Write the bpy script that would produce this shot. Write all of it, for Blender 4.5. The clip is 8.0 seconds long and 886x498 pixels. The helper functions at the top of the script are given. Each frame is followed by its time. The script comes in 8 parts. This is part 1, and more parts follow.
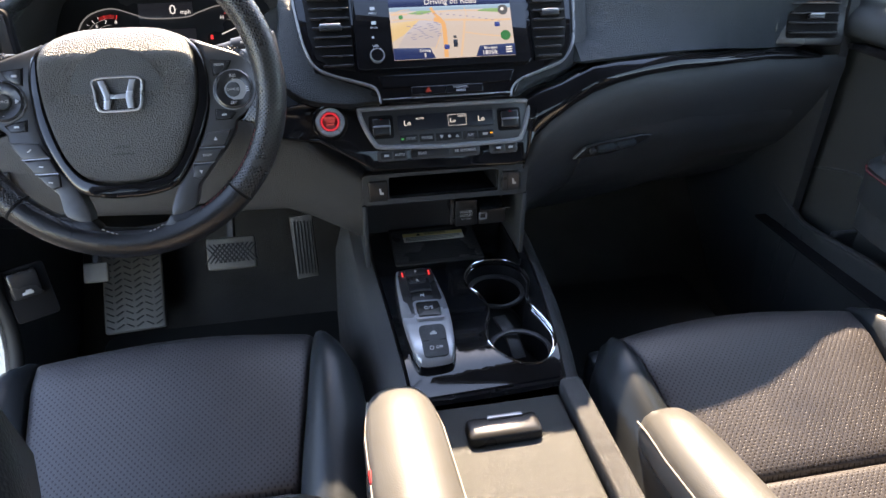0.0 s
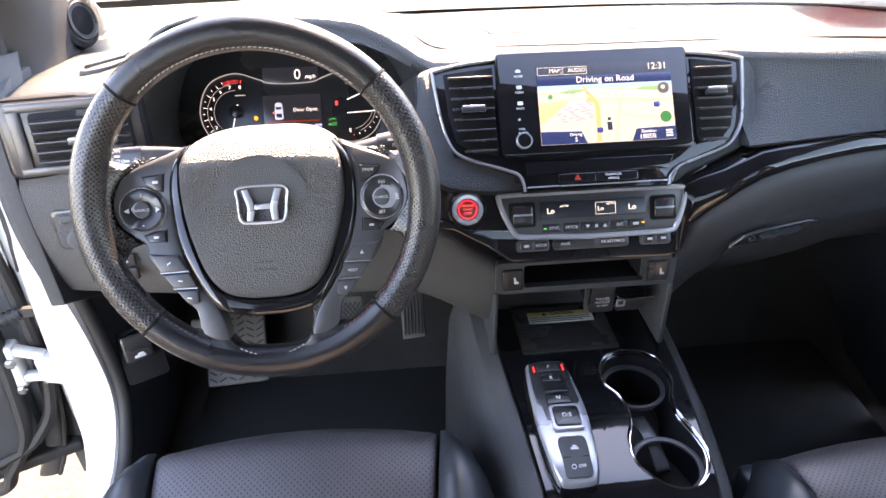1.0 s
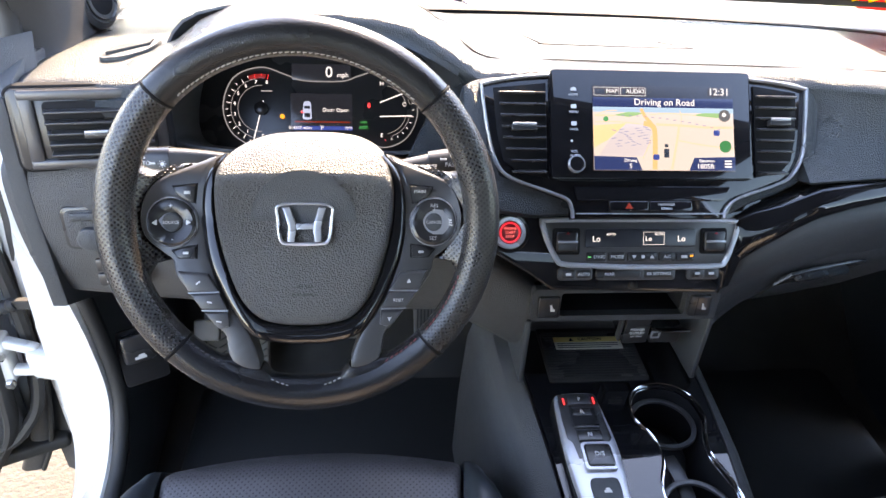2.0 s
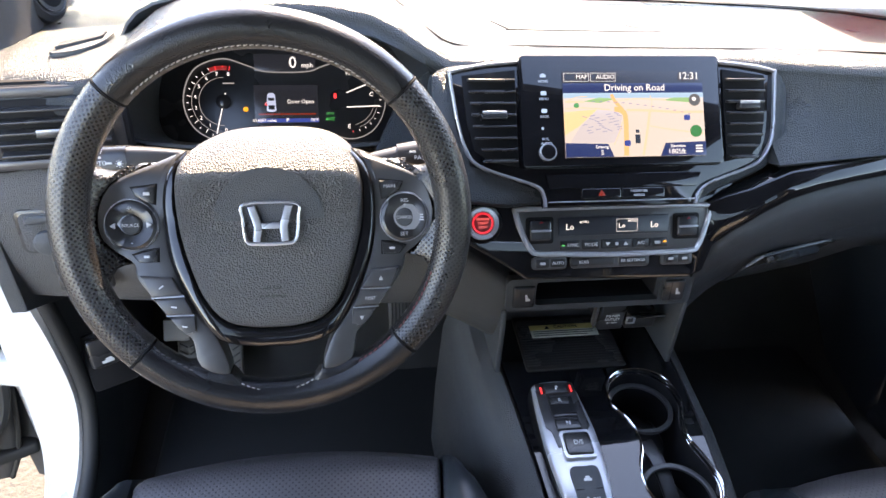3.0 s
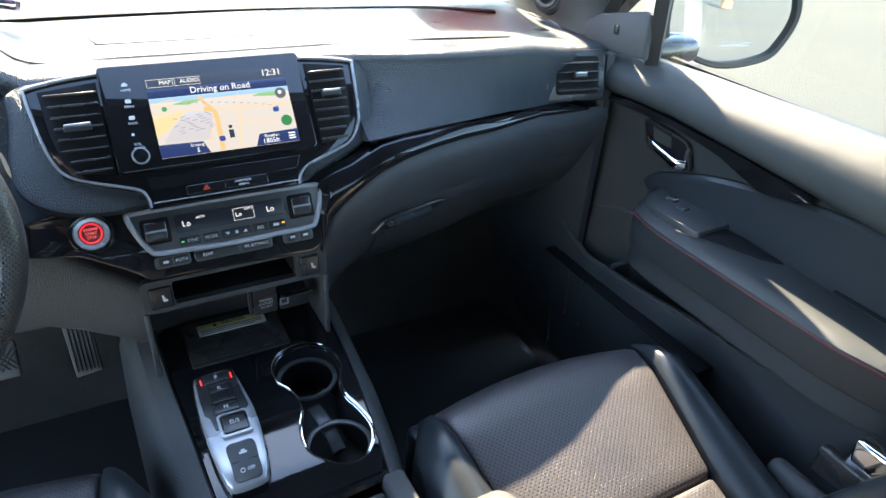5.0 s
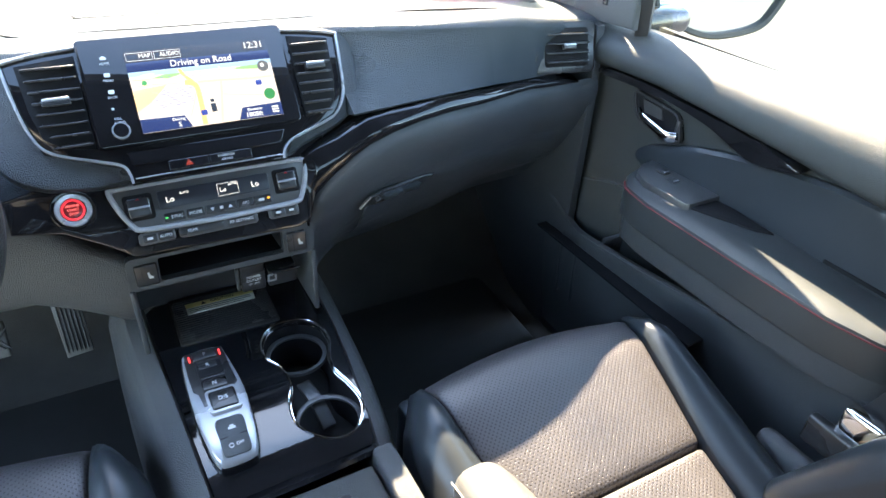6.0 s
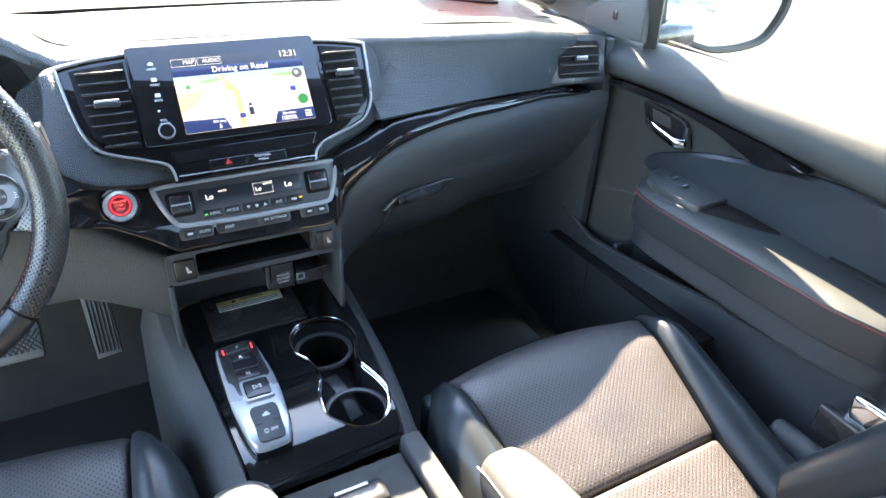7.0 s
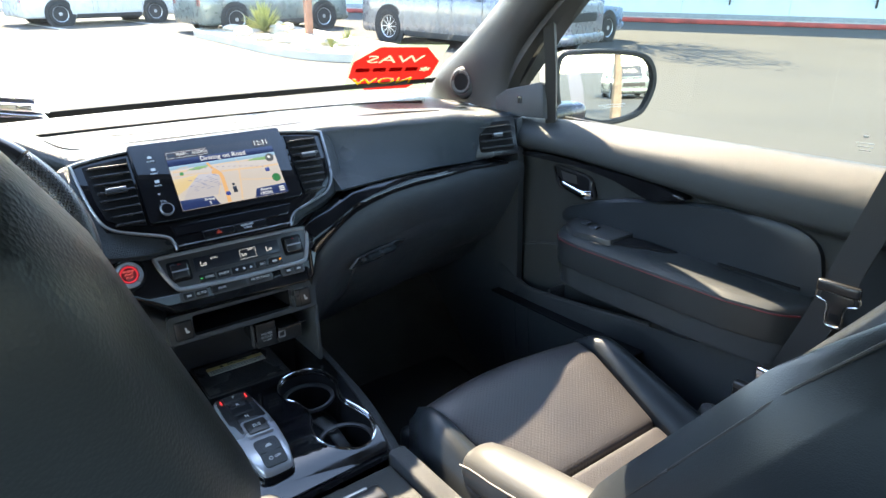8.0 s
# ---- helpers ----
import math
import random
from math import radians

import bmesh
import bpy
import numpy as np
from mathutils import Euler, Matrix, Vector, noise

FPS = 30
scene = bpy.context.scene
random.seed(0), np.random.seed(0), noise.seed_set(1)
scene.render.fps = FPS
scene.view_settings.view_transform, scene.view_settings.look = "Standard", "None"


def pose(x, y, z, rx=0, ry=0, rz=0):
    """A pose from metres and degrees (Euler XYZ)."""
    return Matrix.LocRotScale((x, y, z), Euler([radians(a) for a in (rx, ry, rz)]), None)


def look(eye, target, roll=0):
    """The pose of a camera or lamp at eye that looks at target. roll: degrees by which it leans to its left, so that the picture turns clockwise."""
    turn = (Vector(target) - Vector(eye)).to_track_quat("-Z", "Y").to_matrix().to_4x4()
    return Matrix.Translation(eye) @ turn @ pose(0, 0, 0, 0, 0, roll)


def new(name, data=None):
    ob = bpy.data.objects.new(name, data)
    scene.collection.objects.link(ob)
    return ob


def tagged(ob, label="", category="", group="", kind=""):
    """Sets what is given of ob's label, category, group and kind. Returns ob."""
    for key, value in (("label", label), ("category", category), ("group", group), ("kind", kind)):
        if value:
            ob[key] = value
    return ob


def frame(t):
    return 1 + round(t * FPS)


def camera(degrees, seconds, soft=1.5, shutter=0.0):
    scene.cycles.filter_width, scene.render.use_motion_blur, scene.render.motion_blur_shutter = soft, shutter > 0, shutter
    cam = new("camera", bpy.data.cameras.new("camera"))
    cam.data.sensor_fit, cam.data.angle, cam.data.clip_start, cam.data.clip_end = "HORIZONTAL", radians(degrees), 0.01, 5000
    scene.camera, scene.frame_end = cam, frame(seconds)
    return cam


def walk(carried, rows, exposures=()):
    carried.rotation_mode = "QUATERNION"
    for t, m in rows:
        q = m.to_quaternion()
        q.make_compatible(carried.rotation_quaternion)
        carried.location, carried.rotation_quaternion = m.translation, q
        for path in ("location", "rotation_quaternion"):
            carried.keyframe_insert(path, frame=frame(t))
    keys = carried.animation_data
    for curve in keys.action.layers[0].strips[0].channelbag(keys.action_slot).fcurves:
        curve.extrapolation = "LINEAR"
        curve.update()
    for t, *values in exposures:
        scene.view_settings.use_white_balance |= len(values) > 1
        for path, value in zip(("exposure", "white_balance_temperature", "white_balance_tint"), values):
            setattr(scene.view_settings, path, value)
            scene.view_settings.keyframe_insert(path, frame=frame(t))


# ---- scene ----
cam = camera(68.0, 8.0)
METRES, ACROSS, EYE, TILT, LEAN, TURN = 0.9, -0.1826, 1.5, -31.0, -0.03, -10.83
ROWS = [
    (0.0, 0.0, 0.0, 0.0, 0.0, 0.0, -0.0),
    (0.2, -0.0242, 0.0221, 0.0481, 1.1, 0.14, 0.03),
    (0.5, -0.0615, 0.0486, 0.1105, 3.94, -0.32, 0.39),
    (0.7, -0.0868, 0.0615, 0.133, 5.09, -0.28, 0.17),
    (1.0, -0.1275, 0.0869, 0.1589, 5.3, -0.77, -2.0),
    (1.2, -0.1526, 0.1019, 0.1702, 5.52, -1.26, -3.5),
    (1.5, -0.1926, 0.1144, 0.1806, 5.25, -1.28, -5.36),
    (1.7, -0.2093, 0.124, 0.19, 4.82, -1.33, -5.61),
    (2.8, -0.2189, 0.1627, 0.2121, 1.33, -2.88, -3.8),
    (3.0, -0.2131, 0.1572, 0.2112, 1.56, -2.84, -3.83),
    (3.2, -0.2134, 0.1581, 0.2113, 1.33, -2.82, -3.49),
    (3.5, -0.2032, 0.1506, 0.2113, 1.2, -2.51, -3.15),
    (3.7, -0.183, 0.1423, 0.2131, 0.82, -2.24, -2.51),
    (4.0, -0.1402, 0.1218, 0.2071, -2.93, -1.54, -0.26),
    (4.2, -0.0968, 0.1026, 0.1991, -6.14, -1.47, 1.74),
    (4.5, -0.038, 0.0673, 0.1891, -9.99, -1.11, 4.25),
    (4.7, -0.0025, 0.0503, 0.1795, -13.55, -1.32, 5.5),
    (5.0, 0.0274, 0.0396, 0.1641, -16.48, -1.98, 6.0),
    (5.2, 0.0449, 0.0365, 0.1557, -16.49, -2.63, 6.49),
    (6.3, 0.0426, 0.0408, 0.1478, -16.68, -3.57, 6.68),
    (6.5, 0.0346, 0.0343, 0.1491, -17.22, -3.16, 6.45),
    (6.8, 0.0228, 0.0137, 0.1304, -15.83, -1.65, 7.42),
    (7.0, -0.0105, 0.0014, 0.1051, -16.52, -1.18, 6.86),
    (7.2, -0.0313, -0.0206, 0.0743, -17.31, -0.21, 7.41),
    (7.5, -0.0669, -0.0666, 0.0299, -19.18, 1.01, 9.51),
    (7.7, -0.0961, -0.1046, -0.0068, -20.51, 2.6, 10.85),
    (8.0, -0.1385, -0.166, -0.04, -21.73, 8.28, 13.97),
]
# the clip's own brightening: seconds, stops, kelvin, tint
EXPOSURES = [(0.0, 3.48, 7700, 18), (0.5, 4.90, 8300, 25), (1.0, 4.45, 8400, 26), (1.5, 4.15, 8000, 22), (3.5, 4.0, 7700, 19), (4.5, 3.95, 7100, 12), (5.0, 3.97, 6900, 9), (6.5, 4.80, 7200, 10), (7.5, 4.42, 7200, 12), (8.0, 3.54, 7000, 9)]
# the car stands nose down by some degrees
CAR = Matrix.Translation((0, 0.3, 0.5)) @ pose(0, 0, 0, -3.2, 0, 0) @ Matrix.Translation((0, -0.3, -0.5))
walk(cam, [(t, CAR @ pose(ACROSS, 0, EYE, TILT, LEAN, TURN) @ pose(METRES * x, METRES * y, METRES * z, 90 + pitch, roll, yaw)) for t, x, y, z, yaw, pitch, roll in ROWS], EXPOSURES)

# ---- sun, sky, exposure ----
SUN_UP, SUN_RIGHT = 43.0, 11.0          # elevation; degrees to the right of straight ahead
world = bpy.data.worlds.new("sky")
scene.world = world
world.use_nodes = True
wn = world.node_tree
sky = wn.nodes.new("ShaderNodeTexSky")
sky.sky_type, sky.sun_disc = "NISHITA", False
sky.sun_elevation, sky.sun_rotation = radians(SUN_UP), radians(SUN_RIGHT)
sky.dust_density = 0.3
wn.links.new(sky.outputs[0], wn.nodes["Background"].inputs[0])
wn.nodes["Background"].inputs[1].default_value = 0.15
sun = new("sun", bpy.data.lights.new("sun", "SUN"))
sun.data.energy, sun.data.angle, sun.data.color = 3.0, radians(0.53), (1.0, 0.87, 0.68)
e, a = radians(SUN_UP), radians(SUN_RIGHT)
sun.matrix_world = look((math.cos(e) * math.sin(a) * 30, math.cos(e) * math.cos(a) * 30, math.sin(e) * 30), (0, 0, 0))

# ---- building helpers ----


PLACE = CAR                             # the car's pose; the lot outside stands level


def thing(name, label, category, at, group="", kind=""):
    ob = new(name)
    ob.location = PLACE @ Vector(at)
    ob.empty_display_size = 0.05
    tagged(ob, label, category, group, kind)
    return ob


def spot(ob):
    p = Vector((0, 0, 0))
    while ob:
        p += ob.location
        ob = ob.parent
    return p


def part(name, bm, material, parent=None, label="", smooth=True, turn=None):
    """One mesh object from a bmesh in world places, under a thing or a part."""
    if turn is not None:
        bm.transform(turn)
    bm.transform(PLACE)
    base = spot(parent) if parent else Vector((0, 0, 0))
    bm.transform(Matrix.Translation(-base))
    me = bpy.data.meshes.new(name)
    bmesh.ops.recalc_face_normals(bm, faces=bm.faces)
    bm.to_mesh(me)
    bm.free()
    if smooth:
        me.shade_smooth()
        me.set_sharp_from_angle(angle=radians(38))
    me.materials.append(material)
    ob = new(name, me)
    if parent:
        ob.parent = parent
    if label:
        tagged(ob, label)
    return ob


def solo(name, bm, material, label, category, kind="", group="", smooth=True, turn=None):
    return tagged(part(name, bm, material, None, "", smooth, turn), label, category, group, kind)


def glaze(ob):
    """Turns a pane's face to the cabin, so that its gloss follows the angle from inside; daylight passes."""
    me = ob.data
    mid, nor = Vector((0, 0, 0)), Vector((0, 0, 0))
    for f in me.polygons:
        mid += f.center
        nor += f.normal
    mid = mid / len(me.polygons) + spot(ob)
    if nor.dot(PLACE @ Vector((0, 0.3, 1.25)) - mid) < 0:
        me.flip_normals()
    ob.visible_shadow = False
    return ob


def axis(h, r, n):
    h = max(h, 1e-5)
    r = min(r, h)
    s = [-h, -h + r * 0.29, -h + r]
    k = max(1, n)
    s += [(-h + r) + (2 * h - 2 * r) * i / k for i in range(1, k)]
    s += [h - r, h - r * 0.29, h]
    out = []
    for v in s:
        if not out or v - out[-1] > 1e-7:
            out.append(v)
    return out


def rbox(w, d, t, r=0.002, n=(1, 1, 1), at=(0, 0, 0), bend=None):
    """A box w x d x t with rounded edges, centred on at; bend maps each point."""
    h = (w / 2, d / 2, t / 2)
    r = min(r, *h)
    ax = [axis(h[i], r, n[i]) for i in range(3)]
    bm = bmesh.new()
    grid = {}

    def vert(i, j, k):
        key = (i, j, k)
        if key not in grid:
            p = (ax[0][i], ax[1][j], ax[2][k])
            q = [max(-(h[c] - r), min(h[c] - r, p[c])) for c in range(3)]
            v = Vector([p[c] - q[c] for c in range(3)])
            if v.length > 1e-9:
                v = v.normalized() * r
            co = Vector(q) + v + Vector(at)
            grid[key] = bm.verts.new(bend(co) if bend else co)
        return grid[key]

    L = [len(x) - 1 for x in ax]
    for c in range(3):
        u, v = [x for x in range(3) if x != c]
        for side in (0, L[c]):
            for i in range(L[u]):
                for j in range(L[v]):
                    ids = []
                    for di, dj in ((0, 0), (1, 0), (1, 1), (0, 1)):
                        key = [0, 0, 0]
                        key[c], key[u], key[v] = side, i + di, j + dj
                        ids.append(vert(*key))
                    try:
                        bm.faces.new(ids)
                    except ValueError:
                        pass
    return bm


def slab(outline, thick, bevel=0.001, at=(0, 0), z=0.0):
    """A plate from a closed 2D outline: its face at z + thick, its edge bevelled."""
    pts = [Vector((p[0] + at[0], p[1] + at[1])) for p in outline]
    n = len(pts)
    area = sum(pts[i].x * pts[(i + 1) % n].y - pts[(i + 1) % n].x * pts[i].y for i in range(n))
    if area < 0:
        pts.reverse()
    inner = []
    for i in range(n):
        a1 = (pts[i] - pts[i - 1]).normalized()
        b1 = (pts[(i + 1) % n] - pts[i]).normalized()
        na, nb = Vector((-a1.y, a1.x)), Vector((-b1.y, b1.x))
        m = (na + nb)
        m = m.normalized() / max(0.4, m.normalized().dot(na)) if m.length > 1e-6 else na
        inner.append(pts[i] + m * bevel)
    bm = bmesh.new()
    rings = [[bm.verts.new((p.x, p.y, z)) for p in pts],
             [bm.verts.new((p.x, p.y, z + thick - bevel)) for p in pts],
             [bm.verts.new(((p.x + q.x) / 2 + (p.x - q.x) * 0.2, (p.y + q.y) / 2 + (p.y - q.y) * 0.2, z + thick - bevel * 0.3)) for p, q in zip(pts, inner)],
             [bm.verts.new((p.x, p.y, z + thick)) for p in inner]]
    for k in range(3):
        for i in range(n):
            j = (i + 1) % n
            bm.faces.new((rings[k][i], rings[k][j], rings[k + 1][j], rings[k + 1][i]))
    bm.faces.new(rings[3])
    bm.faces.new(list(reversed(rings[0])))
    return bm


def rrect(w, h, r, n=5):
    out = []
    for cx, cy, a0 in ((w / 2 - r, h / 2 - r, 0), (-w / 2 + r, h / 2 - r, 90), (-w / 2 + r, -h / 2 + r, 180), (w / 2 - r, -h / 2 + r, 270)):
        for i in range(n + 1):
            t = radians(a0 + 90 * i / n)
            out.append((cx + r * math.cos(t), cy + r * math.sin(t)))
    return out


def smooth_path(pts, per=6, closed=False):
    """A Catmull-Rom curve through the points."""
    P = [Vector(p) for p in pts]
    n = len(P)
    out = []
    for i in range(n if closed else n - 1):
        p0 = P[(i - 1) % n] if closed or i > 0 else P[0] * 2 - P[1]
        p1, p2 = P[i], P[(i + 1) % n]
        p3 = P[(i + 2) % n] if closed or i + 2 < n else P[-1] * 2 - P[-2]
        for k in range(per):
            t = k / per
            out.append(0.5 * (2 * p1 + (p2 - p0) * t + (2 * p0 - 5 * p1 + 4 * p2 - p3) * t * t + (3 * p1 - p0 - 3 * p2 + p3) * t ** 3))
    if not closed:
        out.append(P[-1])
    return out


def sweep(path, section, closed=False, up=(0, 0, 1), scale=None, caps=True):
    """A 2D section (side, up) swept along a 3D path."""
    P = [Vector(p) for p in path]
    n = len(P)
    bm = bmesh.new()
    rings = []
    for i in range(n):
        d = (P[(i + 1) % n] - P[i - 1]) if closed or 0 < i < n - 1 else (P[1] - P[0] if i == 0 else P[-1] - P[-2])
        d.normalize()
        u = Vector(up(i, P[i]) if callable(up) else up)
        s = d.cross(u)
        if s.length < 1e-5:
            s = d.cross(Vector((1, 0.1, 0)))
        s.normalize()
        u = s.cross(d).normalized()
        k = scale(i / max(1, n - 1)) if scale else 1.0
        rings.append([bm.verts.new(P[i] + s * (q[0] * k) + u * (q[1] * k)) for q in section])
    m = len(section)
    for i in range(n if closed else n - 1):
        A, B = rings[i], rings[(i + 1) % n]
        for j in range(m):
            bm.faces.new((A[j], A[(j + 1) % m], B[(j + 1) % m], B[j]))
    if caps and not closed:
        bm.faces.new(list(reversed(rings[0])))
        bm.faces.new(rings[-1])
    return bm


def loft(sections, closed=False, caps=False):
    """A skin through point rows of equal length."""
    bm = bmesh.new()
    rows = [[bm.verts.new(p) for p in s] for s in sections]
    m = len(rows[0])
    for A, B in zip(rows, rows[1:]):
        for j in range(m if closed else m - 1):
            k = (j + 1) % m
            bm.faces.new((A[j], A[k], B[k], B[j]))
    if caps:
        bm.faces.new(list(reversed(rows[0])))
        bm.faces.new(rows[-1])
    return bm


def shell(bm, thick):
    """Gives an open skin its thickness."""
    bmesh.ops.recalc_face_normals(bm, faces=bm.faces)
    bmesh.ops.solidify(bm, geom=bm.faces[:], thickness=thick)
    return bm


def lathe(profile, n=32):
    """A turned body from (radius, height) rows, round local z."""
    return loft([[(r * math.cos(2 * math.pi * i / n), r * math.sin(2 * math.pi * i / n), z) for i in range(n)] for r, z in profile], closed=True, caps=True)


def join(*bms):
    out = bmesh.new()
    for b in bms:
        me = bpy.data.meshes.new("tmp")
        b.to_mesh(me)
        b.free()
        out.from_mesh(me)
        bpy.data.meshes.remove(me)
    return out


def moved(bm, m):
    bm.transform(m)
    return bm


def panel(x, y, z, lean, yaw=0):
    """The pose of an upright panel that faces the seats: local x right, y up its face, z towards the seats."""
    return pose(x, y, z, 90 - lean, 0, yaw)


def text_bm(body, size, deep=0.0004, align="CENTER"):
    cu = bpy.data.curves.new("lettering", "FONT")
    cu.body, cu.size, cu.align_x, cu.align_y, cu.extrude = body, size, align, "CENTER", deep
    cu.resolution_u = 2
    ob = bpy.data.objects.new("lettering", cu)
    scene.collection.objects.link(ob)
    me = bpy.data.meshes.new_from_object(ob.evaluated_get(bpy.context.evaluated_depsgraph_get()))
    bpy.data.objects.remove(ob)
    bm = bmesh.new()
    bm.from_mesh(me)
    bpy.data.meshes.remove(me)
    bpy.data.curves.remove(cu)
    return bm


def lerp(x, xs, ys):
    return float(np.interp(x, xs, ys))


# ---- materials ----


def mat(name, color, rough=0.5, metal=0.0, bump=0.0, depth=0.0006, grain=400.0, vary=0.15, coat=0.0, spec=0.5, patch=6.0, rough_vary=0.08, detail=4.0, kind="noise"):
    """A procedural surface: grain as relief, and slow variation of tone and gloss."""
    m = bpy.data.materials.new(name)
    m.use_nodes = True
    N, L = m.node_tree.nodes, m.node_tree.links
    b = N["Principled BSDF"]
    b.inputs["Metallic"].default_value = metal
    b.inputs["Specular IOR Level"].default_value = spec
    b.inputs["Coat Weight"].default_value = coat
    b.inputs["Coat Roughness"].default_value = 0.05
    co = N.new("ShaderNodeTexCoord")
    slow = N.new("ShaderNodeTexNoise")
    slow.inputs["Scale"].default_value, slow.inputs["Detail"].default_value = patch, detail
    L.new(co.outputs["Object"], slow.inputs["Vector"])
    ramp = N.new("ShaderNodeMapRange")
    ramp.inputs["From Min"].default_value, ramp.inputs["From Max"].default_value = 0.3, 0.7
    ramp.inputs["To Min"].default_value, ramp.inputs["To Max"].default_value = 1 - vary, 1 + vary
    L.new(slow.outputs[0], ramp.inputs[0])
    mul = N.new("ShaderNodeVectorMath")
    mul.operation = "SCALE"
    mul.inputs[0].default_value = color
    L.new(ramp.outputs[0], mul.inputs["Scale"])
    L.new(mul.outputs[0], b.inputs["Base Color"])
    rr = N.new("ShaderNodeMapRange")
    rr.inputs["From Min"].default_value, rr.inputs["From Max"].default_value = 0.3, 0.7
    rr.inputs["To Min"].default_value, rr.inputs["To Max"].default_value = max(0.02, rough - rough_vary), min(1, rough + rough_vary)
    L.new(slow.outputs[0], rr.inputs[0])
    L.new(rr.outputs[0], b.inputs["Roughness"])
    if bump:
        if kind == "cell":
            g = N.new("ShaderNodeTexVoronoi")
            g.inputs["Scale"].default_value = grain
            src = g.outputs["Distance"]
        else:
            g = N.new("ShaderNodeTexNoise")
            g.inputs["Scale"].default_value, g.inputs["Detail"].default_value = grain, 2.0
            src = g.outputs[0]
        L.new(co.outputs["Object"], g.inputs["Vector"])
        bp = N.new("ShaderNodeBump")
        bp.inputs["Strength"].default_value, bp.inputs["Distance"].default_value = bump, depth
        L.new(src, bp.inputs["Height"])
        L.new(bp.outputs[0], b.inputs["Normal"])
    return m


def perforated(name, color, rough, step, hole=0.3, bump=0.6, tint=None, unrolled=False):
    """Leather pierced by rows of small holes, spaced step metres; the holes show a thread or backing colour."""
    m = mat(name, color, rough, bump=0.25, grain=900, kind="cell", vary=0.12)
    N, L = m.node_tree.nodes, m.node_tree.links
    b = N["Principled BSDF"]
    co = next(n for n in N if n.type == "TEX_COORD")
    sc = N.new("ShaderNodeVectorMath")
    sc.operation = "SCALE"
    sc.inputs["Scale"].default_value = 1 / step
    rot = N.new("ShaderNodeVectorRotate")
    rot.rotation_type = "Z_AXIS"
    rot.inputs["Angle"].default_value = radians(45)
    L.new(co.outputs["UV" if unrolled else "Object"], rot.inputs["Vector"])
    L.new(rot.outputs[0], sc.inputs[0])
    fr = N.new("ShaderNodeVectorMath")
    fr.operation = "FRACTION"
    L.new(sc.outputs[0], fr.inputs[0])
    sub = N.new("ShaderNodeVectorMath")
    sub.operation = "SUBTRACT"
    sub.inputs[1].default_value = (0.5, 0.5, 0.5)
    L.new(fr.outputs[0], sub.inputs[0])
    flat = N.new("ShaderNodeVectorMath")
    flat.operation = "MULTIPLY"
    flat.inputs[1].default_value = (1, 1, 0)
    L.new(sub.outputs[0], flat.inputs[0])
    ln = N.new("ShaderNodeVectorMath")
    ln.operation = "LENGTH"
    L.new(flat.outputs[0], ln.inputs[0])
    edge = N.new("ShaderNodeMapRange")
    edge.inputs["From Min"].default_value, edge.inputs["From Max"].default_value = hole * 0.7, hole
    L.new(ln.outputs["Value"], edge.inputs[0])
    mix = N.new("ShaderNodeMix")
    mix.data_type = "RGBA"
    L.new(edge.outputs[0], mix.inputs["Factor"])
    mix.inputs["A"].default_value = (*(tint or (0.004, 0.004, 0.004)), 1)
    old = b.inputs["Base Color"].links[0].from_socket
    L.new(old, mix.inputs["B"])
    L.new(mix.outputs["Result"], b.inputs["Base Color"])
    bp = N.new("ShaderNodeBump")
    bp.inputs["Strength"].default_value, bp.inputs["Distance"].default_value = bump, 0.001
    L.new(edge.outputs[0], bp.inputs["Height"])
    L.new(b.inputs["Normal"].links[0].from_socket, bp.inputs["Normal"])
    L.new(bp.outputs[0], b.inputs["Normal"])
    return m


def glow(name, color, strength=1.0):
    m = bpy.data.materials.new(name)
    m.use_nodes = True
    b = m.node_tree.nodes["Principled BSDF"]
    b.inputs["Base Color"].default_value = (0.01, 0.01, 0.01, 1)
    b.inputs["Roughness"].default_value = 0.25
    b.inputs["Emission Color"].default_value = (*color, 1)
    b.inputs["Emission Strength"].default_value = strength * 0.095
    return m


def pane(name, tint, gloss=1.45):
    """Thin glass: light passes tinted, the surface mirrors by its angle."""
    m = bpy.data.materials.new(name)
    m.use_nodes = True
    N, L = m.node_tree.nodes, m.node_tree.links
    N.remove(N["Principled BSDF"])
    tr, gl, mx, fr = (N.new("ShaderNode" + k) for k in ("BsdfTransparent", "BsdfGlossy", "MixShader", "Fresnel"))
    tr.inputs[0].default_value = (*tint, 1)
    gl.inputs["Roughness"].default_value = 0.01
    fr.inputs["IOR"].default_value = gloss
    L.new(fr.outputs[0], mx.inputs[0])
    L.new(tr.outputs[0], mx.inputs[1])
    L.new(gl.outputs[0], mx.inputs[2])
    L.new(mx.outputs[0], N["Material Output"].inputs[0])
    return m


M_DASH = mat("soft_dash_vinyl", (0.018, 0.024, 0.029), 0.29, spec=0.42, rough_vary=0.04, bump=0.9, grain=650, kind="cell", vary=0.16, depth=0.0014)
M_HARD = mat("hard_grained_plastic", (0.034, 0.038, 0.042), 0.42, bump=0.8, grain=1000, kind="cell", depth=0.0008)
M_SILL = mat("soft_black_door_top_and_shaded_lid", (0.023, 0.026, 0.026), 0.46, spec=0.4, bump=0.7, grain=1000, kind="cell", depth=0.0007)
M_GREY = mat("grey_grained_plastic", (0.046, 0.047, 0.048), 0.42, bump=0.9, grain=700, kind="cell", depth=0.0013)
# near-black for gaps and print; in hollows it also stands for their shade
M_DARK = mat("black_plastic_and_cavity_shade", (0.008, 0.008, 0.009), 0.75, bump=0.2, spec=0.15)
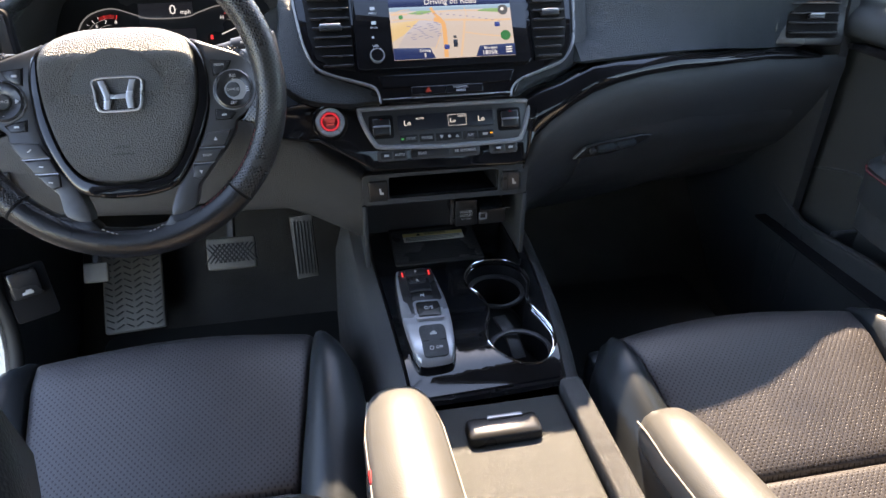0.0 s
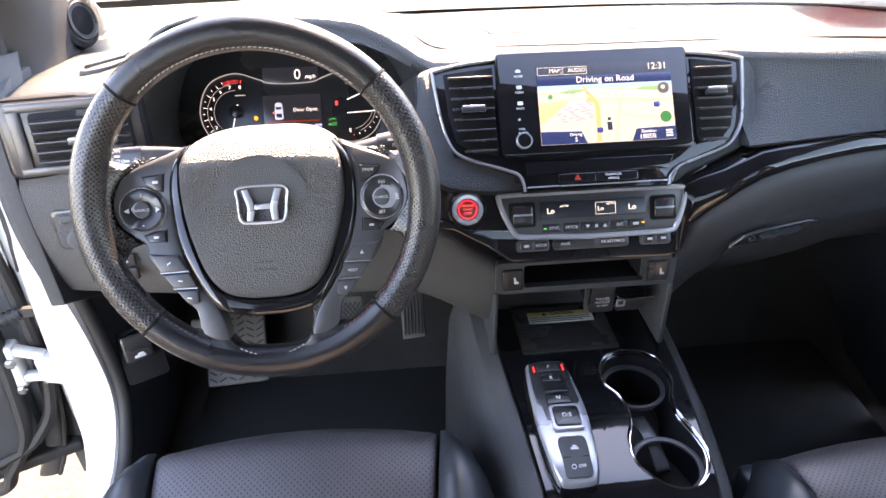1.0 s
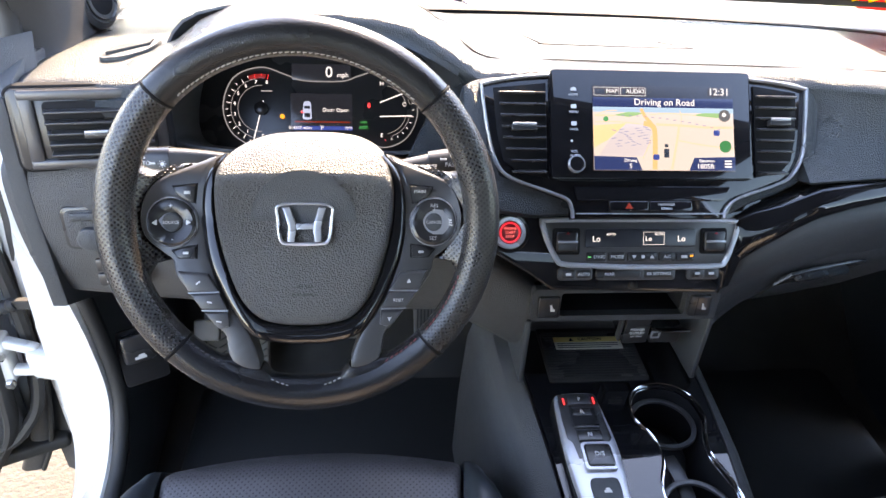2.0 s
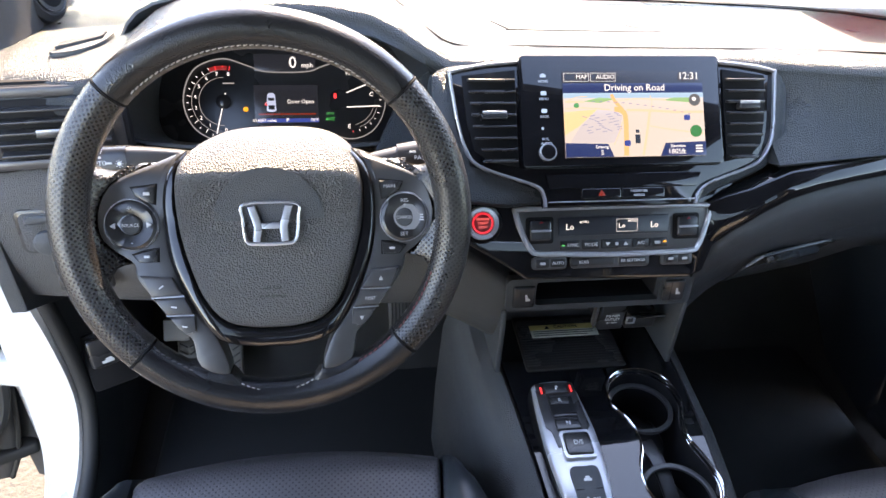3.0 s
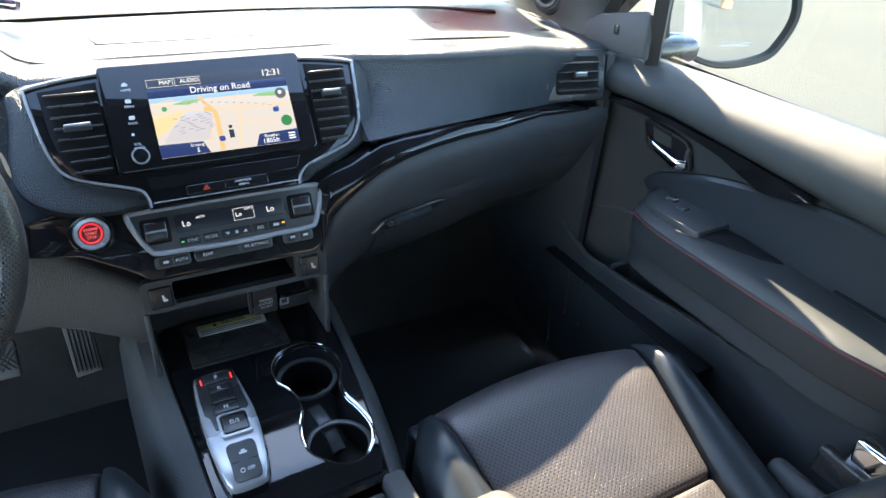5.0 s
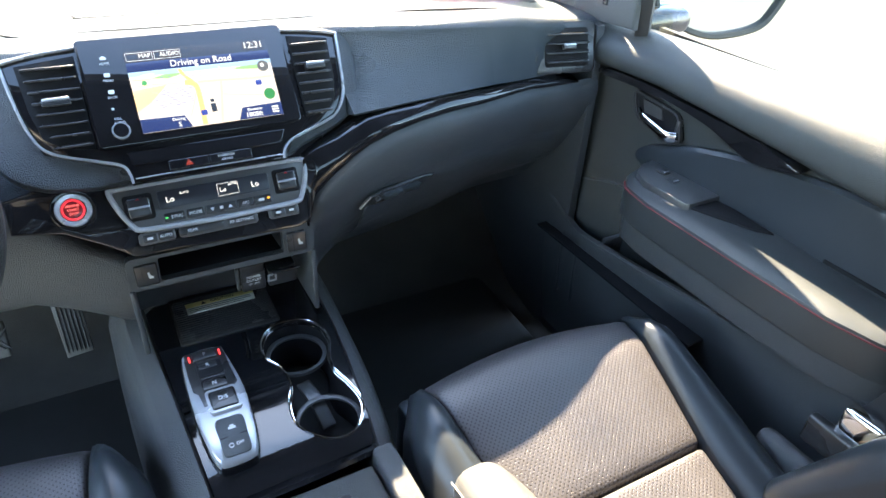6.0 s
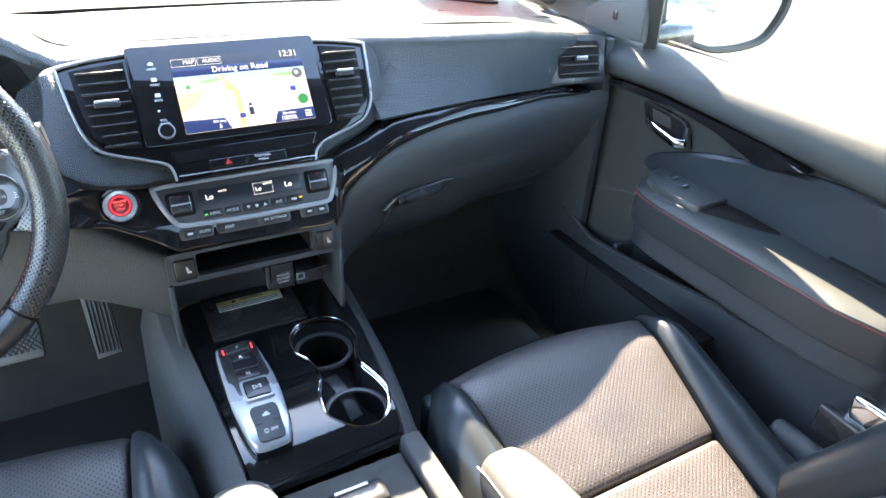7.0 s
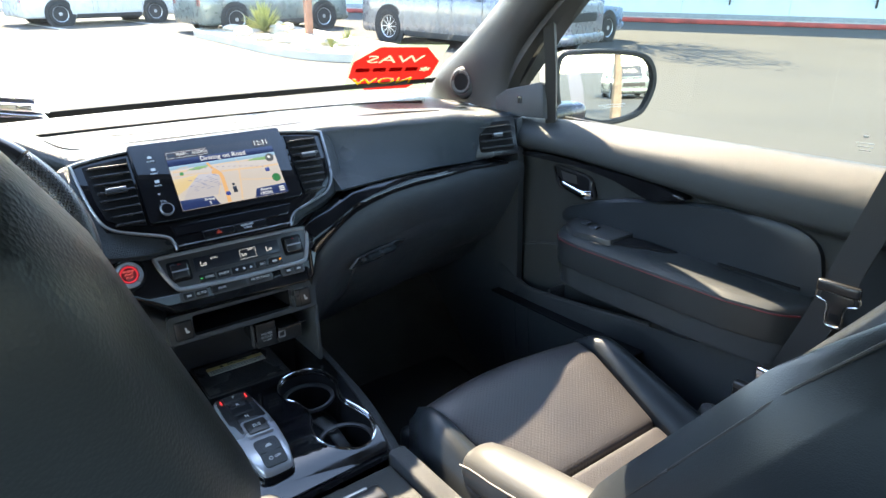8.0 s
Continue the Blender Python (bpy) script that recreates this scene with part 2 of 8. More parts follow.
M_GLOSS = mat("piano_black_lacquer", (0.007, 0.007, 0.008), 0.04, spec=0.5, vary=0.3, rough_vary=0.03, patch=25)
M_TRIM = mat("dark_pillar_plastic", (0.026, 0.026, 0.027), 0.55, bump=0.45, grain=900, kind="cell")
M_GREYMET = mat("satin_grey_paint", (0.055, 0.055, 0.058), 0.30, metal=0.4, vary=0.06)
M_PIPE = mat("dark_seat_piping", (0.030, 0.026, 0.026), 0.6, bump=0.4, grain=1500)
M_SILVER = mat("bright_silver_lacquer", (0.44, 0.45, 0.47), 0.24, metal=0.5, vary=0.03, spec=0.9)
M_SATIN = mat("satin_silver_trim", (0.34, 0.35, 0.37), 0.28, metal=0.5, vary=0.05)
M_CHROME = mat("bright_chrome", (0.8, 0.81, 0.83), 0.08, metal=1.0, vary=0.03, rough_vary=0.03)
M_LEATHER = mat("black_leather", (0.014, 0.014, 0.015), 0.22, bump=0.4, grain=700, kind="cell", vary=0.2, depth=0.0006)
M_HUB = mat("coarse_grained_vinyl", (0.062, 0.062, 0.061), 0.40, bump=1.0, grain=620, kind="cell", vary=0.12, depth=0.0018)
M_SPOKE = mat("satin_dark_spoke_plastic", (0.045, 0.045, 0.046), 0.34, bump=0.15, grain=1200, vary=0.08)
M_EMBOSS = mat("pressed_vinyl_lettering", (0.014, 0.014, 0.014), 0.5, bump=0.3, grain=620, kind="cell")
M_SEAT = mat("smooth_black_seat_leather", (0.019, 0.023, 0.027), 0.36, spec=0.35, bump=0.3, grain=700, kind="cell", vary=0.18, depth=0.0005)
# black armrest leather made pale: the sun's glare is put into its colour
M_ARM = mat("sun_glare_armrest_leather", (0.074, 0.073, 0.070), 0.42, bump=0.3, grain=700, kind="cell", vary=0.15, depth=0.0005)
# seat leather lightened, so part of the door armrest's sun patch is colour
M_PAD = mat("sun_patch_armrest_leather", (0.026, 0.029, 0.030), 0.42, bump=0.3, grain=700, kind="cell", vary=0.15, depth=0.0005)
M_PERF = perforated("pierced_seat_leather", (0.050, 0.046, 0.048), 0.42, 0.0056, 0.26, bump=0.5, tint=(0.010, 0.007, 0.008))
M_GRIP = perforated("pierced_grip_leather", (0.024, 0.023, 0.023), 0.26, 0.0036, 0.34, bump=0.45, unrolled=True)
M_SEAM = mat("red_stitching", (0.13, 0.016, 0.02), 0.7, bump=0.3, grain=1500)
M_THREAD = mat("pale_stitching", (0.30, 0.27, 0.24), 0.7, bump=0.3, grain=1500)
M_CARPET = mat("black_carpet", (0.042, 0.040, 0.037), 0.95, bump=1.0, grain=900, vary=0.35, spec=0.1, depth=0.002)
M_RUBBER = mat("black_rubber", (0.012, 0.012, 0.012), 0.65, bump=0.3, grain=300)
M_PEDAL = mat("worn_pedal_rubber", (0.10, 0.095, 0.085), 0.6, bump=0.4, grain=300, vary=0.3)
M_WHITE = mat("white_body_paint", (0.50, 0.50, 0.48), 0.30, coat=0.25, vary=0.04)
M_LINER = mat("black_headliner_cloth", (0.055, 0.054, 0.053), 0.95, bump=0.5, grain=900)
M_WEB = mat("black_belt_webbing", (0.012, 0.012, 0.013), 0.7, bump=0.7, grain=600)
M_STEEL = mat("brushed_steel", (0.5, 0.5, 0.5), 0.3, metal=1.0)
M_BUTTON = mat("button_plastic", (0.020, 0.020, 0.021), 0.28, bump=0.15, grain=1200)
M_MARK = mat("white_legend_ink", (0.48, 0.48, 0.48), 0.6, vary=0.02)
M_RED = mat("red_button_cap", (0.16, 0.008, 0.012), 0.3, coat=0.4)
M_YELLOW = mat("yellow_caution_paper", (0.62, 0.50, 0.18), 0.5)
M_PAPER = mat("white_label_paper", (0.62, 0.60, 0.52), 0.6)
M_WINDOW = pane("side_window_glass", (0.70, 0.75, 0.69))
M_SCREEN_GLASS = pane("windscreen_glass", (0.93, 0.95, 0.94), 1.4)
M_PRIVACY = pane("dark_privacy_glass", (0.24, 0.26, 0.26))
M_MIRROR = mat("mirror_silvering", (0.85, 0.87, 0.88), 0.01, metal=1.0, vary=0.0, rough_vary=0.0)
M_ASPHALT = mat("sunbleached_asphalt", (0.050, 0.0475, 0.041), 0.9, bump=0.7, grain=70, vary=0.22, patch=0.6, depth=0.01)
G_WHITE = glow("lit_white", (0.9, 0.92, 0.95), 1.0)
G_RED = glow("lit_red", (1.0, 0.05, 0.06), 1.2)
G_GREEN = glow("lit_green", (0.05, 0.6, 0.15), 0.8)
G_AMBER = glow("lit_amber", (1.0, 0.45, 0.03), 0.9)
G_BLUE = glow("lit_blue", (0.03, 0.06, 0.30), 0.9)
G_SOFT = glow("lit_soft_grey", (0.5, 0.5, 0.52), 0.6)
G_DIM = glow("lit_panel_dark", (0.012, 0.014, 0.02), 1.0)

# ---- setting: ground, car shell ----
PLACE = Matrix.Identity(4)
gm = bmesh.new()
bmesh.ops.create_grid(gm, x_segments=40, y_segments=40, size=400)
solo("ground", gm, M_ASPHALT, "sunlit pale asphalt of a parking lot", "ground", "structure")

PLACE = CAR
# cabin floor: a shallow tub with toe board
fl = loft([[(x, -1.5, 0.52), (x, 0.2, 0.50), (x, 1.15, 0.50), (x, 1.28, 0.53), (x, 1.50, 0.74), (x, 1.58, 1.05)] for x in (-0.80, -0.4, 0, 0.4, 0.80)])
solo("floor", shell(fl, -0.03), M_CARPET, "black carpeted car floor and toe board", "floor", "structure")

# roof skin, headliner and pillars
def finer_rows(rows, n=3):
    return [smooth_path(r, n) for r in rows]


def roof_z(y, x):
    return 1.775 - 0.10 * (x / 0.66) ** 4 * 0.6 - 0.05 * max(0, (y - 0.5)) ** 2


rf = loft([[(x, y, roof_z(y, x) - lerp(y, [.70, .76, .835], [0, .015, .105])) for x in (-0.66, -0.6, -0.45, -0.2, 0, 0.2, 0.45, 0.6, 0.66)] for y in (-1.35, -0.8, -0.3, 0.2, 0.5, 0.68, 0.75, 0.835)])
solo("ceiling", shell(rf, 0.03), M_LINER, "black cloth headliner under the car roof", "ceiling", "structure")
rs = loft([[(x, y, roof_z(y, x) + 0.05) for x in (-0.70, -0.6, -0.3, 0, 0.3, 0.6, 0.70)] for y in (-1.4, -0.5, 0.3, 0.66, 0.76)])
solo("roof", shell(rs, 0.02), M_WHITE, "white painted steel car roof", "roof", "structure")
for side, nm in ((1, "east"), (-1, "west")):
    rows = [[(.775, 1.50, 1.27), (.748, 1.36, 1.30), (.738, 1.22, 1.31), (.742, 1.10, 1.285), (.775, 1.06, 1.28)],
            [(.80, 1.44, 1.37), (.765, 1.40, 1.365), (.735, 1.24, 1.375), (.742, 1.13, 1.345), (.775, 1.09, 1.34)],
            [(.78, 1.27, 1.47), (.742, 1.236, 1.46), (.722, 1.15, 1.455), (.735, 1.09, 1.425), (.765, 1.065, 1.415)],
            [(.755, 1.11, 1.57), (.712, 1.07, 1.556), (.695, 1.02, 1.54), (.712, .975, 1.515), (.745, .955, 1.515)],
            [(.72, .94, 1.69), (.675, .90, 1.675), (.66, .86, 1.66), (.68, .80, 1.61), (.71, .78, 1.61)],
            [(.70, .70, 1.76), (.65, .66, 1.74), (.635, .60, 1.725), (.655, .50, 1.665), (.69, .48, 1.665)],
            [(.70, .10, 1.775), (.65, .10, 1.755), (.635, .10, 1.735), (.655, .10, 1.675), (.69, .10, 1.675)],
            [(.70, -1.35, 1.74), (.65, -1.35, 1.72), (.635, -1.35, 1.70), (.655, -1.35, 1.64), (.69, -1.35, 1.64)]]
    rows = [[(side * p[0], p[1], p[2]) for p in r] for r in rows]
    cols = [smooth_path(c, 5) for c in zip(*rows)]
    solo("pillar_trim_" + nm, shell(loft(finer_rows(list(zip(*cols)))), 0.012), M_TRIM, "dark grey grained trim along pillar and roof rail", "trim", "structure")
    tw = Matrix.Translation((side * .733, 1.242, 1.362)) @ pose(0, 0, 0, 90, 0, -side * 72) @ pose(0, 0, 0, -10, 0, 0)
    sp = thing("pillar_speaker", "round tweeter with silver ring on the pillar trim", "speaker", (side * .733, 1.242, 1.362), "tweeters")
    part("housing", lathe([(.042, -.014), (.039, .003), (.032, .009), (.027, .008)], 40), M_TRIM, sp, turn=tw)
    part("ring", lathe([(.0275, .004), (.0285, .0110), (.0272, .0120), (.0258, .0100)], 40), M_GREYMET, sp, "silver ring", turn=tw)
    part("mesh", lathe([(.0262, .003), (.0258, .0096), (.014, .0106), (.002, .0110)], 40), M_DARK, sp, turn=tw)
    bp = smooth_path([(side * 0.66, 0.02, 1.74), (side * 0.745, 0.06, 1.4), (side * 0.775, 0.10, 1.1), (side * 0.79, 0.12, 0.55)], 5)
    solo("pillar_" + nm, sweep(bp, [(-0.06, -0.03), (-0.05, 0.03), (0.05, 0.03), (0.06, -0.03)], up=(-side, 0, 0)), M_HARD, "dark grained plastic centre pillar cover", "pillar", "structure")

# rear of the cabin closes the place behind the camera
solo("wall_south", rbox(1.5, 0.04, 0.75, 0.02, at=(0, -1.42, 0.90)), M_CARPET, "dark lined rear cabin wall", "wall", "structure")
for side, nm in ((1, "rear_door_east"), (-1, "rear_door_west")):
    solo("wall_" + nm, rbox(0.07, 1.35, 0.75, 0.03, at=(side * 0.83, -0.62, 0.92)), M_HARD, "dark plastic rear door lining", "wall", "structure")
for k, (side, nm) in enumerate(((1, "east"), (-1, "west"))):
    rp = loft([[(side * .85, y, 1.27), (side * .82, y, 1.42), (side * .76, y, 1.56), (side * .69, y, 1.69)] for y in (-1.36, -.9, -.4, .0)])
    glaze(solo("window_%d" % (k + 2), rp, M_PRIVACY, "dark privacy glass of the rear door", "window", "structure"))
    solo("outer_panel_rear_" + nm, rbox(.03, 1.46, .74, .02, (1, 4, 3), at=(side * .885, -.66, .89)), M_WHITE, "white painted rear door skin", "car body", "structure")
rp = loft([[(x, -1.42, 1.26), (x, -1.40, 1.45), (x, -1.36, 1.73)] for x in (-.78, -.3, .3, .78)])
glaze(solo("window_4", rp, M_PRIVACY, "dark privacy glass of the tailgate", "window", "structure"))
rb = thing("rear_bench", "black leather rear bench seat with upright backrest", "seat", (0, -1.0, 0.52))
part("seat", rbox(1.30, 0.52, 0.20, 0.06, (4, 3, 1), at=(0, -0.88, 0.78)), M_SEAT, rb)
part("backrest", rbox(1.30, 0.16, 0.62, 0.06, (4, 1, 3), at=(0, -1.22, 1.12)), M_SEAT, rb)
part("seat_base", rbox(1.20, 0.45, 0.16, 0.02, at=(0, -0.92, 0.60)), M_HARD, rb)

# windscreen, between the cowl and the roof's front edge
def screen_pt(u, v):
    x = u * (0.78 - 0.13 * v)
    y = 1.55 - 0.84 * v - 0.03 * u * u * (1 - 0.4 * v)
    z = 1.298 + 0.43 * v + 0.02 * math.sin(math.pi * v) - 0.02 * u * u * v
    return (x, y, z)


ws = loft([[screen_pt(-1 + 2 * i / 12, j / 8) for i in range(13)] for j in range(9)])
w = solo("windscreen", ws, M_SCREEN_GLASS, "clear raked windscreen glass", "window", "structure")
glaze(w)
band_rows = [[Vector(screen_pt(-1 + 2 * i / 24, v)) + Vector((0, -.002, -.004)) for v in (.112, .125, .142)] for i in range(25)]
solo("window_trim_cowl", shell(loft(band_rows), .002), M_RUBBER, "black band along the windscreen's lower edge", "trim", "structure")

# bonnet and wings of the car
hood = loft([[(x, y, 1.255 - 0.05 * (y - 1.8) - 0.10 * max(0, y - 2.3) ** 2 - 0.05 * (x / 0.85) ** 4) for x in (-0.86, -0.7, -0.4, 0, 0.4, 0.7, 0.86)] for y in (1.82, 2.1, 2.4, 2.7, 2.95)])
solo("bonnet", shell(hood, 0.03), M_WHITE, "white painted bonnet of the car", "bonnet", "structure")
solo("front_body", rbox(1.8, 1.30, 0.62, 0.10, (2, 2, 1), at=(0, 2.32, 0.86)), M_WHITE, "white front bodywork below the bonnet", "car body", "structure")

# ---- dashboard ----
dash = thing("dashboard", "black soft-grained dashboard with gloss black and silver trim", "dashboard", (0, 1.25, 0.75))
XS = [-0.765, -0.74, -0.70, -0.66, -0.62, -0.59, -0.56, -0.52, -0.47, -0.41, -0.35, -0.30, -0.265, -0.235, -0.205, -0.18, -0.14, -0.07, 0, 0.07, 0.14, 0.18, 0.21, 0.26, 0.32, 0.40, 0.48, 0.55, 0.60, 0.65, 0.70, 0.745]


def top_row(x):
    zt = lerp(x, [-.765, -.70, -.62, -.59, -.55, -.48, -.41, -.34, -.29, -.25, -.204, -.15, .14, .3, .45, .56, .62, .745],
              [1.318, 1.330, 1.336, 1.345, 1.374, 1.395, 1.402, 1.400, 1.391, 1.368, 1.342, 1.345, 1.345, 1.343, 1.336, 1.326, 1.314, 1.304])
    lip = lerp(x, [-.765, -.62, -.59, -.5, -.41, -.3, -.22, -.19, .19, .22, .32, .45, .56, .62, .745], [1.0, .995, 1.03, 1.06, 1.07, 1.06, 1.04, 1.035, 1.035, 1.024, 1.006, 1.008, 1.03, 1.042, 1.046])
    y7 = lerp(x, [-.765, -.61, -.59, -.22, -.19, .19, .22, .32, .45, .56, .62, .745], [.995, .99, 1.05, 1.05, 1.06, 1.06, .990, .984, .992, 1.024, 1.045, 1.045])
    z7 = lerp(x, [-.61, -.59, -.22, -.19, .19, .22, .56, .62, .745], [1.30, zt - .035, zt - .035, 1.28, 1.28, 1.275, 1.268, 1.262, 1.258])
    y8 = lerp(x, [-.765, -.61, -.59, -.22, -.19, .19, .21, .32, .45, .56, .62, .745], [.995, .99, 1.10, 1.10, 1.06, 1.06, .940, .948, .970, 1.018, 1.035, 1.038])
    z8 = lerp(x, [-.61, -.59, -.22, -.19, .19, .21, .32, .45, .56, .62, .745], [1.235, zt - .036, zt - .036, 1.2, 1.2, 1.232, 1.236, 1.234, 1.216, 1.212, 1.212])
    rows = [(1.80, 1.286), (1.60, 1.302), (1.45, 1.312 + 0.1 * (zt - 1.34)), (1.28, 1.326 + 0.55 * (zt - 1.34)), (lip + .10, zt + .0015), (lip + .045, zt), (lip + .016, zt - .005), (lip + .003, zt - .016), (lip, zt - .026), (y7, z7), (y8, z8)]
    return [(x, y, z) for y, z in rows]


def finer(rows, n=4):
    return [smooth_path(r, n) for r in rows]


top_rows = finer([top_row(x) for x in XS], 3)
part("top_pad", shell(loft(top_rows), 0.006), M_DASH, dash, "sun-bleached soft dashboard top")

# grooves on the top pad
def on_top(x, y):
    r = top_row(x)
    ys, zs = [p[1] for p in r][::-1], [p[2] for p in r][::-1]
    return lerp(y, ys[3:], zs[3:])


part("demister_slot", sweep(smooth_path([(x, 1.455 - 0.10 * (x / 0.7) ** 2 - 0.05 * (x / 0.7) ** 4, on_top(x, 1.45) + 0.002) for x in (-0.68, -0.5, -0.25, 0, 0.25, 0.5, 0.66)], 6), [(-0.010, -0.003), (-0.010, 0.003), (0.010, 0.003), (0.010, -0.003)]), M_DARK, dash, "dark demister slot")
seam = [(x, y, on_top(x, y) + 0.0006) for x, y in ((-0.36, 1.20), (-0.31, 1.19), (-0.27, 1.15), (-0.23, 1.10), (-0.19, 1.075), (-0.1, 1.068), (0.05, 1.064), (0.2, 1.062), (0.35, 1.055), (0.45, 1.058), (0.53, 1.072))]
part("seam", sweep(smooth_path(seam, 8), [(-0.0013, -0.001), (-0.0013, 0.001), (0.0013, 0.001), (0.0013, -0.001)]), M_DARK, dash)
spk = [(-0.125, 1.20), (-0.115, 1.135), (-0.10, 1.128), (0.08, 1.122), (0.095, 1.125), (0.065, 1.165)]
part("panel_gap", sweep(smooth_path([(x, y, on_top(x, y) + 0.0006) for x, y in spk], 4), [(-0.001, -0.001), (-0.001, 0.001), (0.001, 0.001), (0.001, -0.001)]), M_DARK, dash)

# lower passenger side with the glovebox
def gloss_low(x):
    return lerp(x, [.126, .130, .140, .168, .195, .234, .273, .336, .457, .656, .75], [1.060, 1.085, 1.120, 1.148, 1.167, 1.187, 1.197, 1.206, 1.204, 1.190, 1.190])


def gloss_top(x):
    return lerp(x, [.13, .147, .172, .227, .265, .383, .569, .67, .75], [1.18, 1.191, 1.199, 1.223, 1.228, 1.233, 1.214, 1.212, 1.210])


def face_y(x):
    return lerp(x, [.1, .18, .3, .45, .58, .68, .75], [.93, .925, .938, .97, 1.02, 1.033, 1.035])


def low_row(x):
    f, z = face_y(x), gloss_low(x)
    k = lerp(x, [.126, .14, .2, .3], [0.012, .006, .003, 0.0])
    w_ = lerp(x, [.128, .16, .20, .26], [1, .8, .3, 0])               # the wing beside the stack comes down steeply
    rows = [(f + .004 + k, z), (f - .004 + k, z - .014), (f + .000 + k, z - .045), (f + .018 - .012 * w_ + k, z - .085 + .02 * w_), (f + .045 - .030 * w_ + k, z - .13 + .03 * w_), (f + .09 - .060 * w_, z - .19 + .05 * w_), (f + .14 - .085 * w_, .96 + .01 * w_), (f + .20 - .04 * w_, 0.90), (f + .36, 0.80)]
    return [(x, y, zz) for y, zz in rows]


LX = [.128, .136, .145, .165, .19, .22, .27, .33, .40, .48, .55, .60, .66, .71, .75]
part("knee_panel", shell(loft(finer([low_row(x) for x in LX], 3)), 0.006), M_HARD, dash, "dark grained lower dashboard panel")
gl = thing("glovebox", "closed black glovebox lid with recessed pull handle", "glovebox", (0.45, 1.0, 1.05))
lid_line = [(.222, 1.085), (.232, 1.104), (.263, 1.120), (.328, 1.128), (.401, 1.128), (.50, 1.119), (.614, 1.107), (.700, 1.104), (.703, 1.07), (.675, 1.014)]


def low_y(x, z):
    r = low_row(x)
    return lerp(z, [p[2] for p in r][::-1], [p[1] for p in r][::-1])


part("lid_gap", sweep(smooth_path([(x, low_y(x, z) - 0.001, z) for x, z in lid_line], 6), [(-0.0016, -0.001), (-0.0016, 0.001), (0.0016, 0.001), (0.0016, -0.001)], up=(0, -1, 0.5)), M_DARK, gl)
lid_rows = []
for i in range(15):
    x = .236 + (.694 - .236) * i / 14
    zt_ = lerp(x, [.236, .263, .328, .401, .50, .614, .694], [1.102, 1.115, 1.123, 1.123, 1.114, 1.102, 1.099])
    zs_ = [zt_ - (zt_ - .96) * j / 10 for j in range(11)]
    lid_rows.append([(x, low_y(x, zt_) + .004, zt_)] + [(x, low_y(x, z) - (.004 + .010 * min(1, (zt_ - z) / .03)), z - .001) for z in zs_] + [(x, low_y(x, .955) + .006, .955)])
part("lid", shell(loft(lid_rows), .004), M_HARD, gl, "grained black lid")
hm = panel(0.288, low_y(0.288, 1.084) - 0.0165, 1.084, -24, 14)
part("handle_recess", slab([(-.075, -.012), (-.06, .012), (-.03, .017), (.05, .018), (.075, .012), (.05, -.004), (0, -.014)], 0.005, 0.002), M_BUTTON, gl, turn=hm)
part("handle", rbox(0.075, 0.012, 0.014, 0.003, at=(0.002, 0.006, 0.006)), M_DASH, gl, turn=hm)
part("lock", moved(lathe([(0.006, 0), (0.006, 0.010), (0.004, 0.011)], 16), Matrix.Translation((-0.045, 0.004, 0))), M_GREYMET, gl, turn=hm)

# gloss band over the passenger side
GX = [.127, .132, .14, .15, .165, .18, .20, .23, .27, .32, .38, .45, .52, .58, .63, .68, .70]
band = []
for x in GX:
    f, lo, hi = face_y(x), gloss_low(x), gloss_top(x)
    sh = 1 - max(0, (x - .62) / .08) * 0.6
    hi = lo + (hi - lo) * sh
    mid = (lo + hi) / 2
    band.append([(x, f + .012, lo - .001), (x, f - .001, lo), (x, f - .006, lo + (hi - lo) * .2), (x, f - .005, mid), (x, f + .004, lo + (hi - lo) * .85), (x, f + .012, hi), (x, f + .03, hi + .001)])
part("gloss_band", shell(loft(finer(band, 3)), 0.004), M_GLOSS, dash, "piano black trim band")

# centre fascia: gloss backing round the climate controls
CP = panel(0, .944, 1.172, 27)
fascia = [(-.245, .012), (-.16, .030), (-.10, .036), (.10, .036), (.135, .030), (.165, .032), (.16, .012), (.150, -.01), (.142, -.045), (.125, -.085), (.105, -.093), (-.115, -.087), (-.145, -.066), (-.19, -.040), (-.245, -.030)]
part("gloss_fascia", slab(fascia, 0.02, 0.004, z=-0.018), M_GLOSS, dash, "piano black centre fascia", turn=CP)
part("fascia_backing", join(slab([(-.33, .02), (-.26, .16), (-.2, .20), (.2, .20), (.22, .06), (.17, .02), (.13, -.085), (-.13, -.085), (-.25, -.06), (-.33, -.06)], 0.02, 0.004, z=-0.075)), M_DASH, dash, turn=CP)
# soft wing of the dashboard between the left centre vent and the start button
SP = panel(0.003, .990, 1.284, 36)
part("soft_wing", slab(smooth_path([(p[0], p[1], 0) for p in ((-.235, .02), (-.225, .058), (-.13, .066), (.14, .068), (.225, .060), (.235, .01), (.215, -.06), (.13, -.098), (.09, -.110), (-.10, -.110), (-.15, -.112), (-.21, -.10), (-.245, -.06))], 4, True), 0.03, 0.008, z=-0.036), M_DASH, dash, turn=SP)

# pod with screen and vents
podm = [(-.215, .053), (-.128, .064), (.132, .064), (.212, .053), (.205, -.030), (.184, -.064), (.112, -.092), (.098, -.116), (-.102, -.116), (-.104, -.095), (-.19, -.062), (-.205, -.02)]
part("centre_pod", slab(podm, 0.012, 0.003, z=-0.010), M_GLOSS, dash, "gloss black centre pod", turn=SP)


def trim_path(pts, z=0.004):
    return [SP @ Vector((p[0], p[1], z)) for p in smooth_path([(q[0], q[1], 0) for q in pts], 6)]


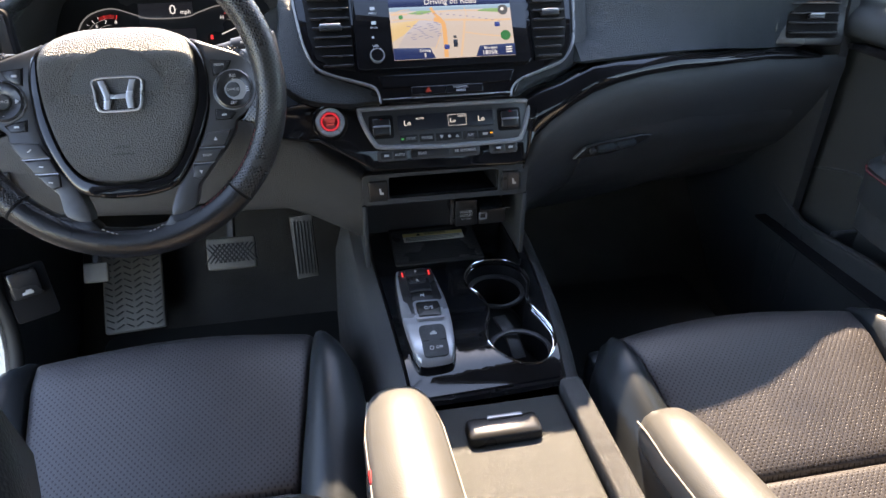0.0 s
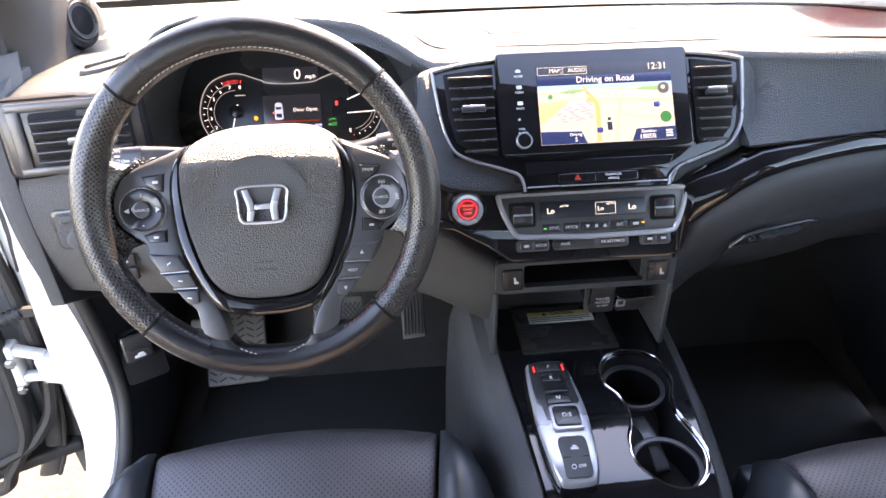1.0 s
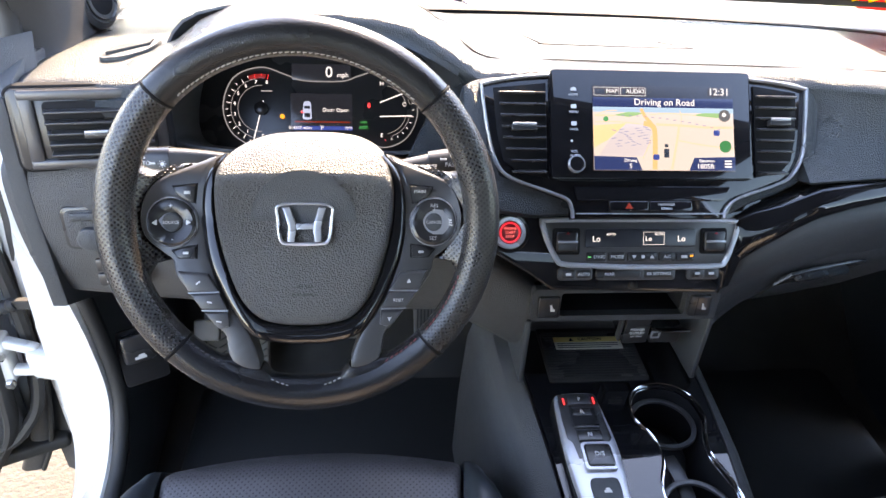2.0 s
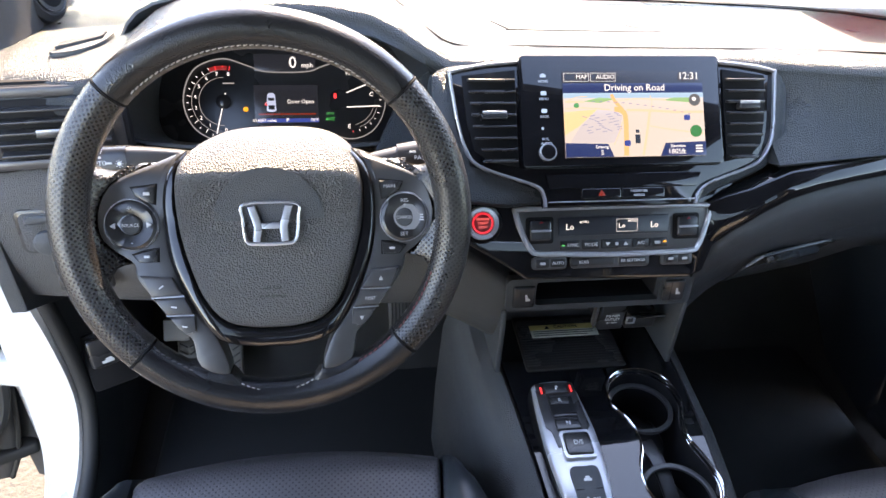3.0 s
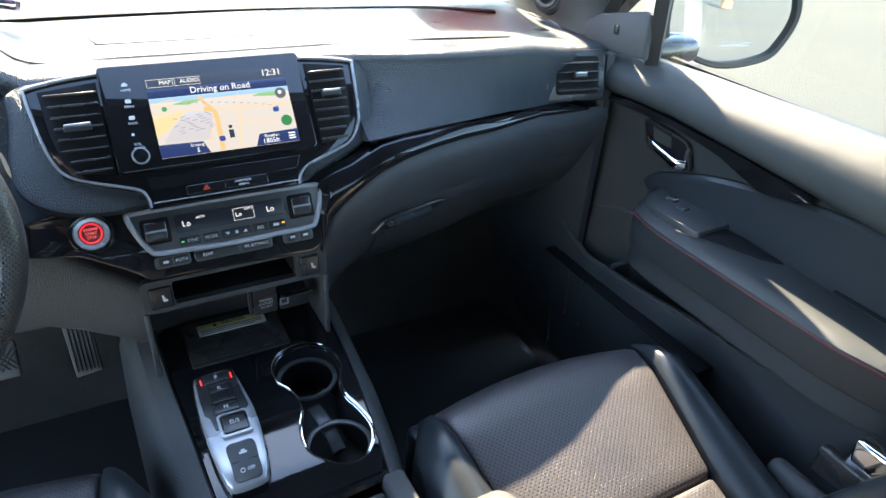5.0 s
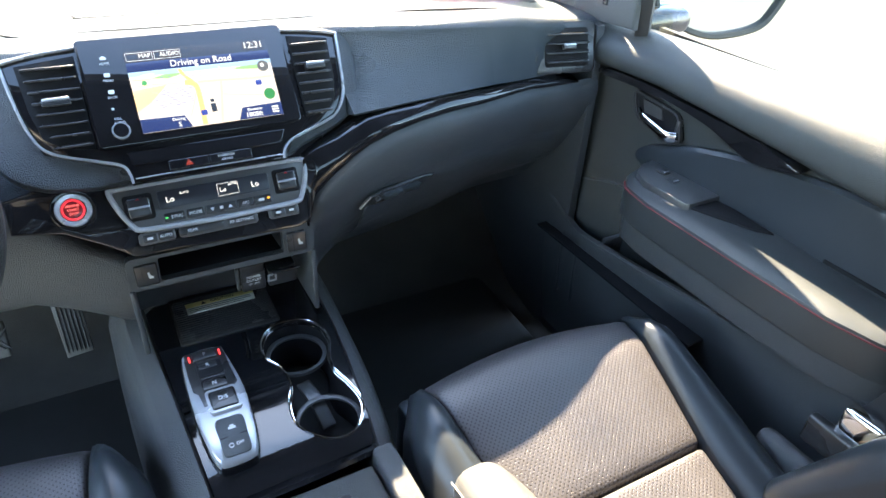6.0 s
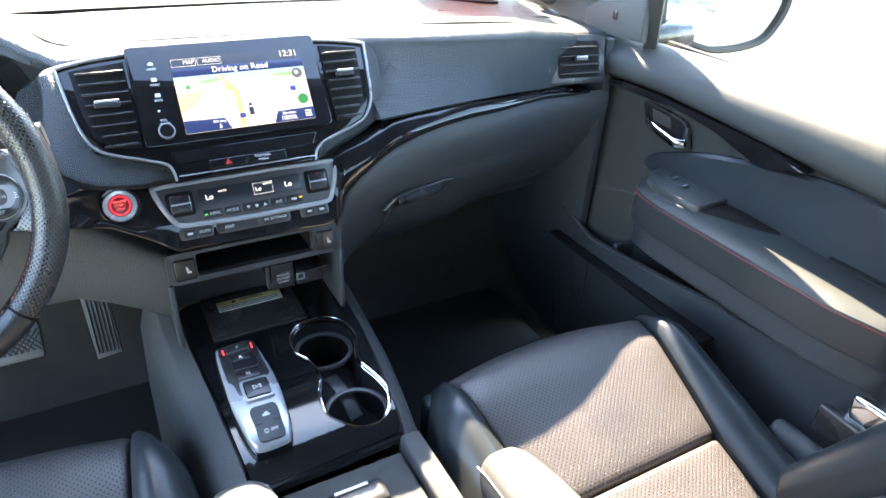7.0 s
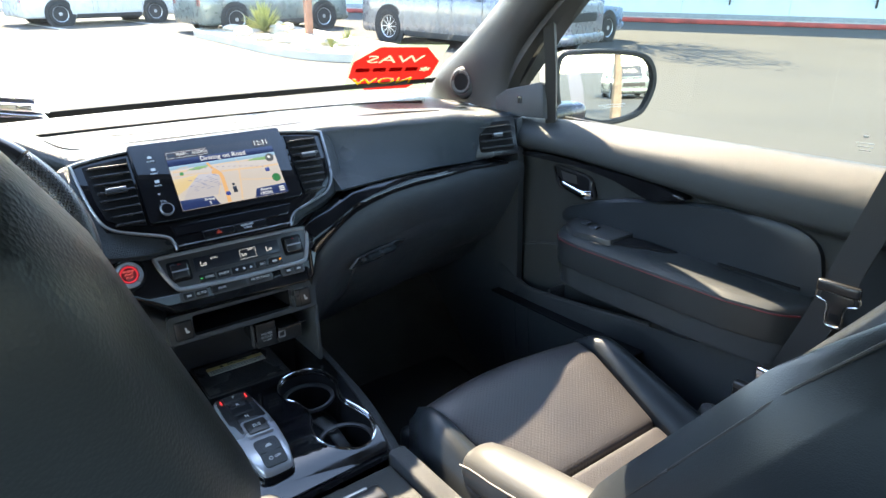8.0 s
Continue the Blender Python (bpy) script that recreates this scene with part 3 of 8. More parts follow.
sec = [(-0.0017, -0.004), (-0.0017, 0.002), (-0.0008, 0.0030), (0.0008, 0.0030), (0.0017, 0.002), (0.0017, -0.004)]
NS = SP.to_3x3() @ Vector((0, 0, 1))
part("silver_trim", sweep(trim_path([(-.128, .063), (-.17, .059), (-.2095, .051), (-.212, .044), (-.205, -.01), (-.197, -.042), (-.186, -.060), (-.165, -.071), (-.13, -.083), (-.108, -.092), (-.102, -.104), (-.101, -.116)]), sec, up=tuple(NS)), M_SATIN, dash, "satin silver vent surround")
part("silver_trim", sweep(trim_path([(.132, .063), (.17, .059), (.207, .052), (.210, .044), (.204, -.02), (.197, -.045), (.183, -.064), (.165, -.073), (.135, -.083), (.110, -.092), (.097, -.104), (.093, -.116)]), sec, up=tuple(NS)), M_SATIN, dash, "satin silver vent surround")


def vent(name, outline, m, cols, rows, width, tab, label, parent=None):
    """An air vent: near-black plate for the throat's shade, slats, and a tab."""
    v = thing(name, label, "air vent", m.translation)
    part("throat", slab(outline, 0.004, 0.001, z=0.0005), M_DARK, v, turn=m)
    for y, x0, x1 in rows:
        part("slat", moved(rbox(x1 - x0, 0.0030, 0.016, 0.0012), m @ Matrix.Translation(((x0 + x1) / 2, y, 0.006)) @ pose(0, 0, 0, 18, 0, 0)), M_BUTTON, v)
    part("tab", rbox(tab[2], 0.008, 0.010, 0.002, (2, 1, 1), at=(tab[0], tab[1], 0.013)), M_BUTTON, v, turn=m)
    part("tab_plate", rbox(tab[2] * 0.92, 0.0035, 0.003, 0.001, at=(tab[0], tab[1] + 0.004, 0.0175)), M_SATIN, v, "silver tab edge", turn=m)
    return v


lo_ = [(-.198, .046), (-.132, .053), (-.132, -.066), (-.165, -.060), (-.186, -.045), (-.194, -.01)]
vent("air_vent", lo_, SP, 0, [(.040 - .0140 * i, -.192 + .0013 * i + .006 * (i > 5), -.134) for i in range(8)], 0, (-.162, -.006, .032), "gloss black centre air vent with slats and silver tab")
ro_ = [(.138, .054), (.196, .046), (.193, -.01), (.186, -.042), (.172, -.057), (.138, -.064)]
vent("air_vent", ro_, SP, 0, [(.040 - .0140 * i, .140, .192 - .0013 * i - .006 * (i > 5)) for i in range(8)], 0, (.166, .004, .028), "gloss black centre air vent with slats and silver tab")

# passenger end vent
PV = panel(0.657, 1.045, 1.256, 20, -10)
part("end_vent_surround", slab(rrect(.135, .092, .012), 0.022, 0.004, z=-0.012), M_BUTTON, dash, "dark vent surround", turn=PV)
vent("air_vent", rrect(.088, .068, .006), PV @ Matrix.Translation((.008, 0, .008)), 0, [(.024 - .016 * i, -.042, .042) for i in range(4)], 0, (0.0, 0.0, .026), "dark end air vent beside the passenger door")
part("vent_wheel", rbox(.007, .040, .010, .003, at=(-.056, -.004, .012)), M_BUTTON, dash, turn=PV)
# driver end vent
DV = panel(-0.672, .998, 1.272, 8, 8)
part("end_vent_gap", slab(rrect(.176, .103, .013), 0.016, 0.003, z=-0.012), M_DARK, dash, turn=DV)
part("end_vent_surround", slab(rrect(.168, .096, .010), 0.020, 0.004, z=-0.012), M_BUTTON, dash, "dark vent surround", turn=DV)
for yy, hh in ((.0405, .012), (-.0405, .012)):
    part("end_vent_bar", rbox(.150, hh, .008, .003, (4, 1, 1), at=(.004, yy, .009)), M_GREYMET, dash, "satin grey vent bar", turn=DV)
part("end_vent_bar", rbox(.016, .078, .008, .003, (1, 3, 1), at=(-.063, 0, .0085)), M_GREYMET, dash, "satin grey vent bar", turn=DV)
vent("air_vent", rrect(.118, .066, .006), DV @ Matrix.Translation((.012, .0, .007)), 0, [(.024 - .0125 * i, -.057, .057) for i in range(5)], 0, (0.0, -0.004, .034), "dark end air vent beside the driver's door")

# driver side lower panels
def drv_row(x):
    y0 = lerp(x, [-.78, -.6, -.41, -.25, -.14], [.985, .97, .955, .95, .935])
    z0 = lerp(x, [-.78, -.6, -.5, -.3, -.25, -.2, -.16, -.13], [1.228, 1.228, 1.19, 1.19, 1.165, 1.13, 1.095, 1.075])
    zb = lerp(x, [-.78, -.62, -.5, -.25, -.2, -.14], [1.03, 1.02, 1.015, 1.01, .99, .955])
    rows = [(y0 + .03, z0), (y0 + .006, z0 - .01), (y0, (z0 * .75 + zb * .25)), (y0 + .004, (z0 * .45 + zb * .55)), (y0 + .02, zb + .02), (y0 + .04, zb), (y0 + .12, zb - .005), (y0 + .35, zb - .0)]
    return [(x, y, z) for y, z in rows]


part("driver_knee_panel", shell(loft(finer([drv_row(x) for x in (-.785, -.76, -.70, -.62, -.54, -.46, -.38, -.3, -.25, -.21, -.17, -.14, -.128)], 3)), 0.006), M_GREY, dash, "grey grained panel under the steering column")
part("dash_end", slab([(.98, 1.02), (.975, 1.18), (.985, 1.31), (1.05, 1.335), (1.3, 1.33), (1.6, 1.29), (1.6, .9), (1.2, .9)], 0.02, 0.004), M_HARD, dash, turn=Matrix.Translation((-.775, 0, 0)) @ Matrix(((0, 0, 1, 0), (1, 0, 0, 0), (0, 1, 0, 0), (0, 0, 0, 1))))
part("dash_end", slab([(1.03, .85), (1.03, 1.18), (1.04, 1.29), (1.1, 1.30), (1.3, 1.31), (1.6, 1.28), (1.6, .8), (1.3, .78)], 0.02, 0.004), M_HARD, dash, turn=Matrix.Translation((.735, 0, 0)) @ Matrix(((0, 0, 1, 0), (1, 0, 0, 0), (0, 1, 0, 0), (0, 0, 0, 1))))

# firewall lining closes the footwells
solo("wall_north", rbox(1.56, 0.03, 0.75, 0.01, at=(0, 1.60, 0.92)), M_CARPET, "dark lining of the bulkhead", "wall", "structure")
for s, nm in ((1, "kick_panel_east"), (-1, "kick_panel_west")):
    solo("wall_" + nm, rbox(0.03, 0.55, 0.62, 0.012, at=(s * 0.80, 1.40, 0.78)), M_HARD, "dark plastic footwell side lining", "wall", "structure")
solo("sill_east", rbox(0.10, 1.3, 0.10, 0.03, at=(0.84, 0.55, 0.50)), M_HARD, "dark plastic door sill", "sill", "structure")

# ---- centre console ----
con = thing("centre_console", "centre console with piano black top and grey sides", "console", (0, 0.7, 0.5))


def con_z(y):
    return lerp(y, [.60, .66, .70, .80, .92, 1.06], [.858, .864, .878, .893, .902, .910])


body = []
for y in (.40, .50, .60, .66, .70, .76, .82, .88, .94, 1.0, 1.06, 1.12):
    z = con_z(y) - 0.012
    lw_ = lerp(y, [.4, .66, .75, 1.0, 1.12], [.128, .131, .141, .160, .164])
    rw_ = lerp(y, [.4, .66, .8, 1.0, 1.12], [.136, .141, .160, .171, .173])
    li_, ri_ = lerp(y, [.4, .655, .8, .95, 1.12], [.10, .098, .108, .119, .124]), lerp(y, [.4, .665, .8, .90, 1.12], [.115, .119, .134, .142, .146])
    body.append([(-lw_ - .03, y, .50), (-lw_ - .026, y, .70), (-lw_ - .018, y, z - .06), (-lw_ - .004, y, z - .012), (-lw_ + .008, y, z + .004), (-li_ - .004, y, z + .011), (-li_, y, z + .006), (-li_ + .002, y, z - .13), (ri_ - .002, y, z - .13), (ri_, y, z + .006), (ri_ + .004, y, z + .011), (rw_ - .008, y, z + .004), (rw_ + .004, y, z - .012), (rw_ + .018, y, z - .06), (rw_ + .026, y, .70), (rw_ + .03, y, .50)])
part("body", loft(body, caps=False), M_GREY, con, "grey grained console sides")

# ---- steering wheel ----
WP = panel(-0.406, 0.771, 1.272, 20)
sw = thing("steering_wheel", "black leather steering wheel with gloss trim and red stitching", "steering wheel", (-0.406, 0.80, 1.262))
RR, RT = 0.1685, 0.0168


def rim_arc(a0, a1, n=40, m=24):
    """A stretch of the rim, with its unrolled surface as the texture's plan."""
    bm = bmesh.new()
    uv = bm.loops.layers.uv.new("unrolled")
    rings = []
    for i in range(n + 1):
        t = radians(a0 + (a1 - a0) * i / n)
        swell = 1 + .05 * math.cos(2 * t) ** 2 - .03 * math.cos(t) ** 8
        rings.append([bm.verts.new(((RR + RT * swell * math.cos(p)) * math.cos(t), (RR + RT * swell * math.cos(p)) * math.sin(t), RT * 1.05 * math.sin(p))) for p in [j * 2 * math.pi / m for j in range(m)]])
    for i in range(n):
        for j in range(m):
            k = (j + 1) % m
            f = bm.faces.new((rings[i][j], rings[i][k], rings[i + 1][k], rings[i + 1][j]))
            for loop, (ii, jj) in zip(f.loops, ((i, j), (i, j + 1), (i + 1, j + 1), (i + 1, j))):
                loop[uv].uv = (RR * radians(a0 + (a1 - a0) * ii / n), RT * 2 * math.pi * jj / m)
    bm.faces.new(rings[0])
    bm.faces.new(list(reversed(rings[-1])))
    return bm


def plan_uv(bm):
    uv = bm.loops.layers.uv.new("unrolled")
    for f in bm.faces:
        for loop in f.loops:
            loop[uv].uv = (loop.vert.co.x, loop.vert.co.y)
    return bm


for nm, a0, a1, m, lab in (("grip", -44, 43, M_GRIP, "pierced leather grip"), ("rim", 44, 136, M_LEATHER, "smooth leather rim arc"), ("grip", 137, 224, M_GRIP, "pierced leather grip"), ("rim", 225, 315, M_LEATHER, "smooth leather rim arc")):
    part(nm, rim_arc(a0, a1), m, sw, lab, turn=WP)


def both_sides(half):
    """A closed outline from its right half, top to bottom."""
    return [(p[0], p[1]) for p in half] + [(-p[0], p[1]) for p in reversed(half) if abs(p[0]) > 1e-6]


PAD_R = [(0, .073), (.028, .0722), (.050, .068), (.069, .057), (.078, .040), (.080, .015), (.0775, -.013), (.070, -.043), (.0595, -.071), (.0425, -.090), (.018, -.0965), (0, -.097)]
padm = [(v.x, v.y) for v in smooth_path([(p[0], p[1], 0) for p in both_sides(PAD_R)], 3, True)]


def dome(outline, rise, z0, rings=6, lean=0.0):
    """A cushion over an outline: rises in rings to a soft crown."""
    bm = bmesh.new()
    n = len(outline)
    prev = [bm.verts.new((p[0], p[1], z0 - 0.02)) for p in outline]
    for k in range(rings + 1):
        s = 1 - 0.97 * (k / rings) ** 1.6
        z = z0 + rise * (1 - (1 - k / rings) ** 6)
        cur = [bm.verts.new((p[0] * s, p[1] * s, z + lean * p[1] * s)) for p in outline]
        for i in range(n):
            bm.faces.new((prev[i], prev[(i + 1) % n], cur[(i + 1) % n], cur[i]))
        prev = cur
    bm.faces.new(prev)
    return bm


def spoked(name, bm, material, parent, label="", pre=None):
    """A piece of the wheel's middle: the hub lies deeper than the rim, and deeper above than below."""
    if pre is not None:
        bm.transform(pre)
    for v in bm.verts:
        x, y, z = v.co
        deep = lerp(y, [-.14, -.115, -.05, 0, .07], [.0, .006, .020, .036, .044]) * lerp(abs(x), [.13, .165], [1, .35])
        k = 1 + 1.4 * deep
        roll = 21 * max(0, y - .034) ** 2
        v.co = Vector((x * k, y * k, z - deep - roll))
    return part(name, bm, material, parent, label, turn=WP)


def raised(outline, thick, bevel, z):
    """A slab whose face is cut up, so that it can follow the hub's depth."""
    bm = slab(outline, thick, bevel, z=z)
    bmesh.ops.triangulate(bm, faces=[f for f in bm.faces if len(f.verts) > 4])
    bmesh.ops.subdivide_edges(bm, edges=[e_ for e_ in bm.edges if e_.calc_length() > .02], cuts=2)
    return bm


spoked("airbag_pad", dome(padm, 0.010, 0.016, 12, 0.05), M_HUB, sw, "grained hub pad")
spoked("hub", slab([(p[0] * 1.02, p[1] * 1.02) for p in padm], 0.04, 0.006, z=-0.045), M_HARD, sw)
# piano black V between the pad and the spokes
vi = smooth_path([(p[0] * 1.012, p[1] * 1.012, 0) for p in [(-q[0], q[1]) for q in PAD_R[3:]] + [(q[0], q[1]) for q in reversed(PAD_R[3:-1])]], 4)
V_R = [(.072, .0585), (.0845, .044), (.0915, .021), (.0915, -.005), (.086, -.037), (.0705, -.076), (.0505, -.106), (.020, -.1145), (0, -.115)]
vo_ = smooth_path([(p[0], p[1], 0) for p in [(-q[0], q[1]) for q in V_R] + [(q[0], q[1]) for q in reversed(V_R[:-1])]], 4)
n_v = min(len(vi), len(vo_))
rows = []
for i in range(n_v):
    a_, b_ = vi[int(i * (len(vi) - 1) / (n_v - 1))], vo_[int(i * (len(vo_) - 1) / (n_v - 1))]
    rows.append([(*a_.lerp(b_, f).xy, z) for f, z in ((0, .004), (.04, .0145), (.14, .0165), (.5, .0165), (.84, .0150), (.95, .0135), (1.0, .0115), (1.0, -.004))])
spoked("gloss_trim", loft(rows), M_GLOSS, sw, "gloss black V-shaped trim")
for s in (-1, 1):
    plate = [(v.x, v.y) for v in smooth_path([(s * p[0], p[1], 0) for p in ((.074, .0575), (.104, .0465), (.126, .038), (.140, .025), (.1465, .004), (.143, -.014), (.131, -.0275), (.1205, -.036), (.1185, -.048), (.108, -.065), (.0955, -.081), (.081, -.100), (.0745, -.108), (.069, -.132), (.043, -.140), (.0515, -.1075), (.0715, -.077), (.0865, -.038), (.0915, -.006), (.0915, .021), (.0855, .044))], 3, True)]
    spoked("spoke", raised(plate, 0.020, 0.0035, -0.009), M_SPOKE, sw, "satin dark spoke with switches")
    horn = [(s * p[0], p[1]) for p in ((.162, .078), (.153, .055), (.142, .0445), (.126, .0430), (.104, .0485), (.126, .0370), (.1405, .0245), (.147, .004), (.1435, -.0145), (.132, -.0275), (.121, -.0365), (.138, -.0405), (.150, -.060), (.164, -.070), (.170, .0))]
    spoked("grip_root", plan_uv(raised([(v.x, v.y) for v in smooth_path([(p[0], p[1], 0) for p in horn], 2, True)], .019, .006, -.010)), M_GRIP, sw, "pierced leather at the spoke's root")
    gus = [(s * p[0], p[1]) for p in ((.112, -.121), (.092, -.129), (.072, -.130), (.055, -.1365), (.041, -.1385), (.034, -.148), (.018, -.156), (.0, -.1585), (.0, -.170), (.060, -.164), (.100, -.140))]
    spoked("rim_root", raised([(v.x, v.y) for v in smooth_path([(p[0], p[1], 0) for p in gus], 2, True)], .020, .006, -.008), M_LEATHER, sw, "smooth leather below the spoke")
    bt = Matrix.Translation((s * .1185, -.0015, .0105))
    spoked("switch_ring", lathe([(.0225, -.002), (.0225, .0022), (.0215, .0036), (.0203, .0022)], 48), M_SATIN, sw, "thin silver ring", pre=bt)
    spoked("switch_pad", lathe([(.0212, -.002), (.0212, .0034), (.0185, .0052), (.0105, .0042), (.0085, .0030)], 48), M_BUTTON, sw, pre=bt)
    spoked("centre_button", lathe([(.0082, .0015), (.0082, .0056), (.0072, .0066)], 28), M_HARD, sw, pre=bt)
    spoked("legend", moved(text_bm("SOURCE" if s < 0 else "CANCEL", .0038), Matrix.Translation((0, 0, .0070))), M_MARK, sw, pre=bt)
    for tx, x, y in (((("+", 0, .0145), ("-", 0, -.0145)) if s < 0 else (("RES", 0, .0150), ("+", 0, .0108), ("-", 0, -.0102), ("SET", 0, -.0148)))):
        spoked("legend", moved(text_bm(tx, .0046 if len(tx) > 1 else .0065), Matrix.Translation((x, y, .0054))), M_MARK, sw, pre=bt)
    if s < 0:
        for k in (-1, 1):
            spoked("arrow", slab([(k * .0170, 0), (k * .0128, .0026), (k * .0128, -.0026)], .0006, .0002, z=.0050), M_MARK, sw, pre=bt)
    else:
        for k in range(3):
            spoked("distance_mark", rbox(.0040 + .0012 * k, .0009, .0006, .0002, at=(.0150, .0022 - .0022 * k, .0054)), M_MARK, sw, pre=bt)
    up = [(s * p[0], p[1]) for p in ((.0965, .0315), (.1165, .0295), (.1130, .0225), (.1050, .0170), (.0985, .0158))]
    spoked("corner_gap", slab([(.1055 * s + (x - .1055 * s) * 1.13, .024 + (y - .024) * 1.16) for x, y in up], .002, .0005, z=.0100), M_DARK, sw)
    spoked("corner_button", slab(up, 0.0035, 0.0014, z=.0105), M_BUTTON, sw)
    dn = [(s * p[0], p[1]) for p in ((.0985, -.0228), (.1075, -.0238), (.1195, -.0270), (.1140, -.0334), (.0990, -.0336))]
    spoked("corner_gap", slab([(.1080 * s + (x - .1080 * s) * 1.13, -.028 + (y + .028) * 1.16) for x, y in dn], .002, .0005, z=.0100), M_DARK, sw)
    spoked("corner_button", slab(dn, 0.0035, 0.0014, z=.0105), M_BUTTON, sw)
    spoked("legend", rbox(.0050, .0022, .0008, .0003, at=(s * .1075, -.0288, .0142)), M_MARK, sw)
    if s < 0:
        spoked("legend", rbox(.0055, .0028, .0008, .0008, at=(s * .1040, .0248, .0142)), M_MARK, sw)
    quads = (((.0880, -.0480), (.1150, -.0455), (.1065, -.0640), (.0785, -.0635)), ((.0780, -.0660), (.1050, -.0660), (.0950, -.0805), (.0710, -.0810)), ((.0705, -.0832), (.0925, -.0832), (.0845, -.0945), (.0785, -.0995), (.0700, -.0970)))
    for k, q in enumerate(quads):
        qq = [(s * p[0], p[1]) for p in q]
        spoked("side_button", slab(qq, 0.0065, 0.0022, z=.0085), M_SPOKE, sw)
        cx_b, cy_b = sum(p[0] for p in qq) / len(qq), sum(p[1] for p in qq) / len(qq)
        if k < 2:
            spoked("button_edge", sweep([(qq[3][0], qq[3][1] - .0010, .0135), (qq[2][0], qq[2][1] - .0010, .0135)], [(-.0005, -.0008), (-.0005, .0008), (.0005, .0008), (.0005, -.0008)]), M_SATIN, sw)
        if s > 0 and k == 1:
            spoked("legend", moved(text_bm("RESET", .0038), Matrix.Translation((cx_b, cy_b, .0156))), M_MARK, sw)
        elif s > 0:
            d_ = 1 if k == 0 else -1
            spoked("arrow", slab([(cx_b - .0020, cy_b - d_ * .0018), (cx_b + .0020, cy_b - d_ * .0018), (cx_b, cy_b + d_ * .0022)], .0006, .0002, z=.0150), M_MARK, sw)
        else:
            b = rbox(.0048, .0014, .0006, .0003)
            b.transform(Matrix.Translation((cx_b, cy_b, .0155)) @ pose(0, 0, 0, 0, 0, 35 if k == 0 else -10))
            spoked("legend", b, M_MARK, sw)
spoked("legend", moved(text_bm("MAIN", .0044), Matrix.Translation((.1050, .0262, .0144))), M_MARK, sw)
for tx, y, sz in (("SRS", -.0555, .0105), ("AIRBAG", -.0645, .0066)):
    b = text_bm(tx, sz, .0007)
    spoked("embossed_lettering", moved(b, Matrix.Translation((0, y, .0252 + .05 * y))), M_EMBOSS, sw)
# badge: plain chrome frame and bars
bz = Matrix.Translation((.001, -.001, .0285)) @ Matrix.Diagonal((1.02, .98, .9, 1))
fr = smooth_path([(p[0], p[1], 0) for p in ((-.0225, .0165), (0, .0185), (.0225, .0165), (.0232, .004), (.0205, -.0150), (.010, -.0178), (-.010, -.0178), (-.0205, -.0150), (-.0232, .004))], 5, True)
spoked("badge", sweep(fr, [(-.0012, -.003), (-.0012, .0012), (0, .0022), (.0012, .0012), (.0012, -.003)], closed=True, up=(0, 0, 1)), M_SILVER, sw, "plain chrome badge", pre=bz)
for s in (-1, 1):
    spoked("badge_bar", slab([(s * .0190, .0152), (s * .0125, .0160), (s * .0078, .0005), (s * .0072, -.0050), (s * .0092, -.0160), (s * .0150, -.0152), (s * .0140, -.003)], .0045, .0014, z=-.001), M_SILVER, sw, pre=bz)
spoked("badge_bar", slab([(-.0085, .0005), (.0085, .0005), (.0078, -.0045), (-.0078, -.0045)], .0040, .0012, z=-.001), M_SILVER, sw, pre=bz)
for s in (-1, 1):
    spoked("pad_tick", sweep([(s * .0560, .0035, .0240), (s * .0560, -.0010, .0240), (s * .0500, -.0014, .0243)], [(-.0004, -.0006), (-.0004, .0006), (.0004, .0006), (.0004, -.0006)]), M_DARK, sw)
# stitches along the rim's inner side
for a0, a1 in ((48, 132), (226, 243), (297, 314), (-42, -18), (198, 222)):
    n = int(abs(a1 - a0) / 1.9)
    for k in range(n):
        t = radians(a0 + (a1 - a0) * (k + 0.5) / n)
        r = RR - RT * 0.86
        b = rbox(.0040, .0012, .0012, .0004)
        b.transform(Matrix.Translation((r * math.cos(t), r * math.sin(t), RT * 0.56)) @ pose(0, 0, 0, 0, 0, math.degrees(t) + 90 + 14))
        part("stitch", b, M_THREAD if a0 == 48 else M_SEAM if a0 < 0 or a0 == 297 else M_PIPE, sw, turn=WP)
for k in range(15):
    t = (k + .5) / 15
    x = -.034 + .068 * t
    b = rbox(.0030, .0011, .0011, .0004)
    b.transform(Matrix.Translation((x, -.1585 + 9.0 * x * x, .0125)) @ pose(0, 0, 0, 0, 0, math.degrees(math.atan(18 * x))))
    spoked("stitch", b, M_THREAD, sw)
for a in (43.5, 136.5, 224.5, 315.5):
    p = Vector((RR * math.cos(radians(a)), RR * math.sin(radians(a)), 0))
    b = lathe([(RT * 1.035, -.0008), (RT * 1.05, 0), (RT * 1.035, .0008)], 20)
    b.transform(Matrix.Translation(p) @ Vector((0, 0, 1)).rotation_difference(Vector((-p.y, p.x, 0)).normalized()).to_matrix().to_4x4())
    part("rim_joint", b, M_DARK, sw, turn=WP)

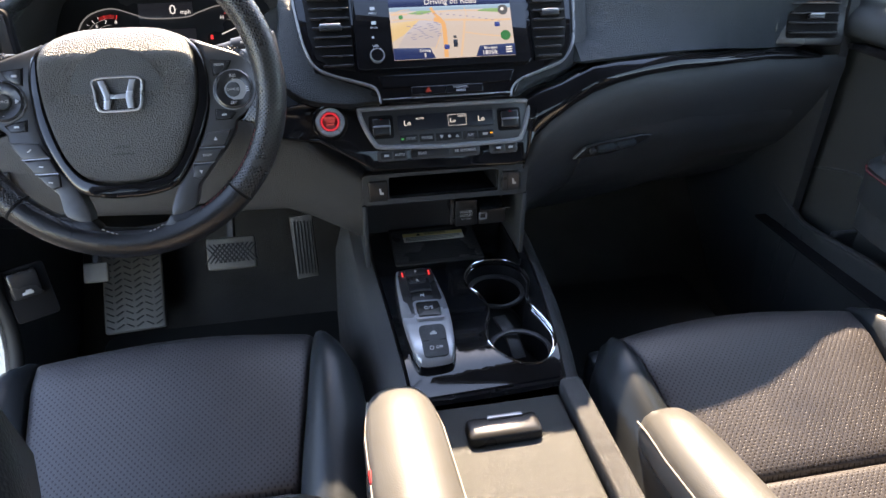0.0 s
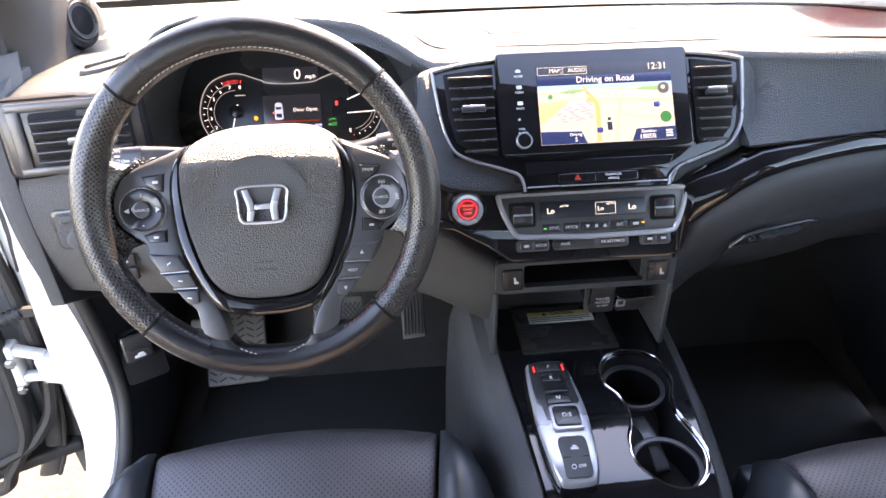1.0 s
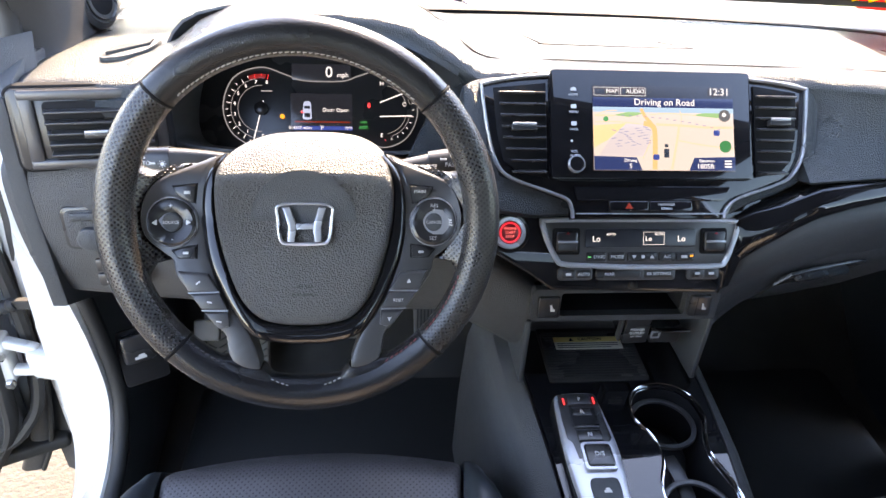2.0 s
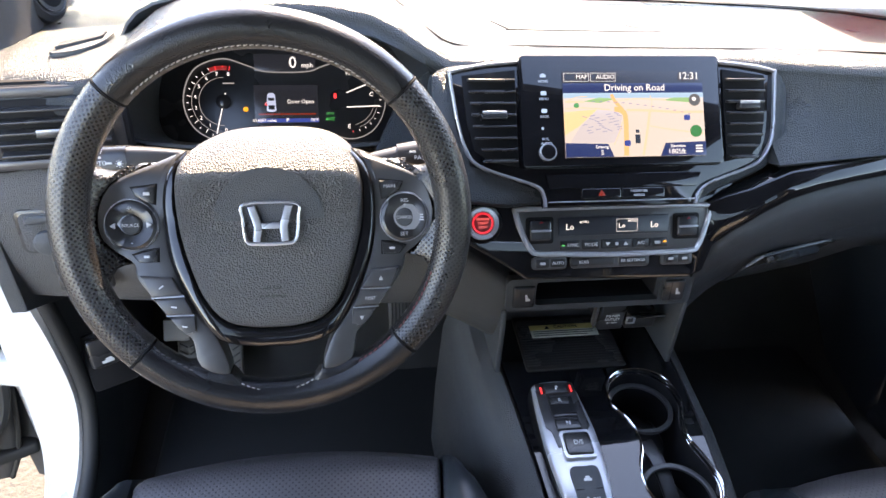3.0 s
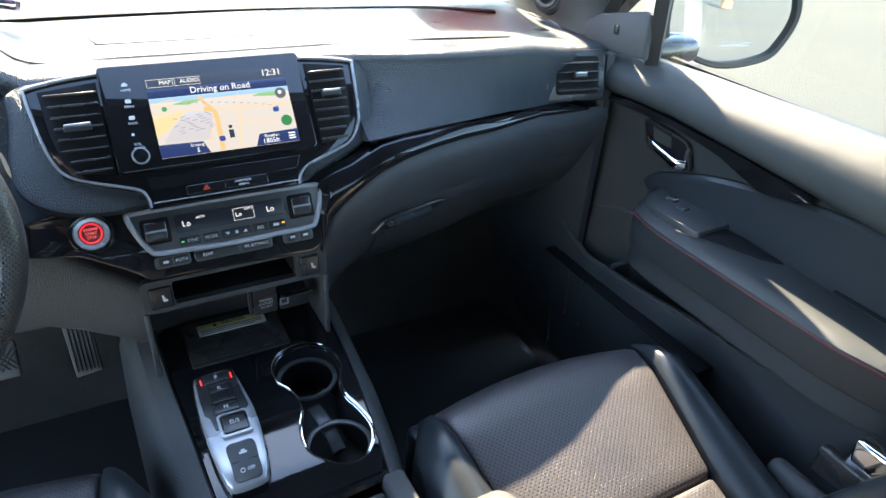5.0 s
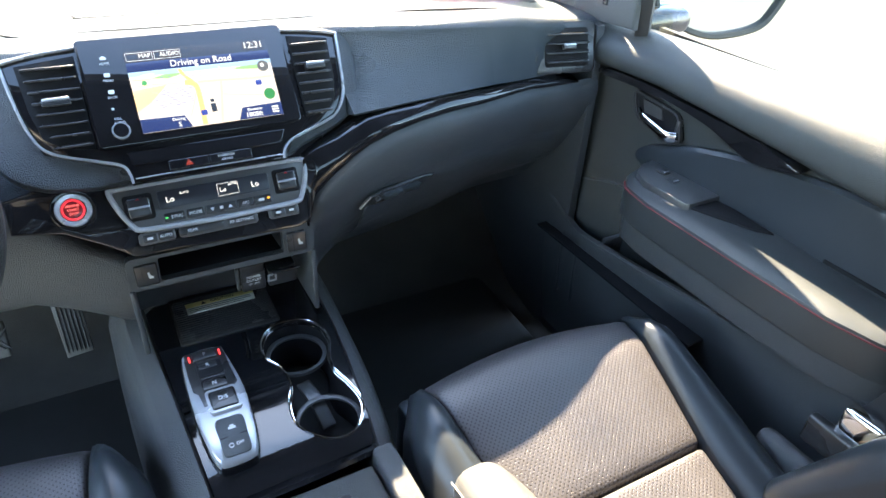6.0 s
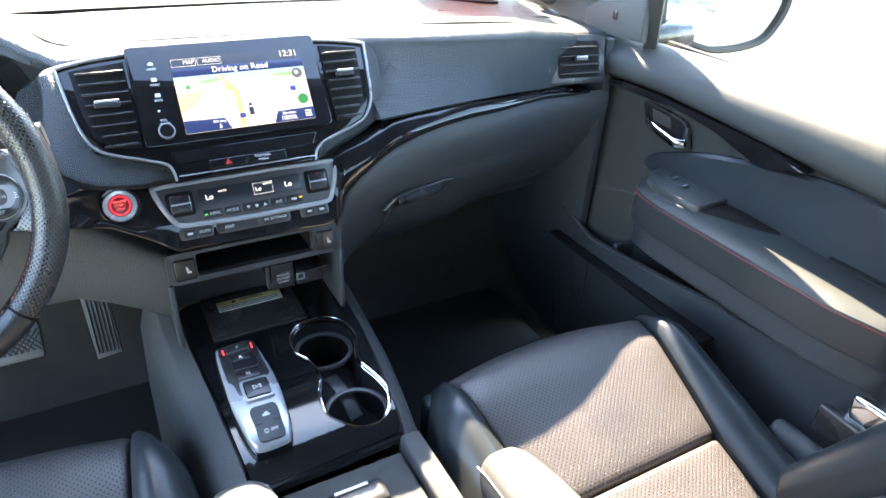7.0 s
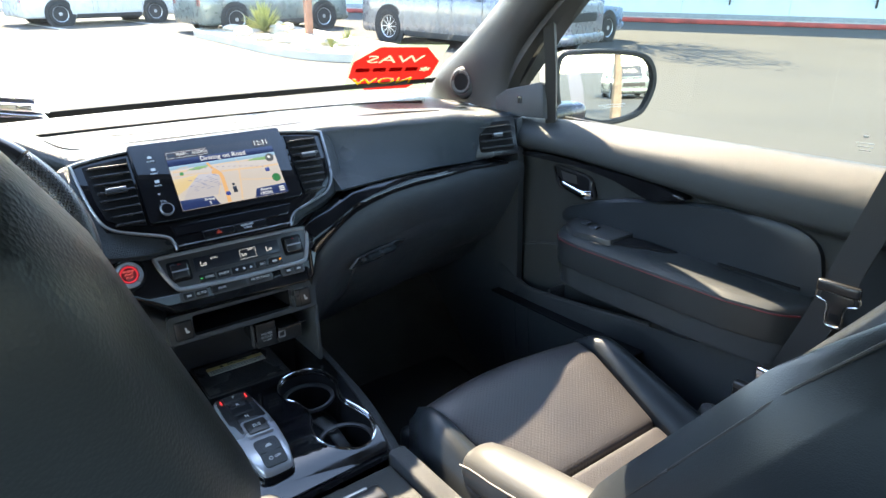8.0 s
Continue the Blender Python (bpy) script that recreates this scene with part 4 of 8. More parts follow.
# steering column with stalks and paddles
col = thing("steering_column", "dark plastic steering column cover with stalks", "steering column", (-0.406, 0.92, 1.21))
part("shroud", rbox(.16, .115, .17, .03, (2, 2, 2), at=(0, -.012, -.125)), M_HARD, col, turn=WP)
part("shaft", moved(lathe([(.032, -.10), (.032, -.02), (.05, -.01)], 24), Matrix.Identity(4)), M_HARD, col, turn=WP)
oval = [(.0125 * math.cos(t), .0105 * math.sin(t)) for t in [k * math.pi / 10 for k in range(20)]]
square = [(.0155 * math.copysign(abs(math.cos(t)) ** .55, math.cos(t)), .0155 * math.copysign(abs(math.sin(t)) ** .55, math.sin(t))) for t in [k * math.pi / 12 + .01 for k in range(24)]]
part("stalk", sweep(smooth_path([(-.05, .040, -.120), (-.09, .046, -.122), (-.125, .0475, -.122), (-.150, .0465, -.122)], 5), square, up=(0, 0, 1), scale=lambda t: .38 + .55 * t), M_SPOKE, col, "dark control stalk", turn=WP)
part("stalk_knob", sweep(smooth_path([(-.150, .0465, -.122), (-.180, .0455, -.121), (-.212, .0445, -.120)], 4), square, up=(0, 0, 1), scale=lambda t: 1.0), M_BUTTON, col, "turning end of the stalk", turn=WP)
st = smooth_path([(.05, .036, -.084), (.09, .042, -.080), (.128, .049, -.077), (.176, .056, -.074)], 5)
part("stalk", sweep(st, oval, up=(0, 0, 1), scale=lambda t: .72 + .40 * t), M_SPOKE, col, "dark control stalk", turn=WP)
tip = smooth_path([(.124, .0485, -.077), (.150, .0525, -.0755), (.1525, .0528, -.0753)], 3)
part("stalk_knob", sweep(tip, oval, up=(0, 0, 1), scale=lambda t: 1.16), M_BUTTON, col, "turning end of the stalk", turn=WP)
for s in (-1, 1):
    pdl = [(s * p[0], p[1]) for p in ((.098, .031), (.113, .026), (.137, .025), (.1365, .0335), (.124, .0475), (.117, .0505), (.096, .0485))]
    part("shift_paddle", slab([(v.x, v.y) for v in smooth_path([(p[0], p[1], 0) for p in pdl], 2, True)], .005, .002, z=-.056), M_SATIN, col, "silver shift paddle", turn=WP)
    part("paddle_mark", rbox(.006, .0012, .0008, .0003, at=(s * .112, .040, -.0506)), M_DARK, col, turn=WP)
    if s < 0:
        part("paddle_root", rbox(.030, .012, .012, .003, at=(s * .088, .034, -.058)), M_BUTTON, col, turn=WP)
for tx, dx, dy, dz in (("OFF", -.1760, .0570, -.1045), ("AUTO", -.1760, .0455, -.1045), ("OFF", .1250, .0480, -.0628), ("PASS", .1450, .0500, -.0628)):
    part("legend", moved(text_bm(tx, .0062), Matrix.Translation((dx, dy, dz))), M_MARK, col, turn=WP)
for dx, dy, dz in ((-.1760, .0513, -.1045), (-.1760, .0400, -.1045), (-.1660, .0455, -.1045), (.1370, .0560, -.0628)):
    part("legend", rbox(.0065, .0020, .0006, .0003, at=(dx, dy, dz)), M_MARK, col, turn=WP)
part("lamp_mark", moved(lathe([(.0020, 0), (.0020, .0006)], 12), Matrix.Translation((-.1560, .0450, -.1055))), M_MARK, col, turn=WP)
for k in range(8):
    part("lamp_mark", moved(rbox(.0014, .0005, .0006, .0001, at=(.0034, 0, 0)), Matrix.Translation((-.1560, .0450, -.1050)) @ pose(0, 0, 0, 0, 0, 45 * k)), M_MARK, col, turn=WP)

# ---- instrument cluster ----
KP = panel(-0.41, 1.165, 1.25, 30)
clu = thing("instrument_cluster", "dark instrument cluster with lit gauges and display", "instrument cluster", (-0.41, 1.17, 1.18))
part("binnacle", shell(loft([[KP @ Vector((x * k, (y - .01) * k2 + .01, z)) for x, y in [(v[0], v[1]) for v in smooth_path([(-.205, -.06, 0), (-.20, .03, 0), (-.155, .090, 0), (0, .11, 0), (.13, .095, 0), (.185, .03, 0), (.195, -.06, 0), (.15, -.085, 0), (0, -.09, 0), (-.15, -.085, 0)], 4, True)]] for k, k2, z in ((.90, .90, -.02), (.92, .92, .03), (.97, .97, .07), (1.0, 1.0, .10))], closed=True), 0.004), M_HARD, clu)
part("face", slab([(v[0], v[1]) for v in smooth_path([(-.19, -.055, 0), (-.185, .03, 0), (-.14, .085, 0), (0, .098, 0), (.12, .085, 0), (.175, .03, 0), (.182, -.055, 0), (.14, -.078, 0), (0, -.082, 0), (-.14, -.078, 0)], 4, True)], .006, .001, z=-.02), mat("smoked_gauge_face", (.020, .021, .023), .30, vary=.05), clu, turn=KP)
ring = smooth_path([(p[0], p[1], 0) for p in ((-.150, -.013), (-.135, .030), (-.096, .046), (-.06, .036), (-.035, .028), (.02, .028), (.045, .036), (.080, .045), (.117, .030), (.132, -.014), (.117, -.052), (.085, -.068), (.05, -.060), (.03, -.053), (-.045, -.053), (-.062, -.060), (-.097, -.070), (-.135, -.052))], 5, True)
part("silver_rim", sweep([v + Vector((0, 0, -.010)) for v in ring], [(-.0007, -.0015), (-.0007, .001), (.0007, .001), (.0007, -.0015)], closed=True, up=(0, 0, 1)), glow("lit_gauge_outline", (.50, .52, .56), .40), clu, "thin lit gauge outline", turn=KP)


def stadium_flat(w, h):
    """A small car seen from above: rounded nose, straight sides."""
    return [(v.x, v.y) for v in smooth_path([(0, h / 2, 0), (w * .36, h * .45, 0), (w * .46, h * .25, 0), (w * .5, -h * .2, 0), (w * .46, -h * .46, 0), (-w * .46, -h * .46, 0), (-w * .5, -h * .2, 0), (-w * .46, h * .25, 0), (-w * .36, h * .45, 0)], 3, True)]


def tick(cx, cy, r0, r1, deg, wd, m, name="tick"):
    b = rbox(r1 - r0, wd, .0006, .0002, at=((r0 + r1) / 2, 0, 0))
    b.transform(Matrix.Translation((cx, cy, -.0125)) @ pose(0, 0, 0, 0, 0, deg))
    part(name, b, m, clu, turn=KP)


for k in range(17):
    d = 262 - k * (262 - 78) / 16
    tick(-.096, -.013, .0475 if k % 2 else .044, .0505, d, .0009, G_RED if k > 13 else G_WHITE)
for k in range(1, 9):
    d = radians(262 - (2 * k) * (262 - 78) / 16)
    part("numeral", moved(text_bm(str(k), .0075), Matrix.Translation((-.096 + .0388 * math.cos(d), -.013 + .0388 * math.sin(d), -.0125))), G_WHITE, clu, turn=KP)
part("numeral", moved(text_bm("0", .0085), Matrix.Translation((-.094, -.0535, -.0125))), G_WHITE, clu, turn=KP)
tick(-.096, -.013, -.012, .046, 256, .0016, G_WHITE, "needle")
for r_, a0, a1 in ((.0335, 270, 88), (.0435, 262, 100)):
    part("dial_line", sweep([(-.096 + r_ * math.cos(t), -.013 + r_ * math.sin(t), -.0128) for t in [radians(a0 + (a1 - a0) * k / 40) for k in range(41)]], [(-.0003, -.0002), (-.0003, .0002), (.0003, .0002), (.0003, -.0002)]), G_SOFT, clu, "thin lit dial line", turn=KP)
for r_, a0, a1 in ((.036, 78, 12), (.041, 70, 12), (.036, -12, -78), (.041, -12, -70)):
    part("dial_line", sweep([(.080 + r_ * math.cos(t), -.012 + r_ * math.sin(t), -.0128) for t in [radians(a0 + (a1 - a0) * k / 16) for k in range(17)]], [(-.0003, -.0002), (-.0003, .0002), (.0003, .0002), (.0003, -.0002)]), G_SOFT, clu, "thin lit dial line", turn=KP)
red_ = [(-.096 + r_ * math.cos(radians(t)), -.013 + r_ * math.sin(radians(t))) for r_, ts in ((.0500, range(82, 113, 5)), (.0440, range(112, 81, -5))) for t in ts]
part("red_zone", slab(red_, .0004, .0001, z=-.0130), glow("lit_dark_red", (.30, .02, .02), .7), clu, "red zone of the dial", turn=KP)
part("scale_note", rbox(.016, .0016, .0003, .0001, at=(-.088, .0125, -.0126)), G_SOFT, clu, turn=KP)
part("needle_hub", moved(lathe([(.010, -.013), (.010, -.009), (.007, -.007)], 24), Matrix.Translation((-.096, -.013, 0))), M_BUTTON, clu, turn=KP)
for k in range(15):
    d = 85 - k * 170 / 14
    tick(.080, -.012, .0435, .047, d, .0008, G_RED if k in (0, 14) else G_WHITE)
for tx, x, y in (("H", .079, .026), ("C", .112, -.004), ("E", .079, -.050)):
    part("numeral", moved(text_bm(tx, .0085), Matrix.Translation((x, y, -.0125))), G_WHITE, clu, turn=KP)
tick(.080, .0, -.004, .040, 22, .0016, G_WHITE, "needle")
tick(.078, -.022, -.002, .046, 2, .0016, G_WHITE, "needle")
part("speed_window", slab(rrect(.086, .024, .002), .003, .0005, at=(-.009, .041), z=-.0145), G_DIM, clu, turn=KP)
part("speed_digit", moved(text_bm("0", .023), Matrix.Translation((.002, .0405, -.011))), G_WHITE, clu, turn=KP)
part("speed_unit", moved(text_bm("mph", .0095), Matrix.Translation((.022, .037, -.011))), G_WHITE, clu, turn=KP)
part("info_window", slab(rrect(.090, .054, .002), .003, .0005, at=(-.009, -.017), z=-.0145), G_DIM, clu, turn=KP)
part("blue_bar", rbox(.086, .0055, .0006, .0002, at=(-.007, -.0405, -.011)), G_BLUE, clu, turn=KP)
part("red_bar", rbox(.080, .0022, .0006, .0002, at=(-.008, -.0315, -.011)), glow("lit_dull_red", (.25, .03, .01), .6), clu, turn=KP)
part("message", moved(text_bm("Door Open", .0078), Matrix.Translation((.011, -.014, -.011))), G_WHITE, clu, turn=KP)
part("odometer", moved(text_bm("014357 miles", .0062), Matrix.Translation((-.040, -.0405, -.0102))), G_WHITE, clu, turn=KP)
part("gear_letter", moved(text_bm("P", .0085), Matrix.Translation((-.008, -.0405, -.0102))), G_WHITE, clu, turn=KP)
part("temperature", moved(text_bm("70°F", .0062), Matrix.Translation((.030, -.0405, -.0102))), G_WHITE, clu, turn=KP)
part("car_figure", slab(stadium_flat(.0125, .0270), .0005, .0001, at=(-.030, -.015), z=-.0113), glow("lit_pale_blue", (.45, .55, .8), .8), clu, turn=KP)
for y_, h_ in ((-.0105, .0040), (-.0220, .0060)):
    part("car_figure_glass", rbox(.0085, h_, .0003, .0001, at=(-.030, y_, -.0105)), G_DIM, clu, turn=KP)
b = rbox(.0045, .0014, .0004, .0001)
b.transform(Matrix.Translation((-.0378, -.0160, -.0110)) @ pose(0, 0, 0, 0, 0, 40))
part("car_figure_door", b, glow("lit_door_red", (.9, .25, .30), .8), clu, turn=KP)
part("open_door_mark", rbox(.004, .0012, .0006, .0002, at=(-.037, -.0185, -.0108)), G_RED, clu, turn=KP)
part("warning_light", moved(lathe([(.0035, -.0125), (.0035, -.0118)], 20), Matrix.Translation((-.066, -.024, 0))), G_AMBER, clu, turn=KP)
part("warning_light", rbox(.004, .007, .0006, .0015, at=(.060, -.006, -.0122)), G_RED, clu, turn=KP)
for tx, y, sz in (("LKAS", -.031, .0045), ("ACC", -.039, .0065)):
    part("assist_light", moved(text_bm(tx, sz), Matrix.Translation((.052, y, -.0122))), G_GREEN, clu, turn=KP)

# ---- centre screen ----
scr = thing("touch_screen", "gloss black touch screen showing a lit navigation map", "screen", (0.003, 0.98, 1.22))
part("bezel", slab(rrect(.258, .137, .006), .014, .002, z=-.001), M_GLOSS, scr, turn=SP)
DX0, DX1, DY0, DY1, ZS = -.076, .105, -.0575, .049, .0136
cx_, cw = (DX0 + DX1) / 2, DX1 - DX0
G_MAP = glow("map_land", (.62, .57, .53), .95)
G_NAVY = glow("map_bar_navy", (.015, .03, .12), 1.0)
G_DEEP = glow("screen_black", (.006, .006, .010), 1.0)
G_ROAD = glow("map_orange_road", (.85, .50, .22), .9)
G_LANE = glow("map_pale_road", (.80, .60, .42), .9)
G_PARK = glow("map_green_park", (.30, .55, .25), .8)
G_WATER = glow("map_blue_haze", (.35, .55, .75), .9)
G_SAND = glow("map_sand", (.78, .62, .34), .9)
G_LILAC = glow("map_runways", (.28, .30, .50), .8)
G_INK = glow("map_dark_mark", (.02, .03, .05), 1.0)


def scr_rect(name, x0, y0, x1, y1, m, lift=0.0, label=""):
    return part(name, rbox(x1 - x0, y1 - y0, .0004, .0001, at=((x0 + x1) / 2, (y0 + y1) / 2, ZS + lift)), m, scr, label, turn=SP)


scr_rect("display", DX0, DY0, DX1, DY1, G_DEEP)
scr_rect("title_bar", DX0, .0215, DX1, .0335, G_NAVY, .0004)
scr_rect("map_area", DX0, -.0575, DX1, .0212, G_MAP, .0004, "lit beige road map")
scr_rect("map_sky", DX0, .015, DX1, .0212, G_WATER, .0008)
for pts, m, nm in (([(-.076, -.002), (-.034, .001), (-.058, -.020), (-.076, -.030)], G_SAND, "map_patch"),
                   ([(.05, .012), (.075, .017), (.10, .016), (.085, .009)], G_PARK, "map_patch"), ([(-.05, .011), (-.03, .016), (-.01, .014), (-.03, .009)], G_PARK, "map_patch"),
                   ([(-.034, .0), (-.010, .002), (-.002, -.010), (-.010, -.040), (-.070, -.040), (-.056, -.020)], glow("map_airfield", (.56, .54, .57), .9), "map_patch")):
    part(nm, slab(pts, .0004, .0001, z=ZS + .0006), m, scr, turn=SP)
for pts, wd, m in (([(-.015, .0195), (-.010, .010), (-.002, .001), (.0015, -.006)], .0040, G_ROAD), ([(-.012, .0015), (-.003, -.001), (.0015, -.006), (.0022, -.022), (.0010, -.0565)], .0062, G_ROAD),
                   ([(.034, .0005), (.031, -.018), (.023, -.056)], .0032, G_LANE), ([(.004, .000), (.034, -.001), (.070, -.003), (.104, -.003)], .0030, G_LANE), ([(.033, -.020), (.062, -.025), (.104, -.030)], .0016, G_LANE),
                   ([(-.014, -.043), (-.006, -.026), (-.002, -.014)], .0014, G_LANE), ([(-.074, .002), (-.050, .003), (-.014, .0)], .0012, G_LANE), ([(-.074, .010), (-.060, .016), (-.046, .017)], .0010, G_LANE), ([(-.004, .012), (.020, .014), (.056, .012)], .0009, G_LANE), ([(.036, .0), (.037, .010), (.035, .018)], .0010, G_LANE)):
    part("map_road", sweep([Vector((p.x, p.y, ZS + .0011)) for p in smooth_path([(q[0], q[1], 0) for q in pts], 5)], [(-wd / 2, -.0001), (-wd / 2, .0001), (wd / 2, .0001), (wd / 2, -.0001)], up=(0, 0, 1)), m, scr, turn=SP)
for k in range(26):
    x, y = -.050 + .0019 * k + .004 * math.sin(k * 2.4), -.008 - .0034 * ((k * 5) % 7) + .0002 * k
    b = rbox(.0062, .0008, .0003, .0001)
    b.transform(Matrix.Translation((min(x, -.006), y, ZS + .0012)) @ pose(0, 0, 0, 0, 0, 8 if k % 3 else -16))
    part("map_runway", b, G_LILAC, scr, turn=SP)
for k in range(14):
    scr_rect("map_dash", -.040 + .0095 * k, .0105 - .0002 * k - .00008 * k * k, -.0365 + .0095 * k, .0114 - .0002 * k - .00008 * k * k, G_LILAC, .0012)
part("car_marker", join(rbox(.0065, .011, .0004, .0015, at=(.0165, -.036, ZS + .0014)), rbox(.0045, .004, .0004, .001, at=(.0165, -.0265, ZS + .0014))), G_INK, scr, turn=SP)
for x, y in ((.003, -.041), (.082, -.010)):
    part("route_shield", slab(rrect(.008, .007, .002), .0004, .0001, at=(x, y), z=ZS + .0012), G_BLUE, scr, turn=SP)
part("corner_tab", slab([(DX0, -.0575), (-.015, -.0575), (-.022, -.0415), (DX0, -.0400)], .0004, .0001, z=ZS + .0015), G_NAVY, scr, turn=SP)
part("corner_tab", slab([(.045, -.0575), (DX1, -.0575), (DX1, -.0400), (.052, -.0415)], .0004, .0001, z=ZS + .0015), G_NAVY, scr, turn=SP)
for tx, x, y, sz in (("Driving on Road", .015, .0272, .0118), ("12:31", .086, .0415, .0125), ("MAP", -.052, .0405, .0075), ("AUDIO", -.022, .0405, .0075), ("Driving", -.030, -.0455, .0055), ("S", -.030, -.0525, .0085), ("Elevation", .068, -.0455, .0055), ("1805ft", .066, -.0525, .0090)):
    part("lettering", moved(text_bm(tx, sz, .0002), Matrix.Translation((x, y, ZS + .0022))), G_WHITE, scr, turn=SP)
for x0, x1 in ((-.0745, -.0425), (-.0405, -.0085)):
    for a_, b_ in (((x0, .0355), (x1, .0359)), ((x0, .0455), (x1, .0459)), ((x0, .0355), (x0 + .0004, .0459)), ((x1 - .0004, .0355), (x1, .0459))):
        scr_rect("tab_outline", a_[0], a_[1], b_[0], b_[1], G_WHITE, .0010)
for k in range(3):
    scr_rect("menu_bar", .091, -.0535 + .0035 * k, .100, -.0517 + .0035 * k, G_WHITE, .0022)
part("zoom_button", moved(lathe([(.0075, ZS), (.0075, ZS + .0018)], 24), Matrix.Translation((.093, .012, 0))), glow("map_button_grey", (.10, .11, .12), 1.0), scr, turn=SP)
part("zoom_mark", moved(lathe([(.0026, ZS + .0018), (.0026, ZS + .0022)], 16), Matrix.Translation((.092, .013, 0))), G_WHITE, scr, turn=SP)
part("traffic_button", moved(lathe([(.0075, ZS), (.0075, ZS + .0018)], 24), Matrix.Translation((.093, -.027, 0))), glow("map_button_green", (.03, .22, .07), .9), scr, turn=SP)
part("poi_mark", moved(lathe([(.0032, ZS), (.0032, ZS + .0016)], 16), Matrix.Translation((-.060, .006, 0))), glow("map_point_green", (.06, .32, .12), .9), scr, turn=SP)
part("poi_name", rbox(.024, .0022, .0003, .0001, at=(-.062, .0105, ZS + .0012)), G_LANE, scr, turn=SP)
for k, tx in enumerate(("HOME", "MENU", "BACK")):
    y = .040 - .0215 * k
    part("key_legend", moved(text_bm(tx, .0042), Matrix.Translation((-.100, y - .004, ZS))), M_MARK, scr, turn=SP)
    part("key_mark", slab([(-.1035, y + .001), (-.1035, y + .004), (-.100, y + .006), (-.0965, y + .004), (-.0965, y + .001)] if k == 0 else rrect(.007, .005, .001, 2), .0005, .0001, z=ZS - .0002, at=(0, 0) if k == 0 else (-.100, y + .003)), M_MARK, scr, turn=SP)
part("key_mark", rbox(.003, .003, .0005, .001, at=(-.103, -.0215, ZS)), M_MARK, scr, turn=SP)
part("key_legend", moved(text_bm("VOL", .0048), Matrix.Translation((-.100, -.0345, ZS))), M_MARK, scr, turn=SP)
part("key_legend", moved(text_bm("AUDIO", .0042), Matrix.Translation((-.099, -.0395, ZS))), M_MARK, scr, turn=SP)
part("volume_knob", lathe([(.0098, .010), (.0098, .0225), (.0085, .024)], 36), M_GLOSS, scr, turn=SP @ Matrix.Translation((-.100, -.0515, 0)))
part("knob_ring", lathe([(.0105, .018), (.0108, .0225), (.0098, .0238), (.0088, .0238)], 36), M_SATIN, scr, "silver knob ring", turn=SP @ Matrix.Translation((-.100, -.0515, 0)))

# hazard strip under the screen
hz = thing("hazard_switch", "gloss black strip with red hazard triangle switch", "switch", (0, .94, 1.195))
part("strip", slab([(-.100, -.076), (.103, -.076), (.094, -.094), (-.096, -.094)], .006, .0015, z=.001), M_GLOSS, hz, turn=SP)
part("button", rbox(.050, .013, .006, .0015, at=(-.030, -.101, .004)), M_GLOSS, hz, turn=SP)
part("button", rbox(.055, .013, .006, .0015, at=(.024, -.101, .004)), M_GLOSS, hz, turn=SP)
part("edge_line", rbox(.19, .0016, .003, .0006, at=(-.002, -.110, .003)), M_SATIN, hz, turn=SP)
part("triangle", slab([(-.035, -.104), (-.025, -.104), (-.030, -.096)], .0006, .0002, z=.0068), glow("hazard_red", (.5, .06, .04), .35), hz, turn=SP)
part("legend", moved(text_bm("PASSENGER", .0042), Matrix.Translation((.018, -.099, .0072))), M_MARK, hz, turn=SP)
part("legend", moved(text_bm("AIRBAG", .0042), Matrix.Translation((.018, -.104, .0072))), M_MARK, hz, turn=SP)

# ---- climate panel ----
cl = thing("climate_panel", "climate control panel with silver frame and lit display", "control panel", (0, .93, 1.11))
fr = smooth_path([(p[0], p[1], .004) for p in ((-.129, -.001), (-.122, .0035), (-.06, .0040), (0, .0042), (.06, .004), (.124, .002), (.131, -.003), (.126, -.025), (.116, -.050), (.106, -.0565), (.06, -.0575), (0, -.058), (-.06, -.0555), (-.100, -.0535), (-.110, -.047), (-.122, -.024))], 4, True)
part("face", slab([(v.x, v.y) for v in fr], .005, .001), M_SPOKE, cl, turn=CP)
part("silver_frame", sweep(fr, [(-.0036, -.003), (-.0036, .002), (-.0015, .0045), (.0015, .0045), (.0036, .002), (.0036, -.003)], closed=True, up=(0, 0, 1)), M_SILVER, cl, "satin silver frame", turn=CP)
part("display", slab(rrect(.147, .024, .003), .003, .0006, at=(0, -.020), z=.004), mat("lcd_glass", (.016, .018, .024), .34), cl, turn=CP)
for tx, x, sz, m in (("Lo", -.059, .0105, G_WHITE), ("AUTO", -.040, .0042, G_WHITE), ("Lo", .010, .0085, G_WHITE), ("AUTO", .024, .0042, G_WHITE), ("Lo", .054, .0105, G_WHITE)):
    part("reading", moved(text_bm(tx, sz), Matrix.Translation((x, -.021 + (.006 if tx == "AUTO" else 0), .0073))), m, cl, turn=CP)
for x0, y0, x1, y1 in ((.003, -.0285, .031, -.0281), (.003, -.0125, .031, -.0121), (.003, -.0285, .0034, -.0121), (.0306, -.0285, .031, -.0121)):
    part("outline", rbox(x1 - x0, y1 - y0, .0004, .0001, at=((x0 + x1) / 2, (y0 + y1) / 2, .0073)), G_WHITE, cl, turn=CP)
